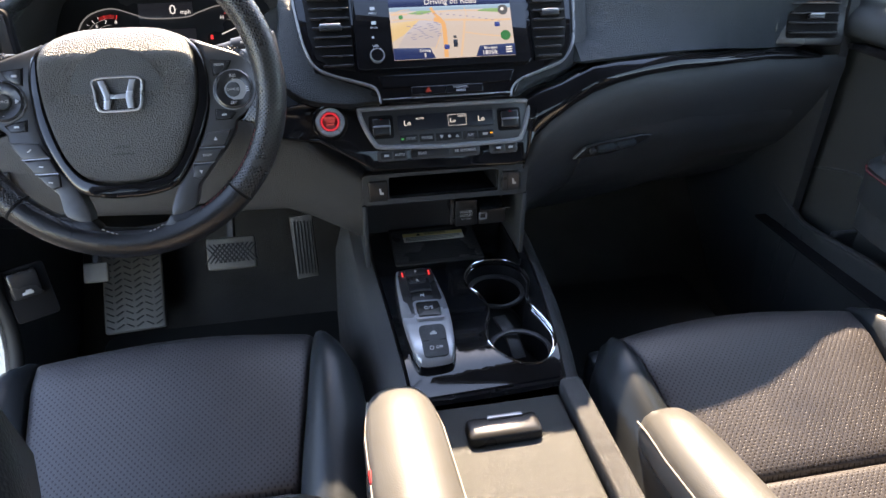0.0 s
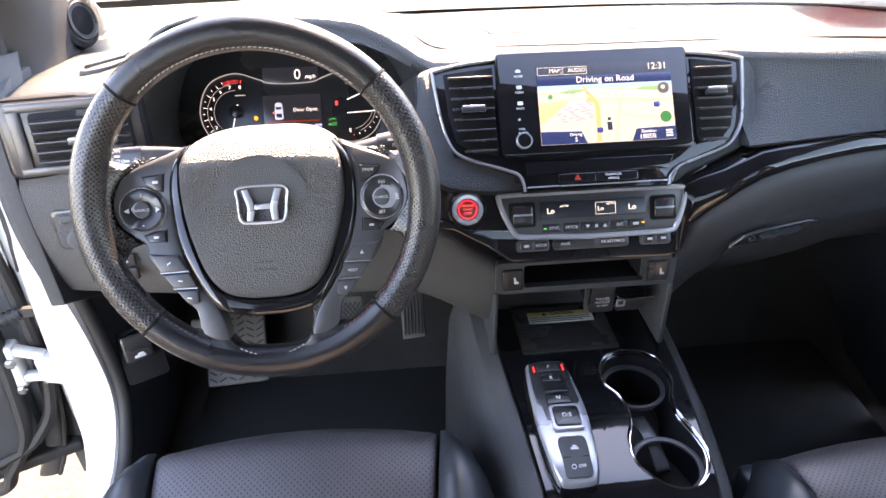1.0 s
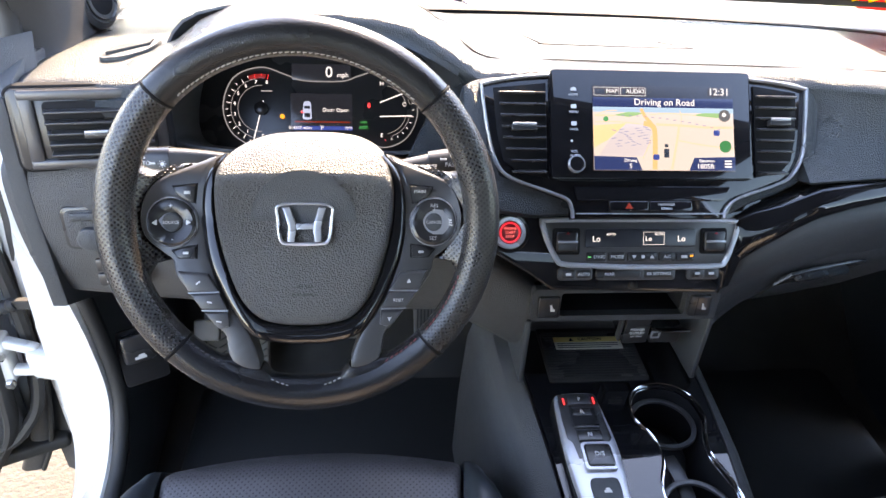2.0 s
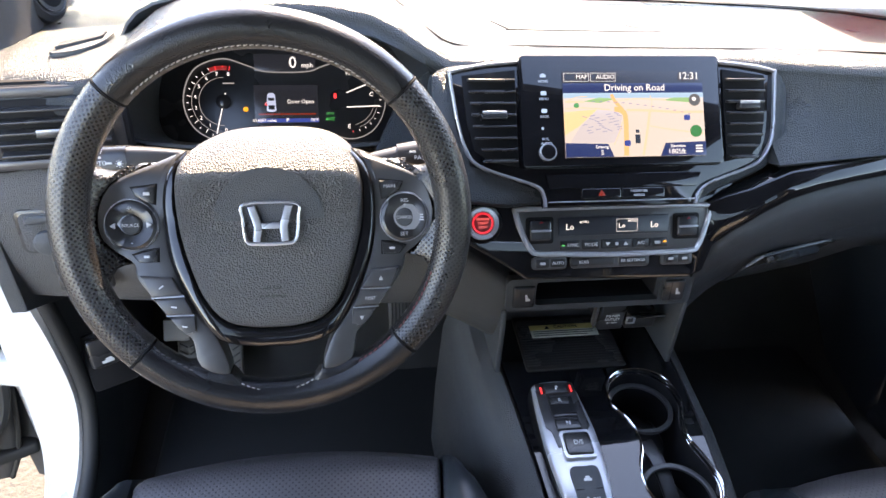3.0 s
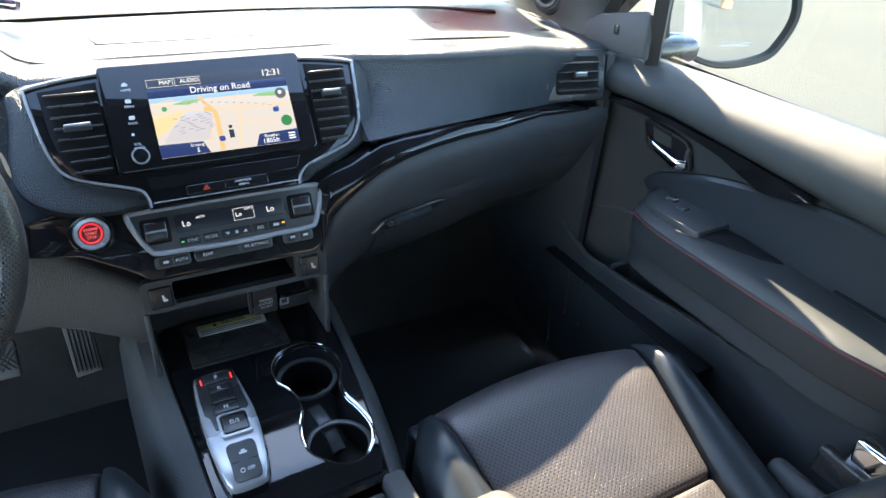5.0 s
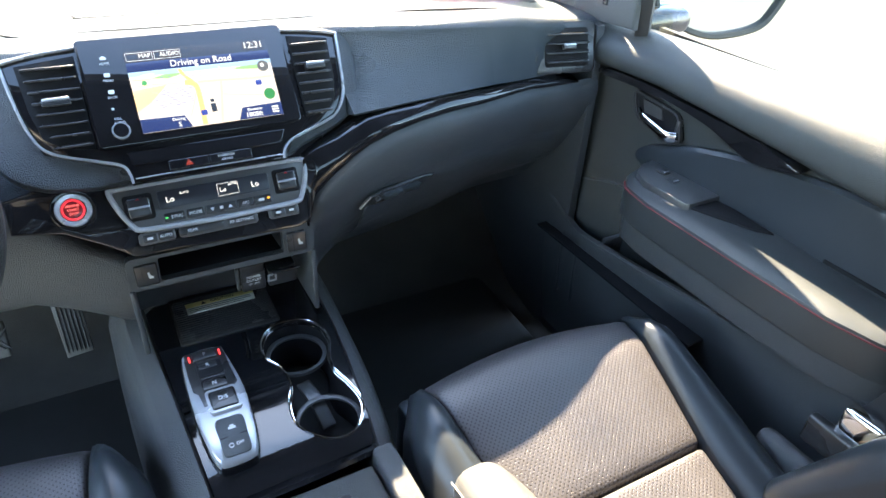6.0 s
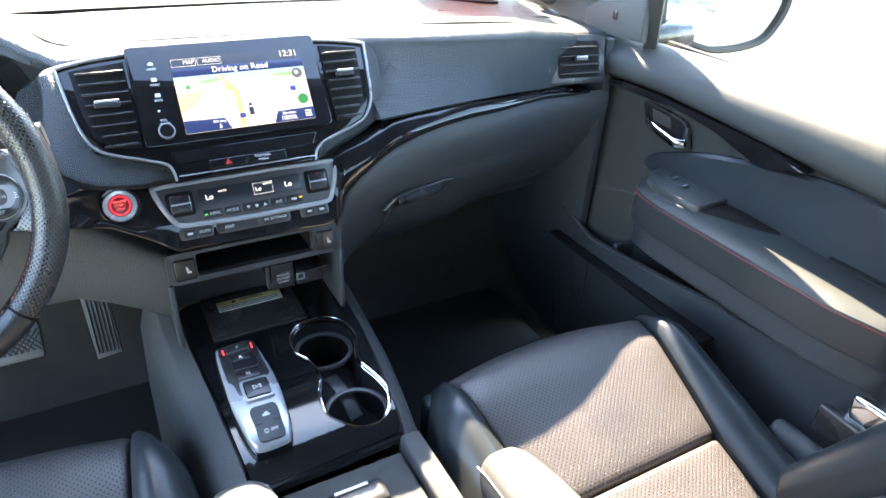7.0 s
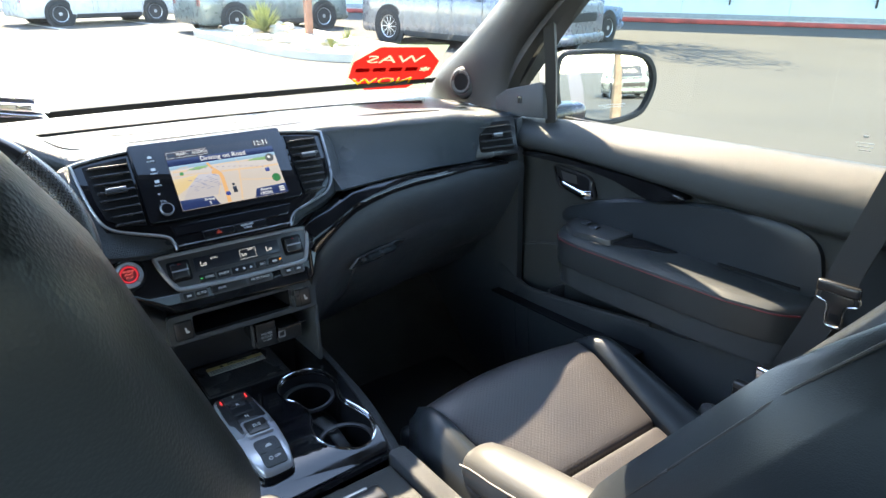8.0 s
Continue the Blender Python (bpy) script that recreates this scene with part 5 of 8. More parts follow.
for s in (-1, 1):
    part("rocker_well", slab(rrect(.036, .034, .004), .0015, .0004, at=(s * .098, -.024), z=.0045), M_DARK, cl, turn=CP)
    part("rocker", rbox(.029, .027, .012, .004, (2, 2, 1), at=(s * .098, -.024, .007)), M_BUTTON, cl, turn=CP)
    part("rocker_bar", rbox(.026, .003, .003, .001, at=(s * .098, -.024, .0135)), M_SATIN, cl, turn=CP)
    part("rocker_mark", slab([(s * .098 - .003, -.0145), (s * .098 + .003, -.0145), (s * .098, -.0115)], .0006, .0001, z=.0128), M_RED, cl, turn=CP)
row1 = [(-.058, .026, "SYNC"), (-.031, .022, "MODE"), (.003, .040, ""), (.036, .022, "A/C"), (.060, .024, "")]
for x, wd, tx in row1:
    part("button", rbox(wd, .0115, .006, .0015, at=(x, -.0440, .0045)), M_BUTTON, cl, turn=CP)
    if tx:
        part("legend", moved(text_bm(tx, .0060), Matrix.Translation((x + (.003 if tx == "SYNC" else 0), -.044, .0080))), M_MARK, cl, turn=CP)
for k, tri in enumerate((-1, 1)):
    part("fan_mark", slab([(.003 + tri * .012 - .003, -.044 - tri * .002), (.003 + tri * .012 + .003, -.044 - tri * .002), (.003 + tri * .012, -.044 + tri * .0025)], .0006, .0001, z=.0084), M_MARK, cl, turn=CP)
part("fan_mark", rbox(.004, .004, .0006, .001, at=(.003, -.044, .0087)), M_MARK, cl, turn=CP)
part("lamp", rbox(.004, .0018, .0008, .0003, at=(-.068, -.044, .0088)), G_GREEN, cl, turn=CP)
part("lamp", rbox(.004, .0024, .0008, .0003, at=(.068, -.043, .0088)), G_AMBER, cl, turn=CP)
part("car_mark", rbox(.008, .0035, .0008, .0012, at=(.058, -.044, .0088)), M_MARK, cl, turn=CP)
for x, wd in ((-.085, .046), (-.004, .106), (.0865, .044)):
    part("button_pod", slab(rrect(wd, .0165, .005), .005, .0015, at=(x, -.0665)), M_SPOKE, cl, "dark button surround", turn=CP)
for x, wd, tx in ((-.094, .018, ""), (-.074, .020, "AUTO"), (-.028, .060, "REAR"), (.026, .040, "RR SETTINGS"), (.078, .020, ""), (.097, .018, "")):
    part("button", rbox(wd, .0115, .007, .0025, at=(x, -.0665, .0025)), M_BUTTON, cl, turn=CP)
    if tx:
        part("legend", moved(text_bm(tx, .0056), Matrix.Translation((x - (.012 if tx == "REAR" else 0), -.0665, .0066))), M_MARK, cl, turn=CP)
    else:
        part("legend", rbox(.007, .0032, .0006, .0006, at=(x, -.0665, .0064)), M_MARK, cl, turn=CP)

# start button
SB = CP @ Matrix.Translation((-.172, -.012, .004))
stb = thing("start_button", "round red engine start button with chrome ring", "button", (SB.translation))
part("housing", lathe([(.0262, -.006), (.0262, .003), (.0245, .005), (.0205, .004)], 40), M_GLOSS, stb, "gloss black collar", turn=SB)
part("ring", lathe([(.0215, .001), (.0212, .006), (.0195, .0085), (.0150, .0078), (.0138, .004)], 40), M_SILVER, stb, "wide satin silver ring", turn=SB)
part("cap", lathe([(.0135, -.002), (.0135, .0066), (.0125, .0074), (.004, .0076)], 40), M_RED, stb, turn=SB)
G_STARTRED = glow("start_glow", (1.0, .16, .16), 1.0)
part("lit_ring", lathe([(.0134, .0068), (.0134, .0075), (.0112, .0078), (.0106, .0072)], 40), glow("start_ring_red", (.9, .03, .05), .8), stb, "lit red ring", turn=SB)
for k, tx in enumerate(("ENGINE", "START", "STOP")):
    part("lettering", moved(text_bm(tx, .0046), Matrix.Translation((0, .0050 - .0050 * k, .0080))), G_STARTRED, stb, turn=SB)

# ---- shelf below the climate panel ----
HP = panel(0, .927, 1.052, 5)
sh = thing("storage_shelf", "dark open storage slot with seat heater switches", "shelf", (0, .95, 1.0))


def framed(w0, h0, w1, h1, r0, r1, thick, z=0.0, dx=0.0, dy=0.0):
    """A rounded plate with a rounded opening through it."""
    A, B = rrect(w0, h0, r0, 5), [(x + dx, y + dy) for x, y in rrect(w1, h1, r1, 5)]
    bm = bmesh.new()
    ring = [[bm.verts.new((x, y, zz)) for x, y in o] for o, zz in ((A, z), (A, z + thick), (B, z + thick), (B, z))]
    n = len(A)
    for k in range(4):
        for i in range(n):
            j = (i + 1) % n
            bm.faces.new((ring[k][i], ring[k][j], ring[(k + 1) % 4][j], ring[(k + 1) % 4][i]))
    return bm


part("surround", framed(.264, .050, .176, .036, .008, .004, .014, z=-.012, dx=-.003, dy=.0015), M_HARD, sh, "dark plastic surround", turn=HP)
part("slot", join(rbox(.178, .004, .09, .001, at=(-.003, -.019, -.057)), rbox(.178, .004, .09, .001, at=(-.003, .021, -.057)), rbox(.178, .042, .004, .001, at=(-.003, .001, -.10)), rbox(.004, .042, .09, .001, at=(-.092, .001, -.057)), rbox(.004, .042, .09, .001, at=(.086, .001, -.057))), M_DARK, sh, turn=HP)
for s in (-1, 1):
    x = -.108 if s < 0 else .105
    part("heater_switch", rbox(.030, .033, .008, .003, at=(x, -.001, .003)), M_BUTTON, sh, turn=HP)
    part("switch_gap", rbox(.0008, .030, .0006, .0002, at=(x - .006, -.001, .0072)), M_DARK, sh, turn=HP)
    part("legend", slab([(x + .002, -.006), (x + .008, -.006), (x + .008, -.003), (x + .005, -.002), (x + .0035, .004), (x + .001, .004)], .0006, .0001, z=.0068), M_MARK, sh, turn=HP)
# sloped bay with the power outlet
part("bay_back", rbox(.262, .006, .12, .002, at=(.0, 1.048, .968)), M_HARD, sh)
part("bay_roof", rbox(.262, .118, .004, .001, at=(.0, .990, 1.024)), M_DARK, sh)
part("bay_side", rbox(.008, .12, .115, .003, at=(-.131, .985, .968)), M_HARD, sh)
part("bay_side", rbox(.008, .12, .115, .003, at=(.131, .985, .968)), M_HARD, sh)
OP = panel(-.004, .962, .979, -4)
out = thing("power_outlet", "closed power outlet cover with printed legend", "outlet", (.043, .98, .95))
part("cover", rbox(.038, .050, .070, .003, at=(.043, .006, -.023)), M_BUTTON, out, turn=OP)
part("hinge_rail", rbox(.004, .044, .012, .0015, at=(.0205, .004, .002)), M_SPOKE, out, turn=OP)
for k, tx in enumerate(("POWER", "OUTLET", "12V 180W")):
    part("legend", moved(text_bm(tx, .0062 if k < 2 else .004), Matrix.Translation((.043, .009 - .0068 * k, .0125))), M_MARK, out, turn=OP)
usb = thing("usb_port", "black socket housing with open flap", "socket", (.09, .98, .95))
part("housing", rbox(.046, .030, .070, .003, at=(.089, -.004, -.023)), M_BUTTON, usb, turn=OP)
part("flap", moved(rbox(.044, .024, .003, .001, at=(0, .010, 0)), Matrix.Translation((.090, .012, .014)) @ pose(0, 0, 0, 58, 0, 0)), M_GLOSS, usb, "gloss black open flap", turn=OP)
part("port", framed(.014, .014, .009, .009, .002, .001, .002, z=.0115), M_SATIN, usb, turn=OP @ Matrix.Translation((.072, -.001, 0)))
part("legend", rbox(.010, .003, .0006, .0002, at=(.074, .011, .0125)), M_MARK, usb, turn=OP)
part("legend", rbox(.010, .003, .0006, .0002, at=(.096, .011, .0125)), M_MARK, usb, turn=OP)

# ---- console top ----
def drape(bm, lift=0.0, shift=(0, 0)):
    """Lays a flat mesh (local x, y plan; z height) on the console's slope."""
    for v in bm.verts:
        v.co.z += con_z(v.co.y) + lift
    return bm


def stadium(rows):
    return [(v.x, v.y) for v in smooth_path([(p[0], p[1], 0) for p in rows], 5, True)]


CUP = stadium([(.025, .890), (.043, .914), (.073, .922), (.102, .915), (.121, .893), (.1255, .859), (.114, .825), (.1105, .798), (.122, .765), (.128, .732), (.118, .704), (.097, .687), (.069, .6865), (.045, .701), (.0275, .727), (.0275, .760), (.040, .790), (.042, .812), (.036, .836), (.0225, .860)])
# gloss top plate with the cup opening through it: two strips joined round the hole


def holed_plate(outer, hole, thick, z):
    """A plate between two closed outlines of the same direction, stitched by angle round the hole's middle."""
    cx = sum(p[0] for p in hole) / len(hole)
    cy = sum(p[1] for p in hole) / len(hole)
    n = 96
    def at_angle(o, t):
        best = None
        d = Vector((math.cos(t), math.sin(t)))
        for i in range(len(o)):
            a_, b_ = Vector(o[i]) - Vector((cx, cy)), Vector(o[(i + 1) % len(o)]) - Vector((cx, cy))
            e_ = b_ - a_
            den = d.x * e_.y - d.y * e_.x
            if abs(den) < 1e-12:
                continue
            s_ = (a_.x * e_.y - a_.y * e_.x) / den
            u_ = (a_.x * d.y - a_.y * d.x) / den
            if s_ > 0 and -1e-6 <= u_ <= 1 + 1e-6 and (best is None or s_ > best):
                best = s_
        return Vector((cx, cy)) + d * best
    bm = bmesh.new()
    rows = []
    for k in range(9):
        f = k / 8
        ring = []
        for i in range(n):
            t = 2 * math.pi * i / n
            p, q = at_angle(hole, t), at_angle(outer, t)
            c = p.lerp(q, f)
            ring.append(bm.verts.new((c.x, c.y, z + thick)))
        rows.append(ring)
    low = [bm.verts.new((v.co.x, v.co.y, z - .004)) for v in rows[0]]
    rim = [bm.verts.new((v.co.x, v.co.y, z - .004)) for v in rows[-1]]
    rows = [low] + rows + [rim]
    for A, B in zip(rows, rows[1:]):
        for i in range(n):
            j = (i + 1) % n
            bm.faces.new((A[i], A[j], B[j], B[i]))
    return bm


outer = [(-.097, .654), (.117, .662), (.124, .70), (.133, .80), (.141, .90), (.145, 1.04), (-.122, 1.04), (-.118, .947), (-.107, .80), (-.100, .70)]
part("gloss_top", drape(holed_plate(outer, CUP, .004, -.002)), M_GLOSS, con, "piano black console top")
lip_ = [(v.x, v.y) for v in smooth_path([(-.098, .660, 0), (.010, .662, 0), (.118, .668, 0)], 6)]
part("gloss_lip", sweep([(x, y - .008, con_z(.66) - .004) for x, y in lip_], [(-.010, -.020), (-.010, -.004), (-.004, .004), (.006, .005), (.010, .0)], up=(0, 0, 1)), M_GLOSS, con, "gloss black rear edge")
part("tray_mat", drape(slab(rrect(.154, .112, .004, 3), .003, .001, at=(-.008, .986), z=.002)), M_RUBBER, con, "ribbed black rubber mat")
for k in range(19):
    part("tray_rib", drape(rbox(.148, .0022, .0020, .0006, at=(-.008, .938 + .0052 * k, .0058))), M_BUTTON, con)
lab = thing("caution_label", "yellow and white caution label on the tray", "label", (-.004, 1.018, .91))
part("yellow_band", drape(rbox(.108, .011, .0006, .0002, at=(-.008, 1.0135, .0076))), M_YELLOW, lab)
part("white_band", drape(rbox(.108, .016, .0006, .0002, at=(-.008, 1.0000, .0076))), M_PAPER, lab)
tb = text_bm("CAUTION", .0085)
tb.transform(Matrix.Translation((-.004, 1.0135, .0083)))
part("lettering", drape(tb), M_DARK, lab)
part("warning_mark", drape(slab([(-.038, 1.0100), (-.030, 1.0100), (-.034, 1.0170)], .0005, .0001, z=.0079)), M_DARK, lab)
for k in range(3):
    part("print_line", drape(rbox(.098 - .012 * (k == 2), .0016, .0004, .0001, at=(-.009 - .006 * (k == 2), 1.0045 - .0045 * k, .0083))), M_HARD, lab)
# cup holder wells
cup = thing("cup_holder", "double cup holder with chrome rim set in the console", "cup holder", (.08, .80, .80))
wall = [[(x + (.076 - x) * k, y + ((.872 if y > .806 else .737) - y) * k, con_z(y) - d) for x, y in CUP] for k, d in ((0, -.001), (.02, .012), (.05, .030), (.12, .085))]
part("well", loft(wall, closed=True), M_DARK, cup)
part("well_floor", slab([(x + (.076 - x) * .1, y + ((.872 if y > .806 else .737) - y) * .1) for x, y in CUP], .003, .0005, z=.806), M_RUBBER, cup)
part("chrome_rim", sweep([(x, y, con_z(y) + .003) for x, y in CUP], [(-.0012, -.003), (-.0012, .0008), (0, .0016), (.0012, .0008), (.0012, -.003)], closed=True), M_CHROME, cup, "chrome rim")
part("rim_bead", sweep([(x + (.076 - x) * .055, y + ((.872 if y > .806 else .737) - y) * .055, con_z(y) - .003) for x, y in CUP], [(-.0006, -.002), (-.0006, .0008), (.0006, .0008), (.0006, -.002)], closed=True), M_CHROME, cup, "thin inner chrome bead")
for cx_c, cy_c, r_c in ((.0745, .873, .0445), (.0775, .736, .0455)):
    ring_ = [(cx_c + r_c * math.cos(t), cy_c + r_c * math.sin(t), con_z(cy_c) - .024) for t in [k * math.pi / 24 for k in range(48)]]
    part("inner_step", sweep(ring_, [(-.0035, -.003), (-.0035, .001), (-.001, .002), (.003, .002), (.0035, -.003)], closed=True), M_SPOKE, cup, "grey ledge inside the well")
part("divider", moved(rbox(.022, .085, .005, .002, (1, 3, 1), bend=lambda p: Vector((p.x, p.y, p.z - 5 * p.y * p.y))), Matrix.Translation((.076, .786, .850)) @ pose(0, 0, 0, 18, 0, 10)), M_SPOKE, cup, "rubber tab between the wells")
# shift-by-wire selector
gs = thing("gear_selector", "push-button gear selector with silver surround", "gear selector", (-.060, .80, .89))


def sel(bm):
    """Lays selector pieces on its raised, gently sloping face."""
    for v in bm.verts:
        v.co.z += .9270 - .1134 * (.884 - v.co.y) - 4.0 * max(0, .735 - v.co.y) ** 2 - 2.5 * (v.co.x + .0585) ** 2
    return bm


def crowned(outline, cxy, thick, z, drop=.03, edge=.05, steps=6):
    """A body over an outline with a rounded shoulder; its walls go down by drop."""
    cx, cy = cxy
    bm = bmesh.new()
    rows = []
    for f, h in ((1.03, z - drop), (1.0, z + thick * .2), (1 - edge * .35, z + thick * .75), (1 - edge, z + thick)) + tuple(((1 - edge) * (1 - k / steps), z + thick) for k in range(1, steps)):
        rows.append([bm.verts.new((cx + (x - cx) * f, cy + (y - cy) * f, h)) for x, y in outline])
    n = len(outline)
    for A, B in zip(rows, rows[1:]):
        for i in range(n):
            j = (i + 1) % n
            bm.faces.new((A[i], A[j], B[j], B[i]))
    bm.faces.new(rows[-1])
    return bm


sel_o = stadium([(-.0875, .886), (-.062, .8875), (-.0365, .886), (-.0325, .876), (-.0272, .844), (-.0228, .803), (-.0238, .758), (-.0275, .722), (-.0335, .699), (-.040, .693), (-.058, .691), (-.075, .692), (-.0825, .697), (-.0885, .716), (-.0930, .755), (-.0948, .798), (-.0938, .844), (-.0915, .876)])
part("base", sel(crowned([(-.0585 + (x + .0585) * 1.06, .79 + (y - .79) * 1.025) for x, y in sel_o], (-.0585, .79), .002, -.010, .05)), M_GLOSS, gs, "gloss black foot")
part("silver_surround", sel(crowned(sel_o, (-.0585, .79), .004, -.004, .014)), M_SATIN, gs, "satin silver surround")
keys_o = [(-.0875, .884), (-.036, .883), (-.0325, .870), (-.0315, .843), (-.0285, .812), (-.0335, .806), (-.036, .782), (-.080, .782), (-.083, .806), (-.0885, .813), (-.0895, .843), (-.0888, .870)]
part("key_field", sel(raised(keys_o, .0020, .0008, -.0008)), M_BUTTON, gs, "dark key field")


def key(name, x, y, w, d, m, tx, tall=.004, sz=.0085, tm=None):
    part(name, sel(rbox(w, d, tall, .0014, (2, 2, 1), at=(x, y, .0008 + tall / 2))), m, gs)
    if tx:
        b = text_bm(tx, sz)
        b.transform(Matrix.Translation((x, y, .0013 + tall)))
        part("legend", sel(b), tm or M_MARK, gs)


key("park_key", -.0605, .8700, .034, .0150, M_BUTTON, "P")
for s in (-1, 1):
    part("park_lamp", sel(rbox(.0024, .0110, .0016, .0006, at=(-.0605 + s * .0212, .8705, .0024))), G_RED, gs)
part("reverse_recess", sel(rbox(.034, .0300, .0010, .0004, at=(-.0590, .8430, .0014))), M_DARK, gs)
key("reverse_key", -.0605, .8510, .026, .0100, M_BUTTON, "R", .0018, .0085)
key("reverse_lip", -.0580, .8280, .033, .0055, M_BUTTON, "", .0028)
key("neutral_key", -.0590, .8130, .033, .0165, M_BUTTON, "N")
part("drive_frame", sel(moved(framed(.0430, .0400, .0360, .0330, .006, .005, .0060, z=-.0005), Matrix.Translation((-.0545, .7820, 0)))), M_SATIN, gs, "chrome ring round the drive key")
key("drive_key", -.0545, .7820, .0335, .0305, M_BUTTON, "D/S", .0060, .0090)
tile = stadium([(-.0740, .7495), (-.0560, .7520), (-.0385, .7495), (-.0385, .7200), (-.0405, .6985), (-.0570, .6960), (-.0735, .6985), (-.0745, .7200)])
part("mode_tile", sel(raised(tile, .0022, .0008, .0)), M_HARD, gs, "grey key pair")
part("tile_gap", sel(rbox(.0340, .0010, .0006, .0002, at=(-.0565, .7215, .0024))), M_DARK, gs)
part("car_mark", sel(join(rbox(.0100, .0034, .0006, .001, at=(-.0560, .7330, .0026)), rbox(.0055, .0030, .0006, .001, at=(-.0555, .7362, .0026)))), M_MARK, gs)
ob_ = text_bm("OFF", .0058)
ob_.transform(Matrix.Translation((-.0515, .7085, .0026)))
part("legend", sel(ob_), M_MARK, gs)
part("stop_mark", sel(moved(framed(.0062, .0062, .0046, .0046, .003, .0022, .0006), Matrix.Translation((-.0625, .7085, .0023)))), M_MARK, gs)
# lid of the bin with its latch, and the side rails
lid = thing("console_bin", "ribbed sliding console lid with latch, darkened for shade", "console lid", (0, .45, .84))
# the lid takes the darker door-top tone to stand for shade on it
part("lid", rbox(.205, .46, .016, .005, (2, 6, 1), at=(0, .405, .853)), M_SILL, lid)
part("latch", rbox(.098, .040, .024, .010, (2, 1, 1), at=(.008, .580, .864)), M_BUTTON, lid)
part("latch_plate", rbox(.046, .006, .004, .001, at=(.012, .592, .8765)), M_SATIN, lid, "silver latch plate")
for s in (-1, 1):
    part("rail", rbox(.032, .50, .04, .008, (1, 4, 1), at=(s * .122, .40, .857)), M_GREY, lid, "grey grained side rail")
    part("side", rbox(.03, .75, .32, .008, at=(s * .126, .27, .68)), M_GREY, lid)

# ---- front seats ----
PROF_Y = [0.0, .012, .035, .07, .12, .20, .31, .42, .50]
PROF_Z = [.775, .842, .877, .893, .887, .858, .815, .785, .775]


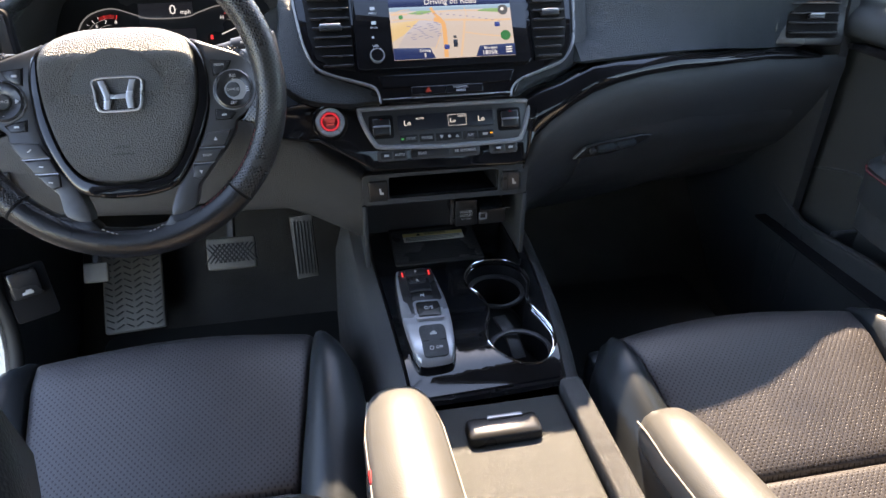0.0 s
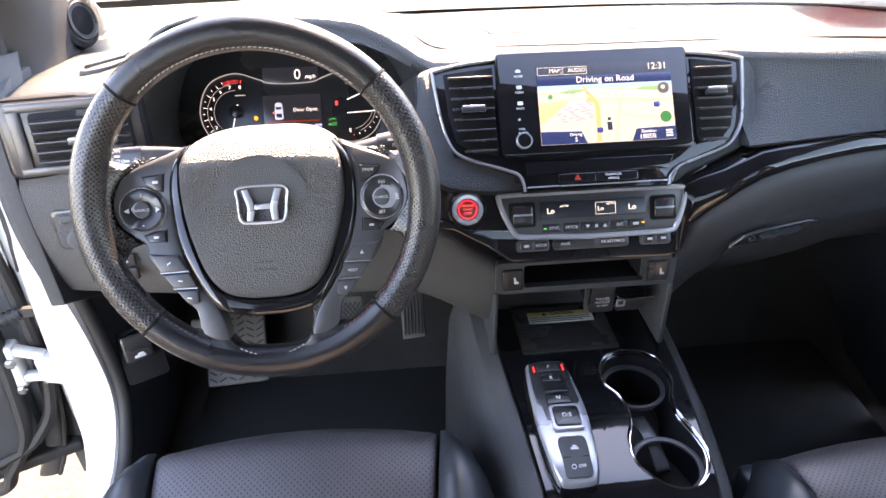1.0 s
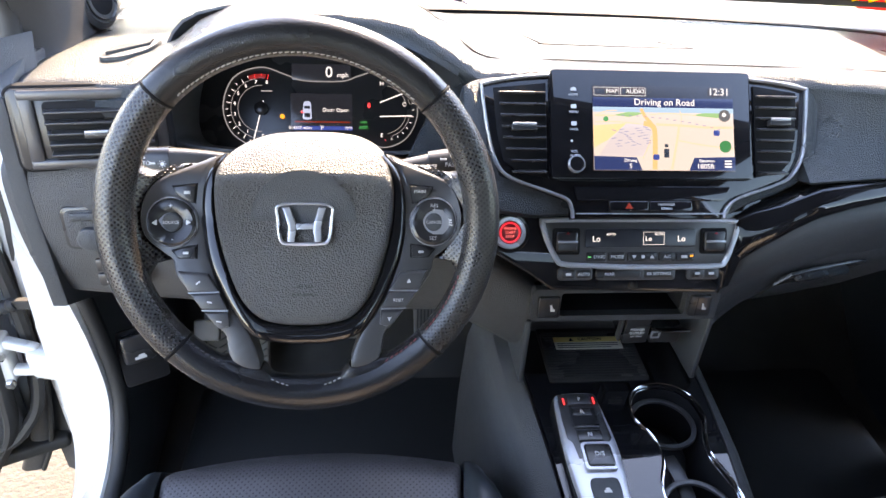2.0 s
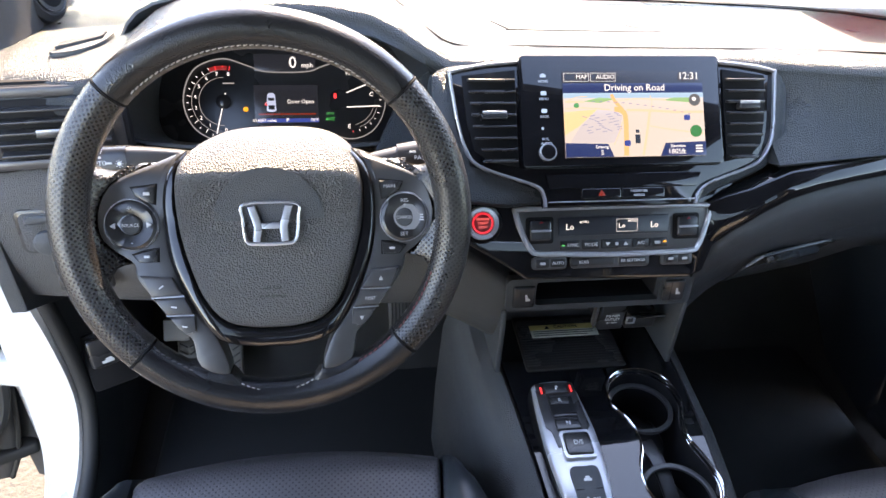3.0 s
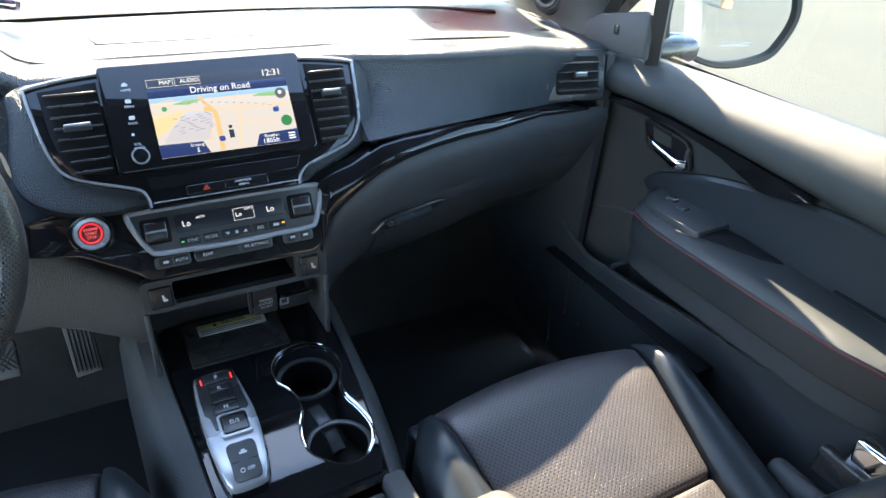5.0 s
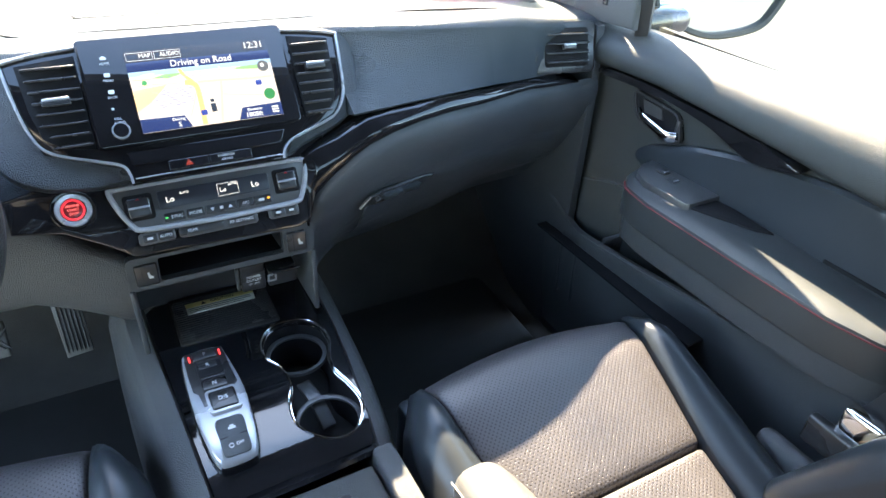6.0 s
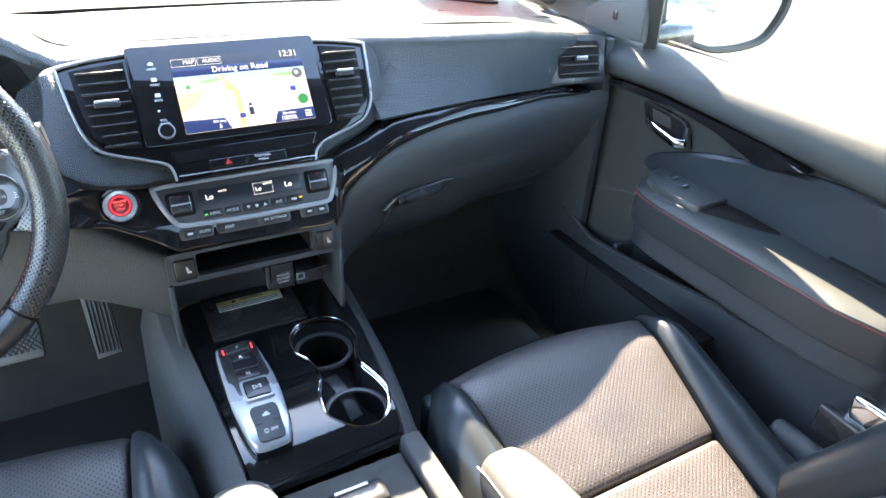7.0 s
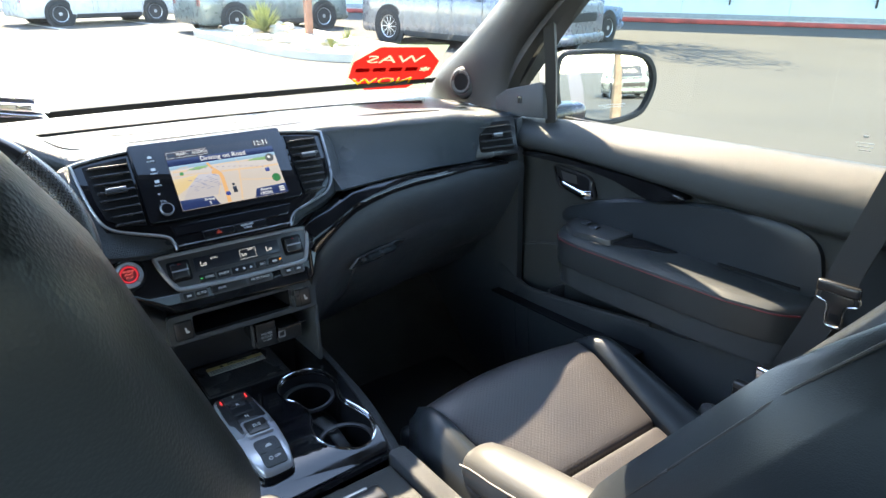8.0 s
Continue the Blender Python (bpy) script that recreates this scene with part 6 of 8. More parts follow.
def seat(cx, front, tags, arm_side):
    """A leather front seat: cushion inserts and bolsters, backrest, headrest, armrest and base."""
    th = thing("front_seat", tags, "seat", (cx, front - .30, .50), "front seats")

    def top(u, d):
        z = lerp(d, PROF_Y, PROF_Z)
        return z - .016 * (u / .2) ** 2 * (1 - min(1, d / .12)) - .02 * max(0, abs(u) - .20) * 2

    def half(d):
        return lerp(d, [0, .1, .3, .5], [.198, .188, .163, .152])

    def outer(d):
        return lerp(d, [0, .05, .15, .3, .5], [.222, .240, .256, .264, .262])

    def insert(d0, d1):
        def f(p):
            d = (d0 + d1) / 2 - p.y
            u = p.x / .2 * half(d)
            bow = -.025 * (u / .2) ** 2 * max(0, 1 - d / .10)
            return Vector((cx + u, front + bow - d, p.z + top(u, d)))
        return rbox(.4, d1 - d0, .10, .012, (8, 14, 1), at=(0, 0, -.05), bend=f)

    part("seat_insert", insert(.0, .295), M_PERF, th, "pierced black leather cushion panel")
    part("rear_insert", insert(.297, .50), M_PERF, th, "pierced black leather cushion panel")
    for s in (-1, 1):
        def g(p):
            d = .25 - p.y
            k = p.x + .5
            u = half(d) + .002 + k * (outer(d) - half(d))
            crown = (.018 + .022 * min(1, d / .3)) * math.sin(math.pi * min(1, max(0, k))) ** .8 * min(1, d / .05)
            drop = .05 * k * k
            front_round = -.035 * k * max(0, 1 - d / .12)
            return Vector((cx + s * u, front - .008 - .045 * k * max(0, 1 - d / .15) - d, p.z + top(half(d), d) + crown - drop * .5 + front_round))
        part("bolster", rbox(1.0, .5, .16, .014, (6, 14, 2), at=(0, 0, -.08), bend=g), M_SEAT, th, "smooth black leather bolster")
        pts = []
        for i in range(15):
            d = .02 + .45 * i / 14
            u = outer(d) * .985
            pts.append((cx + s * u, front - .008 - .045 * max(0, 1 - d / .15) - d, top(half(d), d) - .025 - .035 * max(0, 1 - d / .12) + .004))
        part("piping", sweep(smooth_path(pts, 2), [(.0018 * math.cos(t), .0018 * math.sin(t)) for t in [k * math.pi / 3 for k in range(6)]]), M_PIPE, th, "dark stitched piping")
    part("cushion_front", rbox(.44, .04, .17, .015, (6, 1, 3), at=(cx, front - .03, .735)), M_SEAT, th)
    part("seat_base", rbox(.46, .44, .16, .03, (2, 2, 1), at=(cx, front - .28, .63)), M_HARD, th)
    for s in (-1, 1):
        part("floor_rail", rbox(.04, .46, .05, .01, at=(cx + s * .18, front - .28, .527)), M_STEEL, th)
    # backrest, leaning back
    LEAN_BACK = 34
    bk = Matrix.Translation((cx, front - .415, .80)) @ pose(0, 0, 0, LEAN_BACK, 0, 0)

    def wide(h):
        return lerp(h, [0, .15, .35, .48, .58, .635], [.235, .255, .262, .250, .205, .14])

    def inner(h):
        return wide(h) * lerp(h, [0, .3, .6], [.66, .64, .72])

    def fb(p):
        h = p.z + .32
        u = p.x / .2 * inner(h)
        return Vector((u, p.y - .020 * math.cos(u / .2), h))
    part("back_insert", rbox(.4, .10, .62, .014, (8, 1, 14), at=(0, -.05, 0), bend=fb), M_PERF, th, "pierced leather backrest panel", turn=bk)
    for s in (-1, 1):
        def gb(p):
            h = p.z + .32
            k = p.x + .5
            u = inner(h) + .002 + k * (wide(h) - inner(h))
            bulge = .068 * math.sin(math.pi * min(1, k * .8 + .1)) * lerp(h, [0, .2, .5, .64], [.6, 1, .8, .2])
            return Vector((s * u, p.y + bulge - .03 * k * k, h))
        part("back_bolster", rbox(1.0, .13, .635, .018, (6, 2, 14), at=(0, -.065, 0), bend=gb), M_SEAT, th, "smooth leather side bolster", turn=bk)
        rows = []
        for i in range(16):
            h = .02 + .60 * i / 15
            rows.append((s * (wide(h) * .93), .030 * lerp(h, [0, .2, .5, .64], [.6, 1, .8, .2]), h))
        part("piping", sweep(smooth_path(rows, 2), [(.0018 * math.cos(t), .0018 * math.sin(t)) for t in [k * math.pi / 3 for k in range(6)]]), M_PIPE, th, "dark stitched piping", turn=bk)
    part("back_shell", rbox(.42, .05, .56, .02, (4, 1, 4), at=(0, -.125, .31)), M_HARD, th, turn=bk)
    hr = Matrix.Translation((cx, front - .775, 1.425)) @ pose(0, 0, 0, 16, 0, 0)
    part("headrest", rbox(.266, .110, .215, .046, (5, 3, 5), bend=lambda p: Vector((p.x * (1 - 2.7 * p.z), p.y, p.z))), M_SEAT, th, "black leather headrest", turn=hr)
    for s in (-1, 1):
        part("headrest_post", moved(lathe([(.007, -.16), (.007, -.05)], 12), Matrix.Translation((s * .06, 0, 0))), M_CHROME, th, turn=hr)
    # folding armrest
    ax = cx + arm_side[0]
    tip, zt_ = arm_side[1], arm_side[2]

    def fa(p):
        t = (.17 - p.y) / .34
        return Vector((ax + p.x * (.80 + .20 * min(1, t * 4)), tip - .34 * t, p.z + zt_ + lerp(t, [0, .12, 1], [-.016, 0, .055]) - 6 * p.x * p.x))
    part("armrest", rbox(.100 if cx < 0 else .086, .34, .066, .024, (4, 10, 2), at=(0, 0, -.033), bend=fa), M_ARM, th, "leather folding armrest, sun glare painted pale")
    for s in (-1, 1):
        part("piping", sweep([fa(Vector((s * (.047 if cx < 0 else .040), .165 - .33 * i / 12, -.016))) for i in range(13)], [(.0014 * math.cos(t), .0014 * math.sin(t)) for t in [k * math.pi / 3 for k in range(6)]]), M_THREAD, th)
    part("recliner_cover", rbox(.035, .16, .12, .02, (1, 2, 2), at=(cx + (.262 if cx > 0 else -.262), front - .40, .78)), M_HARD, th)
    return th


seat(-.42, .872, "black leather driver's seat with pierced inserts and armrest", (.298, .645, .928))
seat(.415, .774, "black leather passenger seat with sunlit pierced cushion", (-.205, .556, .915))

# ---- passenger door ----
dr = thing("passenger_door", "closed passenger door with dark lining, armrest and window", "door", (.80, .60, .52))


def sill_x(y):
    return lerp(y, [.2, .6, .9, 1.0, 1.10], [.792, .790, .775, .752, .716])


def lin_x(y):
    return min(.824, sill_x(y) + .038)


up = []
for y in (.10, .2, .35, .5, .65, .8, .9, .97, 1.03, 1.075, 1.105):
    s, i = sill_x(y), lin_x(y)
    zb = lerp(y, [.1, .6, .66, .857, 1.012, 1.1], [1.172, 1.184, 1.197, 1.213, 1.224, 1.226])
    dz = 1.284 - zb
    up.append([(.90, y, 1.262), (.872, y, 1.276), (s + .056, y, 1.290), (s + .034, y, 1.287), (s + .016, y, 1.284 - .14 * dz), (s + .002, y, 1.284 - .36 * dz), (s - .004, y, 1.284 - .60 * dz), (s - .004, y, 1.284 - .85 * dz), (s + .002, y, zb), (i - .006, y, zb - .012), (i, y, zb - .03), (i + .004, y, 1.10), (i, y, 1.02), (i - .008, y, .95), (i - .014, y, .86), (i - .02, y, .82)])
part("upper_lining", shell(loft(finer(up, 3)), 0.008), M_SILL, dr, "grained dark upper door lining")
lw = []
for y in (.10, .25, .4, .55, .62, .66, .75, .85, .945, 1.02, 1.07, 1.10):
    lx = lerp(y, [.1, .4, .644, .8, .945, .99, 1.05, 1.11], [.758, .750, .746, .738, .734, .734, .734, .733])
    lz = lerp(y, [.1, .4, .644, .8, .945, .99, 1.05, 1.11], [.945, .932, .902, .885, .872, .869, .888, .918])
    tx, tz = (lx + .012, lz - .004) if y > .64 else (lerp(y, [.1, .55, .62], [.82, .82, .79]), lerp(y, [.1, .55, .62], [.985, .97, .93]))
    lw.append([(tx, y, tz), (lx + .003, y, lz), (lx, y, lz - .012), (lx + .004, y, .82), (lx + .012, y, .70), (lx + .04, y, .54)])
part("lower_lining", shell(loft(finer(lw, 3)), 0.006), M_HARD, dr, "dark lower door lining with map pocket")
# near-black floor deepens the pocket's shade by colour
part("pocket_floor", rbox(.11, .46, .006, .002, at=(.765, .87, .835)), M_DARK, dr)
part("pocket_divider", rbox(.060, .012, .050, .005, (2, 1, 2), at=(.775, .925, .862)), M_HARD, dr)
part("pocket_crease", sweep(smooth_path([(lin_x(1.06) - .002, 1.06, .965), (lin_x(.96) - .004, .96, .985), (lin_x(.86) + .006, .86, .975), (lin_x(.74) + .004, .74, .955), (lin_x(.62) + .002, .62, .940)], 6), [(.0035 * math.cos(t), .003 * math.sin(t)) for t in [k * math.pi / 4 for k in range(8)]]), M_HARD, dr, "rounded crease above the pocket")
for yy in (.985, 1.035):
    part("lining_rib", sweep(smooth_path([(.737, yy, .850), (.741, yy + .004, .78), (.748, yy + .006, .68)], 4), [(.004 * math.cos(t), .004 * math.sin(t)) for t in [k * math.pi / 4 for k in range(8)]], up=(0, 1, 0)), M_HARD, dr)
part("pocket_back", rbox(.012, .30, .05, .004, (1, 4, 1), at=(.800, .78, .925)), M_HARD, dr)


def on_door(bm, lift=0.0):
    """Bends a plate drawn in (y, z) round the door lining."""
    for v in bm.verts:
        v.co = Vector((lin_x(v.co.x) - lift - v.co.z, v.co.x, v.co.y))
    return bm


def grid_plate(outline, thick, bevel=.003):
    """A plate whose inside is cut into rings, so that it can follow a curve."""
    n = len(outline)
    cx, cy = sum(p[0] for p in outline) / n, sum(p[1] for p in outline) / n
    bm = bmesh.new()
    rows = [[bm.verts.new((x, y, -.004)) for x, y in outline], [bm.verts.new((x, y, thick - bevel)) for x, y in outline]]
    for k in range(7):
        f = (1 - bevel / .06) * (1 - k / 6.3) if k else 1 - bevel / .06
        rows.append([bm.verts.new((cx + (x - cx) * f, cy + (y - cy) * f, thick)) for x, y in outline])
    for A, B in zip(rows, rows[1:]):
        for i in range(n):
            j = (i + 1) % n
            bm.faces.new((A[i], A[j], B[j], B[i]))
    bm.faces.new(rows[-1])
    return bm


padp = [(v.x, v.y) for v in smooth_path([(p[0], p[1], 0) for p in ((.935, 1.060), (.925, 1.085), (.885, 1.103), (.80, 1.132), (.70, 1.152), (.60, 1.167), (.50, 1.174), (.42, 1.170), (.365, 1.150), (.345, 1.11), (.35, 1.05), (.45, 1.035), (.7, 1.04), (.88, 1.045))], 4, True)]
part("insert_pad", on_door(grid_plate(padp, .016, .006)), M_SEAT, dr, "smooth leather door insert")
trp = [(v.x, v.y) for v in smooth_path([(p[0], p[1], 0) for p in ((1.035, 1.205), (1.012, 1.217), (.93, 1.211), (.857, 1.204), (.735, 1.197), (.66, 1.187), (.608, 1.174), (.65, 1.160), (.695, 1.155), (.746, 1.174), (.855, 1.192), (.95, 1.200))], 4, True)]
part("gloss_trim", on_door(grid_plate(trp, .031, .003)), M_GLOSS, dr, "piano black door trim")
hq = ((.968, 1.187), (.866, 1.169), (.848, 1.118), (.950, 1.134))
hrec = []
for i in range(4):
    p, q, r = Vector(hq[i - 1]), Vector(hq[i]), Vector(hq[(i + 1) % 4])
    a, c = q + (p - q).normalized() * .014, q + (r - q).normalized() * .014
    hrec += [tuple(a.lerp(q, k / 4).lerp(q.lerp(c, k / 4), k / 4)) for k in range(5)]
# a near-black plate stands for the shaded hollow behind the handle
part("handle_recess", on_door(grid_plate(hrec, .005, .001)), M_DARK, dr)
part("recess_block", on_door(grid_plate([(.948, 1.176), (.905, 1.168), (.900, 1.146), (.940, 1.150)], .008, .003)), M_TRIM, dr)
part("handle_rim", sweep([(lin_x(y) - .006, y, z) for y, z in hrec], [(-.0022, -.004), (-.0022, .003), (.0022, .003), (.0022, -.004)], closed=True, up=(1, 0, 0)), M_GREYMET, dr, "thin dark silver rim")
part("door_handle", sweep(smooth_path([(lin_x(.95) - .008, .950, 1.152), (lin_x(.93) - .020, .932, 1.145), (lin_x(.90) - .026, .900, 1.136), (lin_x(.87) - .026, .872, 1.130), (lin_x(.855) - .016, .855, 1.130)], 6), [(.0095 * math.cos(t), .0045 * math.sin(t)) for t in [k * math.pi / 6 for k in range(12)]], up=(1, 0, 0.2), scale=lambda t: .75 + .45 * t), M_CHROME, dr, "chrome door handle")
part("lock_knob", rbox(.012, .010, .024, .004, at=(lin_x(.862) - .006, .862, 1.150)), M_GREYMET, dr)


def arm_in(y):
    return lerp(y, [.325, .34, .37, .45, .6, .8, .86, .885, .90], [.80, .765, .735, .712, .699, .696, .706, .725, .76])


def farm(p):
    y = .6125 - p.y
    k = p.x + .5
    x = .826 + (arm_in(y) - .826) * k
    return Vector((x, y, p.z + lerp(y, [.32, .6, .9], [1.045, 1.058, 1.062]) - .012 * k ** 6))


part("armrest", rbox(1.0, .575, .062, .012, (10, 24, 2), at=(0, 0, -.031), bend=farm), M_PAD, dr, "padded leather armrest with red seam")
part("armrest_shell", rbox(1.0, .575, .050, .012, (6, 20, 2), at=(0, 0, 0), bend=lambda p: farm(p) + Vector(((.012 if p.x > 0 else 0), 0, -.088))), M_HARD, dr)
part("piping", sweep(smooth_path([farm(Vector((.488, .27 - .54 * i / 24, -.006))) for i in range(25)], 2), [(.0019 * math.cos(t), .0019 * math.sin(t)) for t in [k * math.pi / 3 for k in range(6)]]), M_SEAM, dr, "red stitching")
swo = [(.898, .016), (.890, .060), (.868, .090), (.835, .104), (.742, .100), (.735, .094), (.735, .012), (.80, .010)]
swb = slab([(y, .826 - x) for y, x in swo], .020, .003)
for v in swb.verts:
    v.co = Vector((v.co.y, v.co.x, 1.0500 + v.co.z))
part("switch_pod", swb, M_SPOKE, dr, "raised dark switch pod")
for k in range(2):
    part("window_switch", rbox(.017, .020, .005, .002, at=(.778 - .010 * k, .845 - .034 * k, 1.0720)), M_HARD, dr)
    part("switch_tip", rbox(.012, .003, .002, .0008, at=(.778 - .010 * k, .838 - .034 * k, 1.0745)), M_SATIN, dr)
# flat plate: the pull recess's shade is put into its colour
part("pull_cup", slab([(.735, .742), (.758, .742), (.800, .742), (.806, .700), (.800, .615), (.778, .640), (.752, .700)], .016, .003, z=1.0465), M_DARK, dr, "flat near-black plate for the pull's shaded recess")
part("armrest_slot", rbox(.004, .16, .006, .001, at=(.806, .45, 1.060)), M_DARK, dr)
lip = []
for i in range(22):
    y = .63 + .45 * i / 21
    lip.append((lerp(y, [.1, .4, .644, .8, .945, .99, 1.05, 1.11], [.758, .750, .746, .738, .734, .734, .734, .733]) + .004, y, lerp(y, [.1, .4, .644, .8, .945, .99, 1.05, 1.11], [.945, .932, .902, .885, .872, .869, .888, .918]) + .002))
part("pocket_lip", sweep(lip, [(.006 * math.cos(t), .004 * math.sin(t)) for t in [k * math.pi / 4 for k in range(8)]]), M_GREY, dr, "smooth pocket rim")
part("outer_skin", rbox(.03, 1.02, .74, .02, (1, 4, 3), at=(.900, .585, .87)), M_WHITE, dr, "white painted door skin")
# sail panel, divider, frame and glass
sail = slab([(1.115, 1.295), (1.120, 1.335), (1.085, 1.356), (.990, 1.378), (.978, 1.374), (.974, 1.296)], .012, .004)
for v in sail.verts:
    v.co = Vector((lerp(v.co.x, [.95, 1.1], [.775, .748]) - v.co.z, v.co.x, v.co.y))
part("sail_panel", sail, M_HARD, dr)
part("sail_switch", rbox(.004, .014, .018, .003, at=(.748, 1.045, 1.335)), M_BUTTON, dr)
part("window_divider", sweep([(.792, .982, 1.285), (.768, .965, 1.42), (.742, .950, 1.52)], [(-.012, -.01), (-.012, .01), (.012, .01), (.012, -.01)]), M_RUBBER, dr)
part("window_frame", sweep(smooth_path([(.785, 1.13, 1.30), (.770, 1.085, 1.395), (.748, .972, 1.502), (.71, .80, 1.61), (.69, .65, 1.665), (.685, .4, 1.685), (.685, .12, 1.685)], 6), [(-.014, -.014), (-.014, .014), (.014, .014), (.014, -.014)]), M_RUBBER, dr, "black rubber window frame")
# added out of sight behind the window frame, to shade the sill's front
part("sill_shade_frame", sweep(smooth_path([(.808, 1.150, 1.325), (.812, 1.060, 1.425), (.796, .960, 1.520), (.765, .81, 1.625), (.745, .65, 1.685), (.738, .12, 1.705)], 6), [(-.020, -.016), (-.020, .016), (.020, .016), (.020, -.016)]), M_RUBBER, dr, "hidden outer window frame added to shade the sill")
part("window_rubber", sweep([(.878, .1, 1.274), (.878, .5, 1.274), (.874, .9, 1.276), (.86, 1.0, 1.282)], [(-.006, -.005), (-.006, .006), (.006, .006), (.006, -.005)]), M_RUBBER, dr)
gp = loft([[(.880, y, 1.25), (.86, y, 1.36), (.80, y, 1.52), (.70, y, 1.70)] for y in (.1, .5, .95)])
g = part("window_pane", gp, M_WINDOW, dr, "clear side window glass")
glaze(g)
gq = loft([[(.86, .97, 1.27), (.80, .96, 1.45), (.745, .955, 1.51)], [(.84, 1.12, 1.28), (.79, 1.07, 1.42), (.75, .96, 1.51)]])
g = part("quarter_pane", gq, M_WINDOW, dr, "small fixed quarter glass")
glaze(g)
for k, (w_, z_) in enumerate(((.008, 1.330), (.028, 1.318), (.024, 1.312), (.020, 1.306))):
    part("etched_mark", rbox(.0006, w_, .0012 if k else .004, .0002, at=(lerp(z_, [1.25, 1.36], [.880, .860]) - .002, .335, z_)), M_SATIN, dr)
# door mirror
mr = thing("door_mirror", "white door mirror with black rim and clear mirror glass", "mirror", (1.0, 1.06, 1.30), "door mirrors")
MP = panel(1.025, 1.03, 1.345, 1.2, -18)
mo = [(v.x, v.y) for v in smooth_path([(p[0], p[1], 0) for p in ((-.128, .072), (-.06, .084), (.05, .080), (.125, .062), (.150, .010), (.135, -.045), (.10, -.080), (.0, -.094), (-.095, -.062), (-.130, -.03))], 5, True)]
part("rim", sweep([(x, y, 0) for x, y in mo], [(-.007, -.02), (-.007, .006), (-.003, .010), (.005, .008), (.008, -.02)], closed=True, up=(0, 0, 1)), M_RUBBER, mr, "black mirror rim", turn=MP)
part("mirror_glass", slab([(x * .95, y * .95) for x, y in mo], .004, .001, z=-.006), M_MIRROR, mr, "mirror glass", smooth=False, turn=MP)
part("shell", moved(dome([(-x * 1.02, y * 1.02) for x, y in mo], .11, .030, 6), Matrix.Rotation(math.pi, 4, "Y")), M_WHITE, mr, "white painted mirror shell", turn=MP)
part("foot", rbox(.16, .06, .05, .02, (2, 1, 1), at=(.885, 1.05, 1.285)), M_BUTTON, mr)
part("warning_print", moved(rbox(.08, .0016, .0004, .0001, at=(.03, -.050, -.0015)), Matrix.Identity(4)), M_SATIN, mr, turn=MP)
part("warning_print", moved(rbox(.07, .0016, .0004, .0001, at=(.03, -.056, -.0015)), Matrix.Identity(4)), M_SATIN, mr, turn=MP)

# seat belt on the centre pillar
bl = thing("seat_belt", "black seat belt webbing with steel tongue hanging by the pillar", "seat belt", (.74, .25, .85))
part("webbing", sweep(smooth_path([(.70, .10, 1.55), (.715, .19, 1.40), (.728, .25, 1.22), (.735, .30, 1.05), (.738, .345, .92), (.74, .37, .82)], 6), [(-.024, -.001), (-.024, .001), (.024, .001), (.024, -.001)], up=(-1, .1, 0)), M_WEB, bl, "black ribbed webbing")
TG = Matrix(((0, 0, -1, .722), (-1, 0, 0, .275), (0, 1, 0, 1.085), (0, 0, 0, 1)))
part("tongue", sweep(smooth_path([(-.028, .026, 0), (0, .029, 0), (.028, .026, 0), (.031, .010, 0), (.014, .002, 0), (.012, -.030, 0), (0, -.034, 0), (-.012, -.030, 0), (-.014, .002, 0), (-.031, .010, 0)], 4, True), [(.0022 * math.cos(t), .0022 * math.sin(t)) for t in [k * math.pi / 4 for k in range(8)]], closed=True, up=(0, 0, 1)), M_STEEL, bl, "bent steel tongue", turn=TG)
part("tongue_plate", slab([(-.024, .022), (.024, .022), (.026, .010), (.011, .002), (.010, -.028), (-.010, -.028), (-.011, .002), (-.026, .010)], .002, .0006), M_BUTTON, bl, turn=TG)
part("tongue_slot", rbox(.014, .012, .0006, .0002, at=(0, -.018, .0034)), M_DARK, bl, turn=TG)
part("tongue_grip", rbox(.066, .020, .012, .005, at=(0, .032, .002)), M_BUTTON, bl, turn=TG)
part("anchor_cover", rbox(.028, .06, .055, .008, at=(.712, .345, .915)), M_CHROME, bl, "bright anchor cover")
part("anchor_bracket", rbox(.02, .085, .05, .006, at=(.700, .365, .875)), M_BUTTON, bl)
bk2 = thing("belt_buckle", "red and black seat belt buckle beside the seat", "buckle", (-.165, .52, .85))
part("housing", rbox(.028, .03, .09, .007, at=(-.160, .485, .875)), M_BUTTON, bk2)
part("release", rbox(.022, .020, .008, .003, at=(-.160, .487, .922)), mat("red_release", (.45, .02, .02), .4), bk2, "red release button")

# ---- driver's side: hinge pillar, seal, release lever, open door ----
inner = [(-.79, 1.00, 1.55), (-.79, 1.085, 1.396), (-.79, 1.052, 1.276), (-.79, 1.037, 1.216), (-.79, 1.030, 1.129), (-.79, 1.052, 1.01), (-.79, 1.076, .876), (-.79, 1.081, .747), (-.79, 1.031, .661), (-.79, .952, .622), (-.79, .80, .60), (-.79, .3, .60), (-.79, -.1, .60)]
outer_ = [(-.84, 1.02, 1.55), (-.83, 1.147, 1.383), (-.835, 1.11, 1.255), (-.845, 1.095, 1.19), (-.86, 1.11, 1.08), (-.87, 1.112, 1.017), (-.87, 1.099, .859), (-.87, 1.101, .73), (-.87, 1.076, .613), (-.87, 1.00, .55), (-.88, .80, .53), (-.88, .3, .53), (-.88, -.1, .53)]
ia, oa = smooth_path(inner, 5), smooth_path(outer_, 5)
back = [p + Vector((-.02, .10, -.04)) for p in oa]
solo("door_frame_west", shell(loft([ia, oa, back]), 0.01), M_WHITE, "white painted door aperture and hinge pillar", "door frame", "structure")
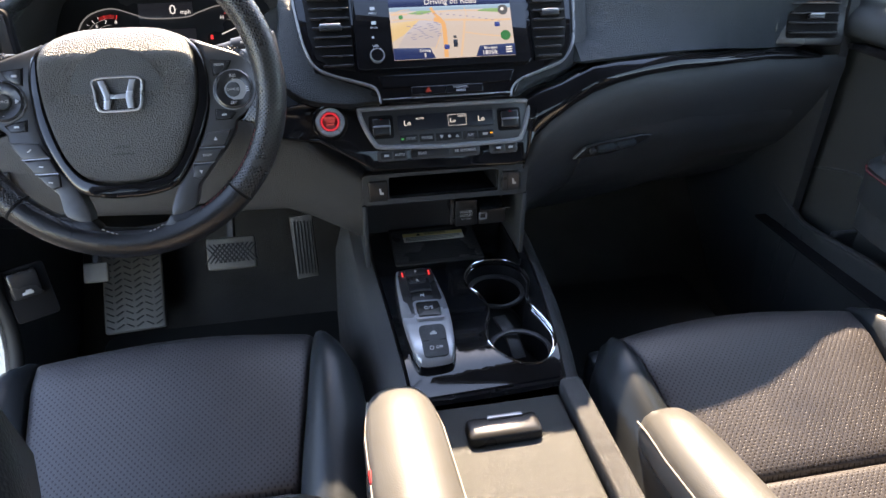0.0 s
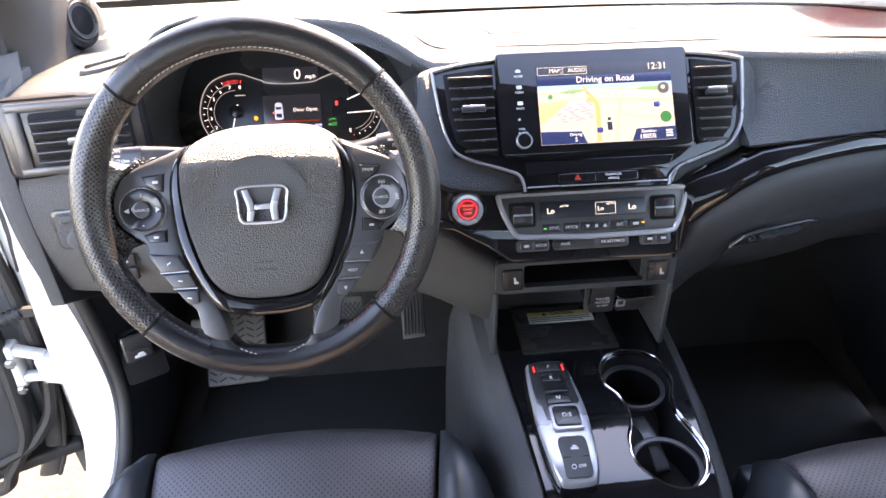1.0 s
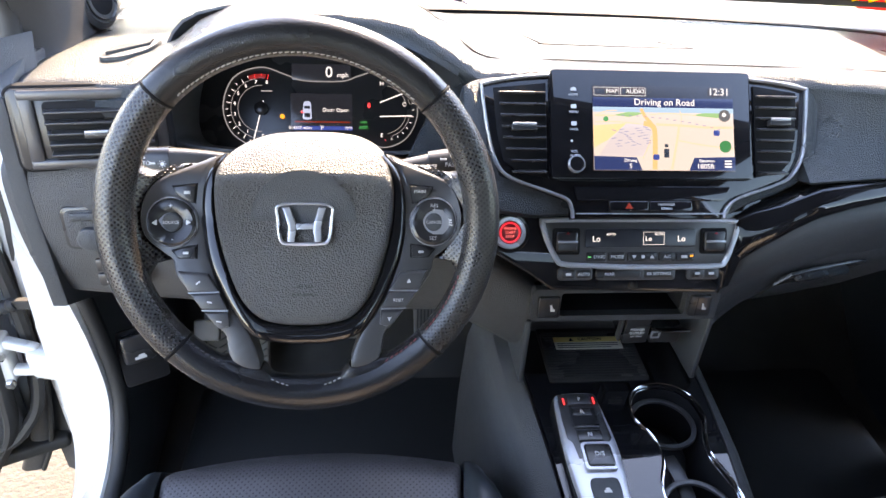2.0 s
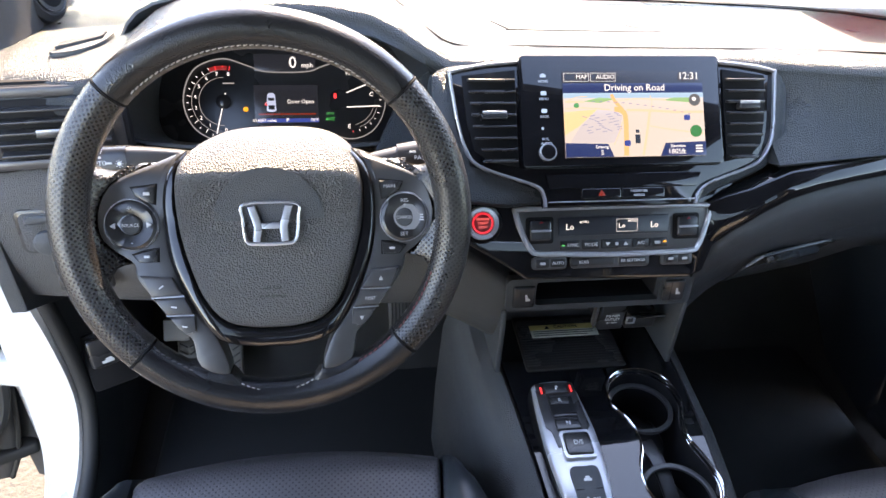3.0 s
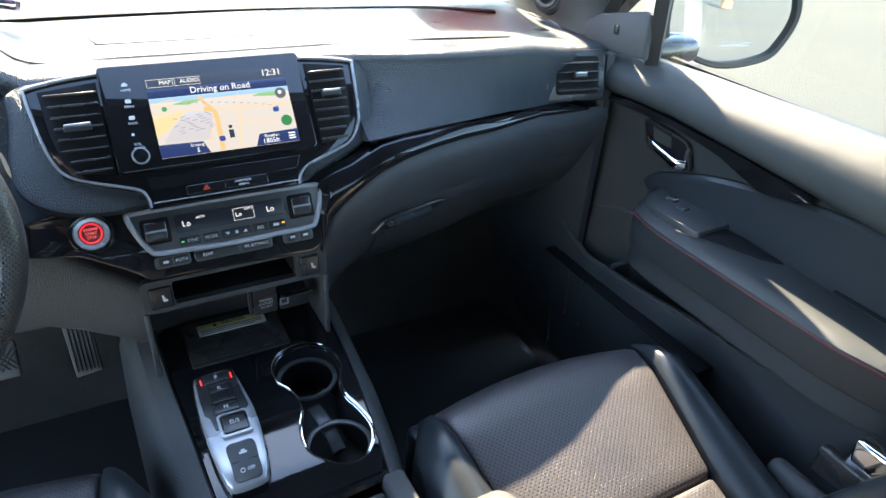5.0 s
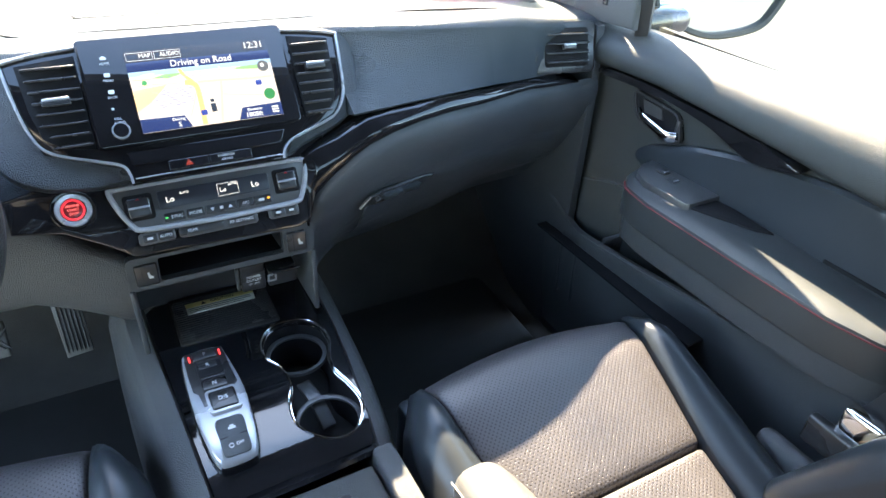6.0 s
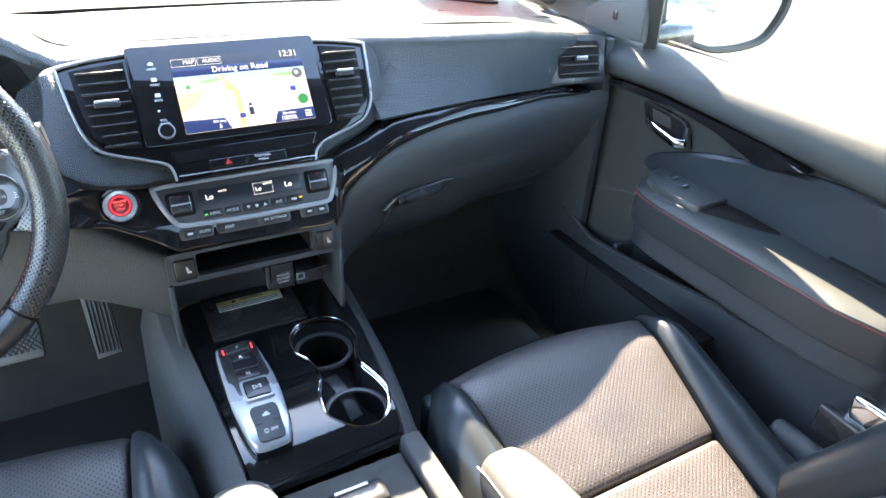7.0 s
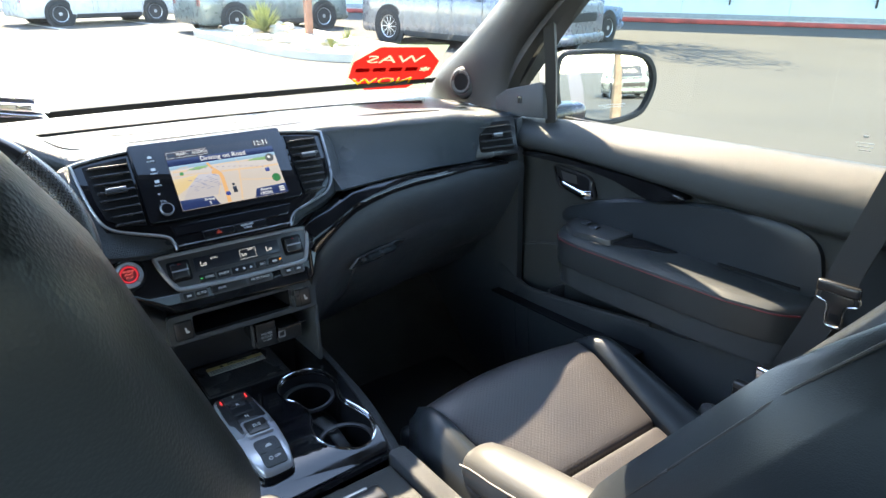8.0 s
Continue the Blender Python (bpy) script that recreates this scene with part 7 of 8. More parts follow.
sealp = [p + Vector((.010, .006, .004)) for p in ia]
solo("door_seal_west", sweep(sealp, [(.013 * math.cos(t), .013 * math.sin(t)) for t in [k * math.pi / 5 for k in range(10)]], up=(1, 0, 0)), M_RUBBER, "black rubber door seal", "seal", "structure")
kp = loft([[(-.775, 1.02, 1.12), (-.778, 1.09, .87), (-.778, 1.095, .74), (-.778, 1.05, .65), (-.778, .96, .61)], [(-.768, 1.12, 1.10), (-.765, 1.18, .86), (-.765, 1.18, .72), (-.768, 1.12, .60), (-.772, 1.0, .55)], [(-.775, 1.5, 1.10), (-.775, 1.5, .86), (-.775, 1.5, .72), (-.775, 1.45, .58), (-.775, 1.1, .52)]])
solo("kick_trim_west", shell(kp, .008), M_HARD, "grey plastic kick panel", "trim", "structure")
solo("dash_corner_west", shell(loft([[(-.785, 1.045, 1.355), (-.785, 1.0, 1.30), (-.785, 1.0, 1.235), (-.785, .995, 1.10), (-.785, 1.03, 1.02)], [(-.765, 1.10, 1.352), (-.752, 1.06, 1.318), (-.765, 1.01, 1.235), (-.77, .99, 1.10), (-.77, 1.02, 1.02)]]), .008), M_HARD, "dark corner cover at the dashboard's end", "trim", "structure")
HR = Matrix.Translation((-.737, 1.112, .814)) @ pose(0, 0, 0, 78, 0, 28)
hl = thing("hood_release", "black hood release lever in its recess", "lever", (-.737, 1.112, .814))
part("recess", slab(rrect(.072, .105, .008), .006, .002, z=-.002), M_DARK, hl, turn=HR)
part("lever", rbox(.050, .052, .020, .006, at=(-.004, .022, .010)), M_BUTTON, hl, turn=HR)
part("car_mark", join(rbox(.018, .005, .0008, .001, at=(-.004, .006, .0205)), rbox(.010, .004, .0008, .001, at=(-.002, .010, .0205))), M_MARK, hl, turn=HR)
od = thing("open_door", "white driver's door swung open, edge with hinges and seals", "door", (-.95, 1.26, .50))
DD = Matrix.Translation((-.945, 1.275, 0)) @ pose(0, 0, 0, 0, 0, 24)      # local -x runs along the open door
part("skin", rbox(1.10, .09, .80, .03, (4, 1, 2), at=(-.56, .06, .88)), M_WHITE, od, "white door skin", turn=DD)
part("edge", rbox(.05, .13, .78, .02, (1, 1, 3), at=(-.02, .015, .88)), M_WHITE, od, turn=DD)
part("lining", rbox(1.0, .07, .66, .03, (3, 1, 2), at=(-.60, -.03, .86)), M_HARD, od, "dark door lining", turn=DD)
part("seal", sweep(smooth_path([(-.062, -.055, 1.26), (-.058, -.055, 1.05), (-.052, -.055, .85), (-.060, -.055, .68), (-.10, -.055, .58), (-.2, -.055, .53), (-.6, -.055, .51)], 6), [(.012 * math.cos(t), .012 * math.sin(t)) for t in [k * math.pi / 4 for k in range(8)]], up=(0, 1, 0)), M_RUBBER, od, "black door seal", turn=DD)
part("bottom_strip", rbox(1.0, .10, .03, .01, at=(-.55, .02, .475)), M_RUBBER, od, turn=DD)
part("window_channel", rbox(.05, .05, .55, .01, at=(-.03, .0, 1.5)), M_RUBBER, od, turn=DD)
strip = []
for xl, xr, z in ((-.952, -.912, 1.36), (-.955, -.915, 1.20), (-.959, -.919, 1.088), (-.964, -.930, 1.011), (-.993, -.953, .859), (-1.022, -.983, .623), (-1.06, -1.015, .48), (-1.10, -1.05, .40)):
    strip.append([(xl, 1.235, z), (xl + .006, 1.222, z), (xl + .02, 1.218, z), (xr - .006, 1.222, z), (xr, 1.235, z)])
part("gap_panel", shell(loft(finer_rows(strip)), .006), M_TRIM, od, "dark edge panel with rubber lip")
part("gap_lip", sweep(smooth_path([(r[-1][0], 1.222, r[-1][2]) for r in strip], 4), [(.005 * math.cos(t), .005 * math.sin(t)) for t in [k * math.pi / 4 for k in range(8)]], up=(0, 1, 0)), M_RUBBER, od)
part("shut_face", shell(loft([[(-1.02, 1.262, z), (-.985 - .04 * max(0, 1 - (z - .6) / .4), 1.25, z), (-.945 - .06 * max(0, 1 - (z - .6) / .5), 1.262, z)] for z in (.55, .7, .85, 1.0, 1.13)]), .01), M_WHITE, od, "white door shut face")
part("gasket", sweep(smooth_path([(-1.02, 1.17, .846), (-1.016, 1.17, .784), (-1.025, 1.17, .672), (-1.043, 1.17, .574), (-1.097, 1.165, .484), (-1.15, 1.16, .43), (-1.4, 1.13, .40)], 6), [(.013 * math.cos(t), .017 * math.sin(t)) for t in [k * math.pi / 5 for k in range(10)]], up=(0, 1, 0)), M_RUBBER, od, "thick black rubber gasket")
part("liner", shell(loft([[(-.99, 1.255, .70), (-1.02, 1.255, .53), (-1.016, 1.255, .372)], [(-.96, 1.25, .70), (-.95, 1.25, .53), (-.985, 1.25, .356)]]), .006), M_TRIM, od, "grey plastic wing liner")
for z in (.752, 1.14):
    part("hinge", join(rbox(.062, .040, .062, .014, (2, 1, 2), at=(-.930, 1.175, z - .008), bend=lambda p: Vector((p.x, p.y, p.z - .25 * (p.x + .93)))), rbox(.070, .022, .020, .007, (3, 1, 1), at=(-.975, 1.178, z + .030), bend=lambda p: Vector((p.x, p.y, p.z - .35 * (p.x + .97)))), rbox(.060, .022, .018, .006, at=(-.978, 1.178, z - .026)), rbox(.024, .034, .100, .007, (1, 1, 2), at=(-1.004, 1.180, z + .004))), M_WHITE, od, "white painted hinge")
    part("hinge_pin", moved(lathe([(.007, -.040), (.007, .040)], 14), Matrix.Translation((-.962, 1.178, z - .004))), M_STEEL, od)
    part("bolt", moved(lathe([(.010, 0), (.010, .007), (.006, .010)], 6), Matrix.Translation((-1.000, 1.163, z + .020)) @ pose(0, 0, 0, 90, 0, 0)), M_STEEL, od)
    part("bolt", moved(lathe([(.010, 0), (.010, .007), (.006, .010)], 6), Matrix.Translation((-1.000, 1.163, z - .045)) @ pose(0, 0, 0, 90, 0, 0)), M_STEEL, od)
cs = thing("check_strap", "black door check strap with pin", "strap", (-.87, 1.16, .89))
part("strap", sweep([(-.862, 1.155, .892), (-.894, 1.162, .886), (-.929, 1.165, .885), (-.955, 1.168, .882)], [(-.005, -.009), (-.005, .009), (.005, .009), (.005, -.009)]), M_RUBBER, cs)
bel = [(-.945 - .0065 * i, 1.167, .883 - .0023 * i) for i in range(19)]
part("bellows", sweep(bel, [(.013 * math.cos(t), .013 * math.sin(t)) for t in [k * math.pi / 6 for k in range(12)]], scale=lambda t: 1 if int(round(t * 18)) % 2 else .72), M_RUBBER, cs, "ribbed rubber bellows")
part("pin", moved(lathe([(.006, -.017), (.006, .017)], 14), Matrix.Translation((-.866, 1.152, .892))), M_STEEL, cs)
part("eyelet", moved(lathe([(.015, -.007), (.015, .007)], 18), Matrix.Translation((-.866, 1.152, .892))), M_RUBBER, cs)
solo("fender_liner", rbox(.05, .5, .6, .02, at=(-.90, 1.55, .72)), M_RUBBER, "dark lining behind the front wheel arch", "trim", "structure")

# switch panel left of the wheel
sp2 = thing("switch_panel", "grey panel of mirror and dimmer switches", "switch panel", (-.70, .985, 1.13))
S2 = panel(-.690, .974, 1.149, 6, 4)
part("bezel", slab(rrect(.072, .058, .010), .006, .002, z=-.001), M_BUTTON, sp2, turn=S2)
part("plate", slab(rrect(.062, .049, .008), .003, .001, z=.0045), M_GREY, sp2, "grey inner plate", turn=S2)
part("dial", moved(lathe([(.015, 0), (.015, .010), (.012, .012)], 28), Matrix.Translation((-.004, -.012, .005))), M_HARD, sp2, turn=S2)
part("switch", rbox(.034, .012, .008, .004, at=(-.008, .017, .007)), M_HARD, sp2, turn=S2)
for k in range(4):
    part("button", rbox(.030, .019, .008, .003, at=(.008 + .034 * (k % 2), -.052 - .021 * (k // 2), .004)), M_BUTTON, sp2, turn=S2)
    part("legend", rbox(.010, .005, .0006, .001, at=(.008 + .034 * (k % 2), -.052 - .021 * (k // 2), .0084)), M_MARK, sp2, turn=S2)
# small vents on the dashboard top
tv = thing("demister_vent", "small dark demister vent on the dashboard corner", "air vent", (-.655, 1.11, 1.335), "corner vents")
vo = [(-.668, 1.052), (-.666, 1.080), (-.650, 1.112), (-.618, 1.124), (-.614, 1.088), (-.638, 1.056)]
vc = Vector((sum(p[0] for p in vo) / 6, sum(p[1] for p in vo) / 6))
vsm = [(v.x, v.y) for v in smooth_path([(x, y, 0) for x, y in vo], 5, True)]
for nm, k, z0, m in (("frame", 1.0, .001, M_HARD), ("throat", .86, .0045, M_DARK)):
    b = slab([(vc.x + (x - vc.x) * k, vc.y + (y - vc.y) * k) for x, y in vsm], .005 if nm == "frame" else .0015, .001)
    for v in b.verts:
        v.co.z += on_top(v.co.x, v.co.y) + z0
    part(nm, b, m, tv)
for k in range(4):
    f = (k + .5) / 4
    p0 = Vector(vo[1]).lerp(Vector(vo[0]), f).lerp(vc, .16)
    p1 = Vector(vo[3]).lerp(Vector(vo[4]), f).lerp(vc, .16)
    part("slat", sweep([(p.x, p.y, on_top(p.x, p.y) + .008) for p in (p0, p0.lerp(p1, .5), p1)], [(-.0012, -.002), (-.0012, .002), (.0012, .002), (.0012, -.002)]), M_HARD, tv)
tv2 = thing("demister_vent", "small dark demister vent on the dashboard corner", "air vent", (.645, 1.16, 1.305), "corner vents")
part("frame", rbox(.075, .028, .004, .002, at=(.645, 1.162, 1.310)), M_SATIN, tv2, "thin silver frame")
part("throat", rbox(.068, .022, .0045, .002, at=(.645, 1.162, 1.3105)), M_DARK, tv2)
for k in range(3):
    part("slat", rbox(.066, .0025, .003, .0008, at=(.645, 1.155 + .007 * k, 1.3125)), M_HARD, tv2)
part("edge_strip", rbox(.008, .085, .004, .0015, at=(.700, 1.115, 1.304)), M_GREY, dash)
part("airbag_lettering", moved(text_bm("AIRBAG", .011, .0003), Matrix.Translation((.585, 1.145, 1.3175)) @ pose(0, 0, 0, -3, 0, 8)), M_DARK, dash)

# pedals
pd = thing("brake_pedal", "wide brake pedal with cross-cut rubber pad", "pedal", (-.385, 1.20, .74), "pedals")
BP = panel(-.392, 1.215, .797, 34)
part("pad", rbox(.098, .066, .014, .006, (2, 2, 1)), M_PEDAL, pd, turn=BP)
for k in range(9):
    for s in (-1, 1):
        b = rbox(.050, .0028, .003, .001)
        b.transform(Matrix.Translation((-.036 + .009 * k, 0, .008)) @ pose(0, 0, 0, 0, 0, s * 50))
        part("tread", b, M_RUBBER, pd, turn=BP)
part("arm", sweep(smooth_path([(-.392, 1.235, .80), (-.388, 1.30, .92), (-.386, 1.33, 1.05)], 5), [(-.006, -.012), (-.006, .012), (.006, .012), (.006, -.012)]), M_TRIM, pd)
gp_ = thing("accelerator_pedal", "upright accelerator pedal with ribbed rubber face", "pedal", (-.245, 1.25, .70), "pedals")
AP = panel(-.246, 1.25, .777, 16, 0)
part("pad", slab([(-.026, .068), (.022, .072), (.024, -.066), (-.022, -.070)], .012, .004), M_PEDAL, gp_, turn=AP)
for k in range(6):
    part("rib", rbox(.0028, .115, .003, .001, at=(-.017 + .0068 * k, .0, .0135)), M_RUBBER, gp_, turn=AP)
fr_ = thing("foot_rest", "ribbed rubber foot rest on the carpet", "foot rest", (-.615, 1.25, .60))
FP = Matrix.Translation((-.627, 1.308, .681)) @ pose(0, 0, 0, 43, 0, 4)
part("pad", rbox(.125, .20, .016, .006, (2, 2, 1)), M_PEDAL, fr_, turn=FP)
for k in range(6):
    for j in range(13):
        b = rbox(.017, .0030, .003, .001)
        b.transform(Matrix.Translation((-.050 + .020 * k, -.088 + .0145 * j, .009)) @ pose(0, 0, 0, 0, 0, 30 if k % 2 else -30))
        part("tread", b, M_RUBBER, fr_, turn=FP)
pb = thing("parking_brake_pedal", "small parking brake pedal pad", "pedal", (-.69, 1.27, .72), "pedals")
part("pad", rbox(.048, .040, .012, .005), M_PEDAL, pb, turn=panel(-.655, 1.21, .784, 34))
part("arm", sweep([(-.655, 1.22, .79), (-.665, 1.32, .88), (-.67, 1.36, 1.0)], [(-.005, -.01), (-.005, .01), (.005, .01), (.005, -.01)]), M_HARD, pb)
kl = thing("knee_light_slot", "small pale latch slot on the knee panel", "latch", (-.225, .965, 1.06))
part("slot", rbox(.026, .006, .005, .001), M_DARK, kl, turn=panel(-.222, .954, 1.075, -4, 8) @ pose(0, 0, 0, 0, 0, -22))

# red price sign inside the windscreen
sg = thing("price_sign", "red translucent price sign stuck inside the windscreen", "sign", (.60, 1.40, 1.33))
def film(name, color, through_, rough=.4):
    m = bpy.data.materials.new(name)
    m.use_nodes = True
    N, L = m.node_tree.nodes, m.node_tree.links
    N.remove(N["Principled BSDF"])
    t_, d_, x_ = N.new("ShaderNodeBsdfTranslucent"), N.new("ShaderNodeBsdfDiffuse"), N.new("ShaderNodeMixShader")
    tr_, x2 = N.new("ShaderNodeBsdfTransparent"), N.new("ShaderNodeMixShader")
    for n_ in (t_, d_, tr_):
        n_.inputs[0].default_value = (*color, 1)
    x_.inputs[0].default_value = .4
    x2.inputs[0].default_value = through_
    L.new(t_.outputs[0], x_.inputs[1])
    L.new(d_.outputs[0], x_.inputs[2])
    L.new(x_.outputs[0], x2.inputs[1])
    L.new(tr_.outputs[0], x2.inputs[2])
    L.new(x2.outputs[0], N["Material Output"].inputs[0])
    return m


M_FILM = film("red_sign_film", (.85, .03, .03), .35)
M_CLEAR = film("greenish_clear_film", (.20, .25, .18), .4)


def on_glass(bm, drop=.006):
    """Lays a plate drawn in (x, along the glass) against the windscreen's inner face."""
    for v in bm.verts:
        x, s_, t_ = v.co
        a_, b_ = 1.282 * (x - .600), 1.12 * (s_ - .085)      # the sign hangs a little askew
        vv = .10 + .97 * b_ - .09 * a_
        p = Vector(screen_pt((.496 + 1.05 * a_ - .26 * b_) / (.78 - .13 * vv), vv))
        v.co = p + Vector((0, -.45, -.89)) * (drop + t_)
    return bm


def film_grid(x0, x1, s0, s1, nx=10, ny=6, corner=0.0):
    bm = bmesh.new()
    rows = []
    for j in range(ny + 1):
        f = j / ny
        cut = corner * max(0, abs(f - .5) * 2 - .35) / .65
        rows.append([bm.verts.new((x0 + cut + (x1 - x0 - 2 * cut) * i / nx, s0 + (s1 - s0) * f, 0)) for i in range(nx + 1)])
    for A, B in zip(rows, rows[1:]):
        for i in range(nx):
            bm.faces.new((A[i], A[i + 1], B[i + 1], B[i]))
    return bm


part("sheet", on_glass(film_grid(.600, .795, .085, .335), .004), M_CLEAR, sg, "clear greenish film")
M_SIGNW = film("white_sign_print", (.92, .88, .80), .25)
M_SIGNY = film("yellow_sign_print", (.95, .72, .04), .25)
words = []
for tx, x, s_, size, m in (("WAS", .69, .262, .054, M_SIGNW), ("NOW", .682, .140, .050, M_SIGNY)):
    b = text_bm(tx, size, .0002)
    for v in b.verts:
        v.co = Vector((x - v.co.x * 1.05, s_ + v.co.y, v.co.z))
    words.append((b, m))
star = slab([(.768 + .014 * (1 if i % 2 else .6) * math.cos(i * math.pi / 6), .205 + .014 * (1 if i % 2 else .6) * math.sin(i * math.pi / 6)) for i in range(12)], .0004, .0001)
words.append((star, M_SIGNW))
# the red field leaves the printed letters clear
field = film_grid(.603, .792, .09, .325, 84, 104, corner=.045)
inside = set()
for b, m in words:
    bmesh.ops.triangulate(b, faces=b.faces)
    for f in b.faces:
        if abs(f.normal.z) < .5:
            continue
        (ax_, ay_), (bx_, by_), (cx2, cy2) = [(v.co.x, v.co.y) for v in f.verts]
        den = (by_ - cy2) * (ax_ - cx2) + (cx2 - bx_) * (ay_ - cy2)
        if abs(den) < 1e-12:
            continue
        for q in field.faces:
            c = q.calc_center_median()
            if min(ax_, bx_, cx2) - .002 < c.x < max(ax_, bx_, cx2) + .002 and min(ay_, by_, cy2) - .002 < c.y < max(ay_, by_, cy2) + .002:
                u = ((by_ - cy2) * (c.x - cx2) + (cx2 - bx_) * (c.y - cy2)) / den
                w_ = ((cy2 - ay_) * (c.x - cx2) + (ax_ - cx2) * (c.y - cy2)) / den
                if u > -.01 and w_ > -.01 and u + w_ < 1.01:
                    inside.add(q)
bmesh.ops.delete(field, geom=list(inside), context="FACES")
part("red_field", on_glass(field, .006), M_FILM, sg, "red octagon")
for b, m in words:
    part("lettering", on_glass(b, .007), m, sg)
M_WORN = film("worn_dark_red_print", (.50, .025, .03), .35)
for k in range(4):
    b = rbox(.028, .020, .0006, .0002, at=(.735 - .036 * k, .21, 0))
    part("worn_print", on_glass(b, .008), M_WORN, sg)

# folded brochures pushed against the windscreen's foot
br = thing("folded_brochures", "dark glossy folded brochures lying at the windscreen base", "brochure", (-.45, 1.30, 1.36))
M_COVER = mat("dark_printed_cover", (0.045, 0.035, 0.07), 0.25, vary=0.5, patch=9, coat=0.3)
M_SHEET = mat("blue_white_paper", (0.55, 0.60, 0.78), 0.5, vary=0.2, patch=12)
for k, (dx, dy, dz, m) in enumerate(((.0, .0, .0, M_COVER), (-.006, .008, .006, M_SHEET), (.004, .012, .010, M_COVER), (-.01, .03, .022, M_SHEET), (.0, .05, .030, M_COVER))):
    rows = []
    for i in range(15):
        x = -.74 + .54 * i / 14
        edge = .006 * math.sin(i * 2.1 + k)
        droop = .020 * max(0, (i - 11) / 3)
        rows.append([(x + dx, 1.245 + dy + edge + .10 * max(0, .5 - i / 14) * .3 + .13 * j / 5, max(on_top(x, 1.245 + .13 * j / 5) + .005, 1.392 - droop) + dz + .012 * (j / 5) ** 2 - .010 * max(0, j / 5 - .5)) for j in range(6)])
    part("leaf", shell(loft(rows), .0012), m, br)

# ---- parking lot outside ----
PLACE = Matrix.Identity(4)
M_BLUEWALL = mat("pale_blue_painted_wall", (0.50, 0.58, 0.62), 0.8, bump=0.3, grain=60, vary=0.06, patch=1.5)
M_KERB = mat("weathered_concrete_kerb", (0.42, 0.39, 0.33), 0.85, bump=0.5, grain=40, vary=0.15, patch=2)
M_REDKERB = mat("faded_red_kerb_paint", (0.33, 0.06, 0.05), 0.7, bump=0.4, grain=40, vary=0.3, patch=2)
M_GRAVEL = mat("pale_desert_gravel", (0.42, 0.36, 0.27), 0.95, bump=1.0, grain=35, vary=0.25, patch=3, kind="cell")
M_STONE = mat("pale_landscape_stone", (0.45, 0.40, 0.33), 0.9, bump=0.8, grain=12, vary=0.25)
M_LEAF = mat("dusty_green_leaves", (0.10, 0.12, 0.045), 0.6, vary=0.35, patch=4)
M_YUCCA = mat("yellow_green_blades", (0.24, 0.26, 0.09), 0.6, vary=0.3, patch=5)
M_BARK = mat("grey_brown_bark", (0.16, 0.12, 0.09), 0.9, bump=1.0, grain=30, vary=0.3)
M_WOOD = mat("reddish_wood_post", (0.28, 0.15, 0.10), 0.8, bump=0.6, grain=40, vary=0.2)
M_TYRE = mat("tyre_rubber", (0.022, 0.022, 0.022), 0.8, bump=0.4, grain=60)
M_RIM = mat("alloy_wheel", (0.42, 0.43, 0.45), 0.35, metal=0.8)
M_CARGLASS = mat("dark_car_glass", (0.015, 0.018, 0.02), 0.05, coat=0.5)
M_LAMP = mat("clear_headlamp", (0.6, 0.62, 0.65), 0.1, coat=0.8)
M_TAIL = mat("red_tail_lamp", (0.35, 0.02, 0.02), 0.15, coat=0.8)
M_LINE = mat("faded_white_lot_paint", (0.55, 0.54, 0.50), 0.85, bump=0.4, grain=80, vary=0.3, patch=4)


def wheel(parent, m, r=0.36, wd=0.24):
    """A tyre with its spoked rim; local z is the axle, outwards."""
    ty = part("wheel", lathe([(r * .66, -wd / 2), (r * .93, -wd / 2), (r, -wd * .35), (r, wd * .35), (r * .93, wd / 2), (r * .68, wd / 2), (r * .62, wd * .3)], 40), M_TYRE, parent, "black tyre", turn=m)
    part("rim", lathe([(r * .64, wd * .20), (r * .66, wd * .46), (r * .60, wd * .40), (r * .58, wd * .12), (.02, wd * .10)], 40), M_RIM, ty, "alloy rim", turn=m)
    for k in range(10):
        b = rbox(r * .50, .035, .03, .008, at=(r * .33, 0, wd * .34))
        b.transform(m @ pose(0, 0, 0, 0, 0, 36 * k))
        part("spoke", b, M_RIM, ty)
    part("hub_cap", lathe([(.05, wd * .3), (.05, wd * .44), (.03, wd * .46)], 20), M_RIM, ty, turn=m)


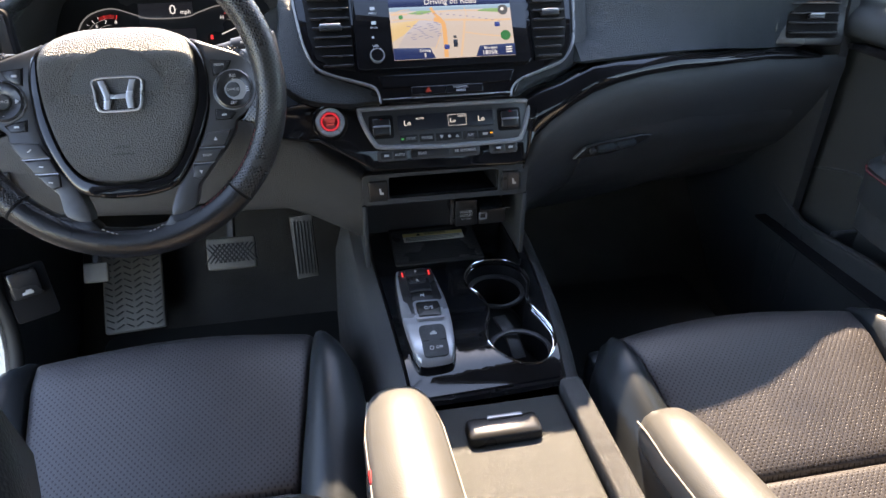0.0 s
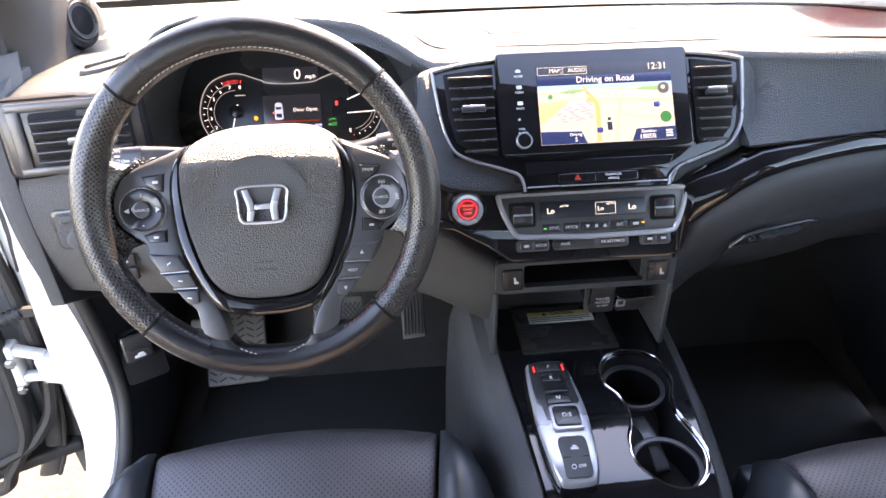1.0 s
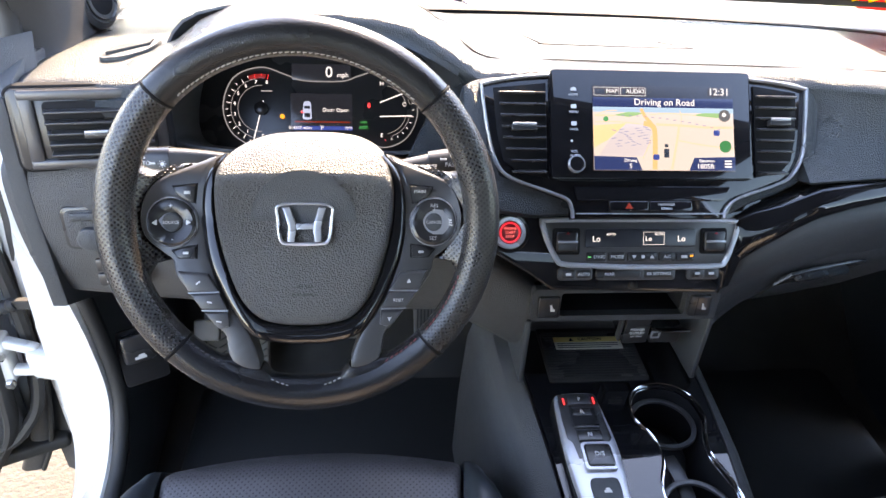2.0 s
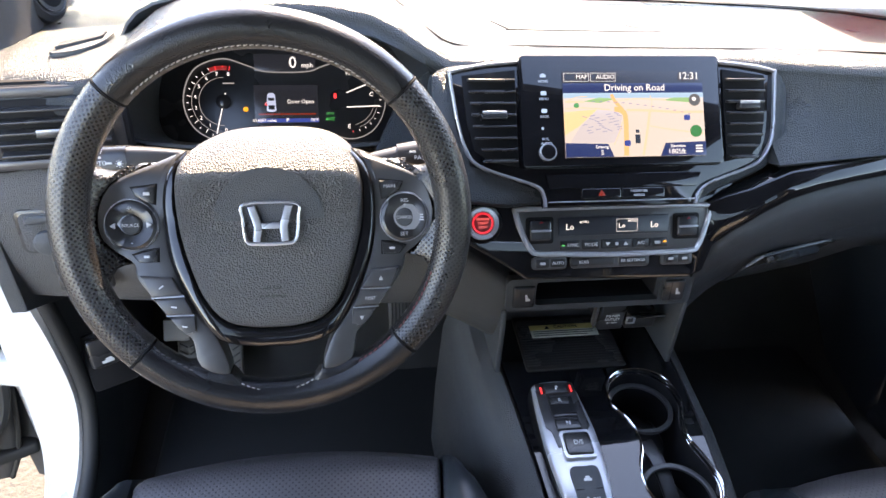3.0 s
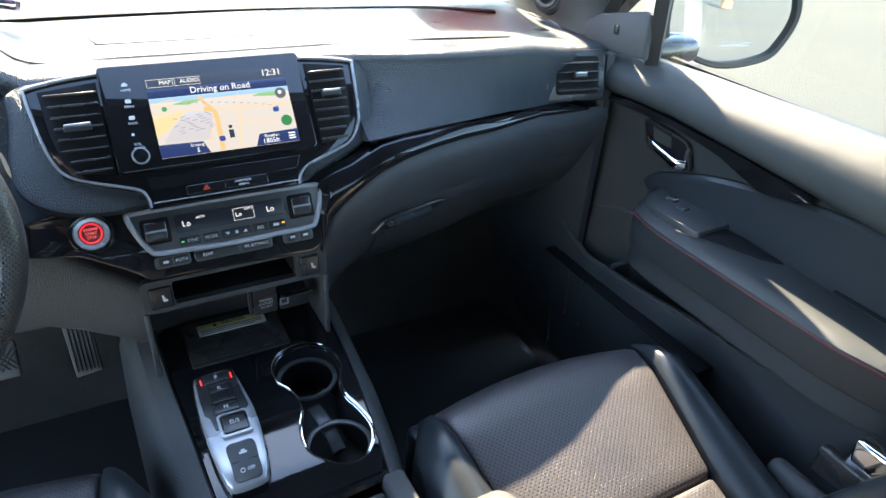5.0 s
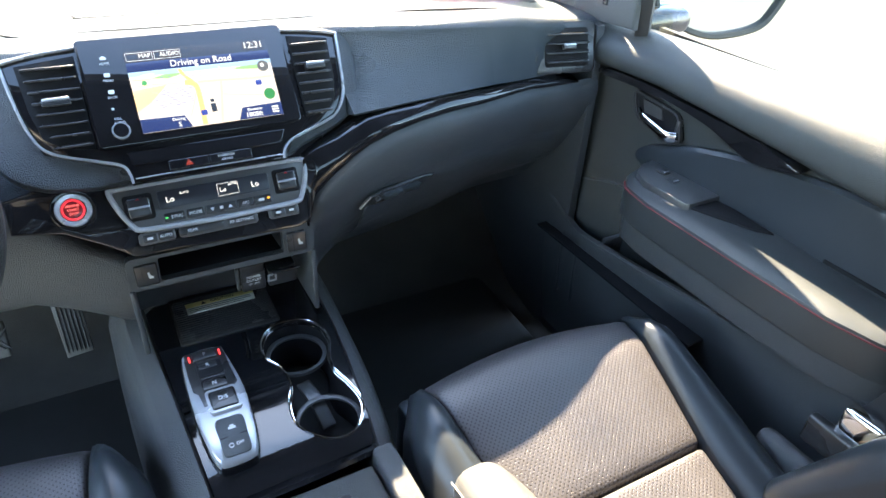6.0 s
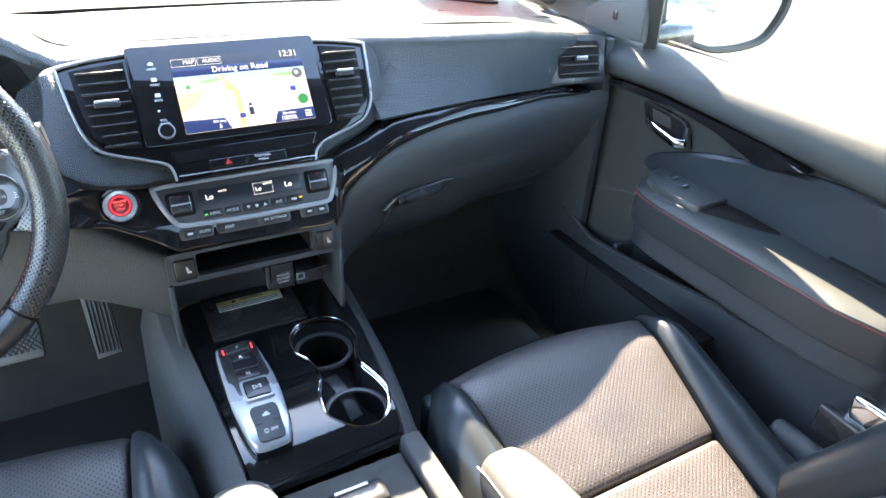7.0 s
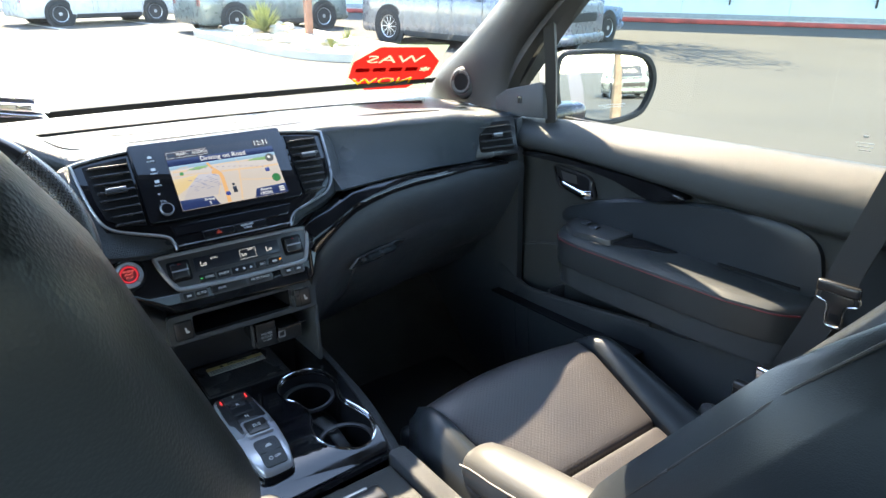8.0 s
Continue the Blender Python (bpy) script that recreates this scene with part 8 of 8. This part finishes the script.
def vehicle(name, label, at, yaw, paint, L, W, H, wb, kind="car", r=0.34):
    """A parked car or pickup: lower body, cabin, windows, arches, wheels, lamps; local x forward."""
    th = thing(name, label, "car" if kind != "pickup" else "pickup truck", (*at, 0), "parked vehicles")
    m = Matrix.Translation((*at, 0)) @ pose(0, 0, 0, 0, 0, yaw)
    belt = H * .60

    def body(p):
        t = p.x / (L / 2)
        k = (p.z - .22) / (belt - .22)
        nose = 1 - .10 * max(0, t) ** 4 - .05 * max(0, -t) ** 4
        drop = (-.16 * max(0, t - .35) ** 1.5 if kind != "pickup" else -.05 * max(0, t - .6)) * k
        return Vector((p.x, p.y * nose * (1 - .06 * max(0, k - .6)), p.z + drop * H * .6))
    part("body", rbox(L, W, belt - .22, .10, (20, 4, 4), at=(0, 0, (belt + .22) / 2), bend=body), paint, th, "painted bodywork", turn=m)
    c0, c1 = {"car": (-.40, .24), "suv": (-.47, .20), "pickup": (-.16, .20)}[kind]

    def cab(p):
        k = (p.z - belt + .05) / (H - belt + .05)
        mid = (c0 + c1) / 2 * L
        x = mid + (p.x - mid) * (1 - (.30 if kind != "suv" else .18) * k)
        return Vector((x, p.y * (1 - .20 * k), p.z))
    part("cabin", rbox((c1 - c0) * L, W * .93, H - belt + .05, .07, (6, 4, 4), at=((c0 + c1) / 2 * L, 0, (H + belt - .05) / 2), bend=cab), paint, th, turn=m)
    for s in (-1, 1):
        for a0, a1 in ((.10, .48), (.52, .90)):
            x0, x1 = (c0 + (c1 - c0) * a0) * L, (c0 + (c1 - c0) * a1) * L
            b = rbox(x1 - x0, .02, (H - belt) * .66, .02, (3, 1, 2), at=((x0 + x1) / 2, s * W * .466, belt + (H - belt) * .44), bend=lambda p: cab(p))
            part("side_window", b, M_CARGLASS, th, "dark side window", turn=m)
        for x in (c0 * L * .25, (c0 + c1) / 2 * L + .05, c1 * L * .9):
            part("door_gap", rbox(.008, .006, belt - .42, .002, at=(x, s * W * .499, (belt + .42) / 2)), M_TYRE, th, turn=m)
        for x in (-wb / 2, wb / 2):
            part("wheel_arch", moved(lathe([(r * 1.28, -.02), (r * 1.28, .012), (r * 1.16, .016)], 36), Matrix.Translation((x, s * W * .49, r)) @ pose(0, 0, 0, -90 * s, 0, 0)), M_TYRE, th, turn=m)
            wheel(th, m @ Matrix.Translation((x, s * (W / 2 - .10), r)) @ pose(0, 0, 0, -90 * s, 0, 0), r)
        part("headlamp", rbox(.22, .30, .13, .04, at=(L / 2 - .13, s * W * .36, belt - .24)), M_LAMP, th, turn=m)
        part("tail_lamp", rbox(.10, .22, .22, .03, at=(-L / 2 + .05, s * W * .38, belt - .18)), M_TAIL, th, turn=m)
        part("door_mirror", rbox(.16, .16, .14, .04, at=(c1 * L * .72, s * (W / 2 + .06), belt + .06)), paint, th, turn=m)
    part("windscreen", rbox(.02, W * .72, (H - belt) * .74, .02, (1, 3, 2), at=(c1 * L, 0, belt + (H - belt) * .42), bend=lambda p: cab(p) + Vector((.02, 0, 0))), M_CARGLASS, th, turn=m)
    part("rear_window", rbox(.02, W * .70, (H - belt) * .6, .02, (1, 3, 2), at=(c0 * L, 0, belt + (H - belt) * .45), bend=lambda p: cab(p) + Vector((-.02, 0, 0))), M_CARGLASS, th, turn=m)
    part("grille", rbox(.04, W * .55, .18, .03, at=(L / 2 - .01, 0, belt - .32)), M_TYRE, th, turn=m)
    part("front_bumper", rbox(.16, W * .92, .20, .07, (1, 3, 1), at=(L / 2 - .04, 0, .36)), paint, th, turn=m)
    part("sill", rbox(wb - 2.6 * r, W * 1.0, .16, .03, at=(0, 0, .27)), M_TYRE, th, turn=m)
    if kind == "pickup":
        part("load_bed", rbox(.32 * L, W * .84, .05, .02, at=(-.32 * L, 0, belt + .002)), M_TYRE, th, "dark open load bed", turn=m)
    return th


P_GREY = mat("grey_car_paint", (0.16, 0.17, 0.19), 0.28, metal=0.4, coat=0.7, vary=0.05)
P_BLUE = mat("blue_grey_car_paint", (0.10, 0.16, 0.26), 0.28, metal=0.4, coat=0.7, vary=0.05)
P_SILVER = mat("silver_car_paint", (0.42, 0.43, 0.44), 0.28, metal=0.5, coat=0.7, vary=0.05)
P_DARK = mat("dark_green_grey_car_paint", (0.13, 0.15, 0.14), 0.3, metal=0.3, coat=0.7, vary=0.05)
vehicle("pickup_truck", "grey crew cab pickup truck parked in the lot", (9.63, 12.2), -78.5, P_GREY, 5.6, 1.98, 1.80, 3.55, "pickup", .385)
vehicle("parked_car", "blue-grey compact car parked facing the open lane", (11.75, 12.0), 10, P_BLUE, 4.5, 1.80, 1.45, 2.7, "car", .33)
vehicle("parked_car", "dark grey car parked behind the planted island", (7.4, 18.9), 8, P_DARK, 4.6, 1.82, 1.6, 2.75, "suv", .35)
vehicle("parked_car", "white sedan parked in the sunlit lot", (3.9, 23.6), 12, M_WHITE, 4.7, 1.83, 1.47, 2.8, "car", .33)
vehicle("parked_car", "pale silver car parked at the lot's far side", (-0.9, 25.6), 12, P_SILVER, 4.6, 1.82, 1.55, 2.7, "suv", .34)
vehicle("parked_car", "dark grey car standing behind in the lane", (9.6, -30.0), 96, P_DARK, 4.6, 1.82, 1.6, 2.7, "suv", .34)

# the car's own running gear
ch = thing("chassis", "dark underbody of the white car on its four wheels", "chassis", (0, .75, .0))
part("underbody", rbox(1.45, 3.9, .16, .04, at=(0, .75, .42)), M_RUBBER, ch)
for sx in (-1, 1):
    for yy in (2.18, -.72):
        wheel(ch, Matrix.Translation((sx * .78, yy, .36)) @ pose(0, 0, 0, 0, 90 * sx, 0))

# planted island with kerb, stones and a yucca
isl = [(v.x, v.y) for v in smooth_path([(5.2, 18.0, 0), (5.05, 15.5, 0), (5.1, 13.0, 0), (5.5, 11.5, 0), (6.4, 10.8, 0), (7.3, 11.2, 0), (7.45, 13.0, 0), (7.45, 18.0, 0)], 5, True)]
kb = thing("kerb", "pale concrete kerb round the planted island", "kerb", (6.3, 14.3, 0), kind="structure")
part("kerb_stone", sweep([(x, y, .075) for x, y in isl], [(-.075, -.075), (-.075, .06), (-.05, .075), (.075, .075), (.075, -.075)], closed=True), M_KERB, kb)
part("gravel_bed", slab([(6.3 + (x - 6.3) * .96, 14.3 + (y - 14.3) * .985) for x, y in isl], .13, .01), M_GRAVEL, kb, "pale gravel bed")
rng = random.Random(5)
for k in range(16):
    x, y = rng.uniform(5.5, 7.2), rng.uniform(11.8, 17.6)
    b = bmesh.new()
    bmesh.ops.create_icosphere(b, subdivisions=2, radius=1)
    for v in b.verts:
        v.co *= 1 + .22 * noise.noise(v.co * 1.7 + Vector((k * 3.1, 0, 0)))
    b.transform(Matrix.Translation((x, y, .13 + .05)) @ pose(0, 0, 0, 0, 0, rng.uniform(0, 180)) @ Matrix.Diagonal((rng.uniform(.12, .28), rng.uniform(.10, .22), rng.uniform(.08, .16), 1)))
    solo("landscape_stone", b, M_STONE, "pale rounded landscape stone on the gravel", "stone", group="island stones")


def spiky(at, n, size, mt, lab):
    b = bmesh.new()
    rg = random.Random(int(at[0] * 10))
    for k in range(n):
        a_ = rg.uniform(0, 2 * math.pi)
        tilt = rg.uniform(.15, 1.25)
        ln = size * rg.uniform(.7, 1.1)
        d = Vector((math.cos(a_) * math.sin(tilt), math.sin(a_) * math.sin(tilt), math.cos(tilt)))
        s_ = d.cross(Vector((0, 0, 1))).normalized()
        base = Vector((at[0], at[1], .13)) + d * .02
        w_ = size * .035
        n_ = s_.cross(d)
        p = [base - s_ * w_ * .6, base + s_ * w_ * .6, base + d * ln * .5 + s_ * w_, base + d * ln + Vector((0, 0, -.12 * ln * tilt)), base + d * ln * .5 - s_ * w_]
        q = [v + n_ * w_ * .35 for v in (base + d * ln * .25,)]
        vs = [b.verts.new(v) for v in p]
        c = b.verts.new(base + d * ln * .45 - n_ * w_ * .5)
        for i in range(5):
            b.faces.new((vs[i], vs[(i + 1) % 5], c))
    th = thing("yucca_plant", lab, "plant", (at[0], at[1], .13), "island plants")
    part("blades", b, mt, th, smooth=False)
    part("stem", moved(lathe([(.06 * size, 0), (.07 * size, .10), (.03 * size, .2)], 12), Matrix.Translation((at[0], at[1], .12))), M_BARK, th)


spiky((6.35, 16.4), 130, .78, M_YUCCA, "spiky yellow-green yucca on the island")
spiky((6.9, 13.2), 60, .32, M_YUCCA, "small dry tufted plant on the gravel")
spiky((6.1, 12.4), 50, .28, M_YUCCA, "small dry tufted plant on the gravel")
solo("wooden_post", rbox(.16, .16, 2.6, .01, at=(7.15, 15.6, 1.3)), M_WOOD, "reddish wooden post standing in the island", "post")


def tree(at, height, spread, seed, lab):
    """A lot tree: tapered trunk, limbs, and a loose crown of leaf clumps."""
    rg = random.Random(seed)
    th = thing("tree", lab, "tree", (*at, 0), "lot trees")
    base = Vector((*at, 0))
    fork = base + Vector((rg.uniform(-.1, .1), rg.uniform(-.1, .1), height * .42))
    cir = [(math.cos(t), math.sin(t)) for t in [k * math.pi / 4 for k in range(8)]]
    part("trunk", sweep(smooth_path([base, base.lerp(fork, .5) + Vector((.05, -.04, 0)), fork], 5), [(x * .13, y * .13) for x, y in cir], up=(1, 0, 0), scale=lambda t: 1.25 - .6 * t), M_BARK, th)
    tips = []
    for k in range(9):
        a_ = 2 * math.pi * k / 9 + rg.uniform(-.3, .3)
        end = fork + Vector((math.cos(a_) * spread * rg.uniform(.45, .95), math.sin(a_) * spread * rg.uniform(.45, .95), height * rg.uniform(.15, .55)))
        mid = fork.lerp(end, .5) + Vector((0, 0, .15 * height * rg.uniform(.2, 1)))
        part("limb", sweep(smooth_path([fork, mid, end], 4), [(x * .05, y * .05) for x, y in cir], up=(1, 0, .1), scale=lambda t: 1.2 - t * .95), M_BARK, th)
        tips += [end, mid, mid.lerp(end, .6)]
    b = bmesh.new()
    for c in tips:
        for j in range(110):
            v = Vector((rg.gauss(0, 1), rg.gauss(0, 1), rg.gauss(0, .6))) * spread * .20
            p = c + v
            s_ = rg.uniform(.05, .11)
            d1 = Vector((rg.uniform(-1, 1), rg.uniform(-1, 1), rg.uniform(-.6, .6))).normalized() * s_
            d2 = d1.orthogonal().normalized() * s_ * .5
            b.faces.new([b.verts.new(q) for q in (p - d1, p - d2, p + d1, p + d2)])
    tagged(part("crown", b, M_LEAF, th, "loose crown of small dusty leaves", smooth=False), kind="stuff")


tree((13.8, 12.5), 4.6, 1.9, 3, "young lot tree with a loose dusty green crown")
tree((-4.5, 16.0), 4.8, 1.9, 8, "young lot tree with a loose dusty green crown")
tree((5.5, -16.0), 5.0, 2.0, 12, "young lot tree with a loose dusty green crown")

# long pale building along the lane, with its kerb
bd = thing("building", "long pale blue building wall with dark base band", "building", (21, 13, 0))
ux, uy = .575, -.818
BM_ = Matrix(((ux, uy, 0, 20.6), (uy, -ux, 0, 14.4), (0, 0, 1, 0), (0, 0, 0, 1)))      # local x along the wall, y towards the lot
part("wall", rbox(46, .4, 6.5, .03, (12, 1, 3), at=(2, -1.8, 3.25)), M_BLUEWALL, bd, "pale blue painted wall", turn=BM_)
part("base_band", rbox(46, .06, .28, .02, at=(2, -1.57, .14)), mat("grey_wall_base", (.20, .22, .23), .8), bd, "grey wall base", turn=BM_)
part("coping", rbox(46.2, .55, .22, .04, at=(2, -1.8, 6.6)), M_KERB, bd, turn=BM_)
for k in range(12):
    part("wall_joint", rbox(.03, .03, 6.2, .005, at=(-18 + 3.6 * k, -1.59, 3.3)), mat("joint_shade", (.36, .43, .47), .8) if k == 0 else bpy.data.materials["joint_shade"], bd, turn=BM_)
for k, x in enumerate((-3.2, 1.6, 6.2)):
    part("wall_bracket", rbox(.06, .10, .30, .02, at=(x, -1.5, .75)), M_TYRE, bd, turn=BM_)
solo("building_kerb", rbox(46, .18, .15, .03, (20, 1, 1), at=(2, -.4, .075)), M_REDKERB, "faded red painted kerb along the building", "kerb", "structure", turn=BM_)
solo("pavement", rbox(46, 1.1, .13, .02, at=(2, -1.02, .065)), M_KERB, "pale concrete walk along the building", "pavement", "structure", turn=BM_)
# light pole beside the pickup
lp = thing("light_pole", "slim grey parking lot light pole", "street lamp", (10.6, 15.2, 0))
part("pole", moved(lathe([(.09, 0), (.09, .3), (.055, .32), (.04, 7.2)], 16), Matrix.Translation((10.6, 15.2, 0))), M_STEEL, lp)
part("lamp_head", rbox(.28, .55, .10, .03, at=(10.6, 14.95, 7.25)), M_HARD, lp)
part("base", rbox(.5, .5, .5, .05, at=(10.6, 15.2, .25)), M_KERB, lp)
# lot paint
for k in range(5):
    b = rbox(.10, 5.0, .004, .001)
    b.transform(Matrix.Translation((-6.0 + 2.75 * k, 22.6, .004)) @ pose(0, 0, 0, 0, 0, 12))
    solo("lot_line", b, M_LINE, "faded white parking bay line on asphalt", "road marking", "structure")
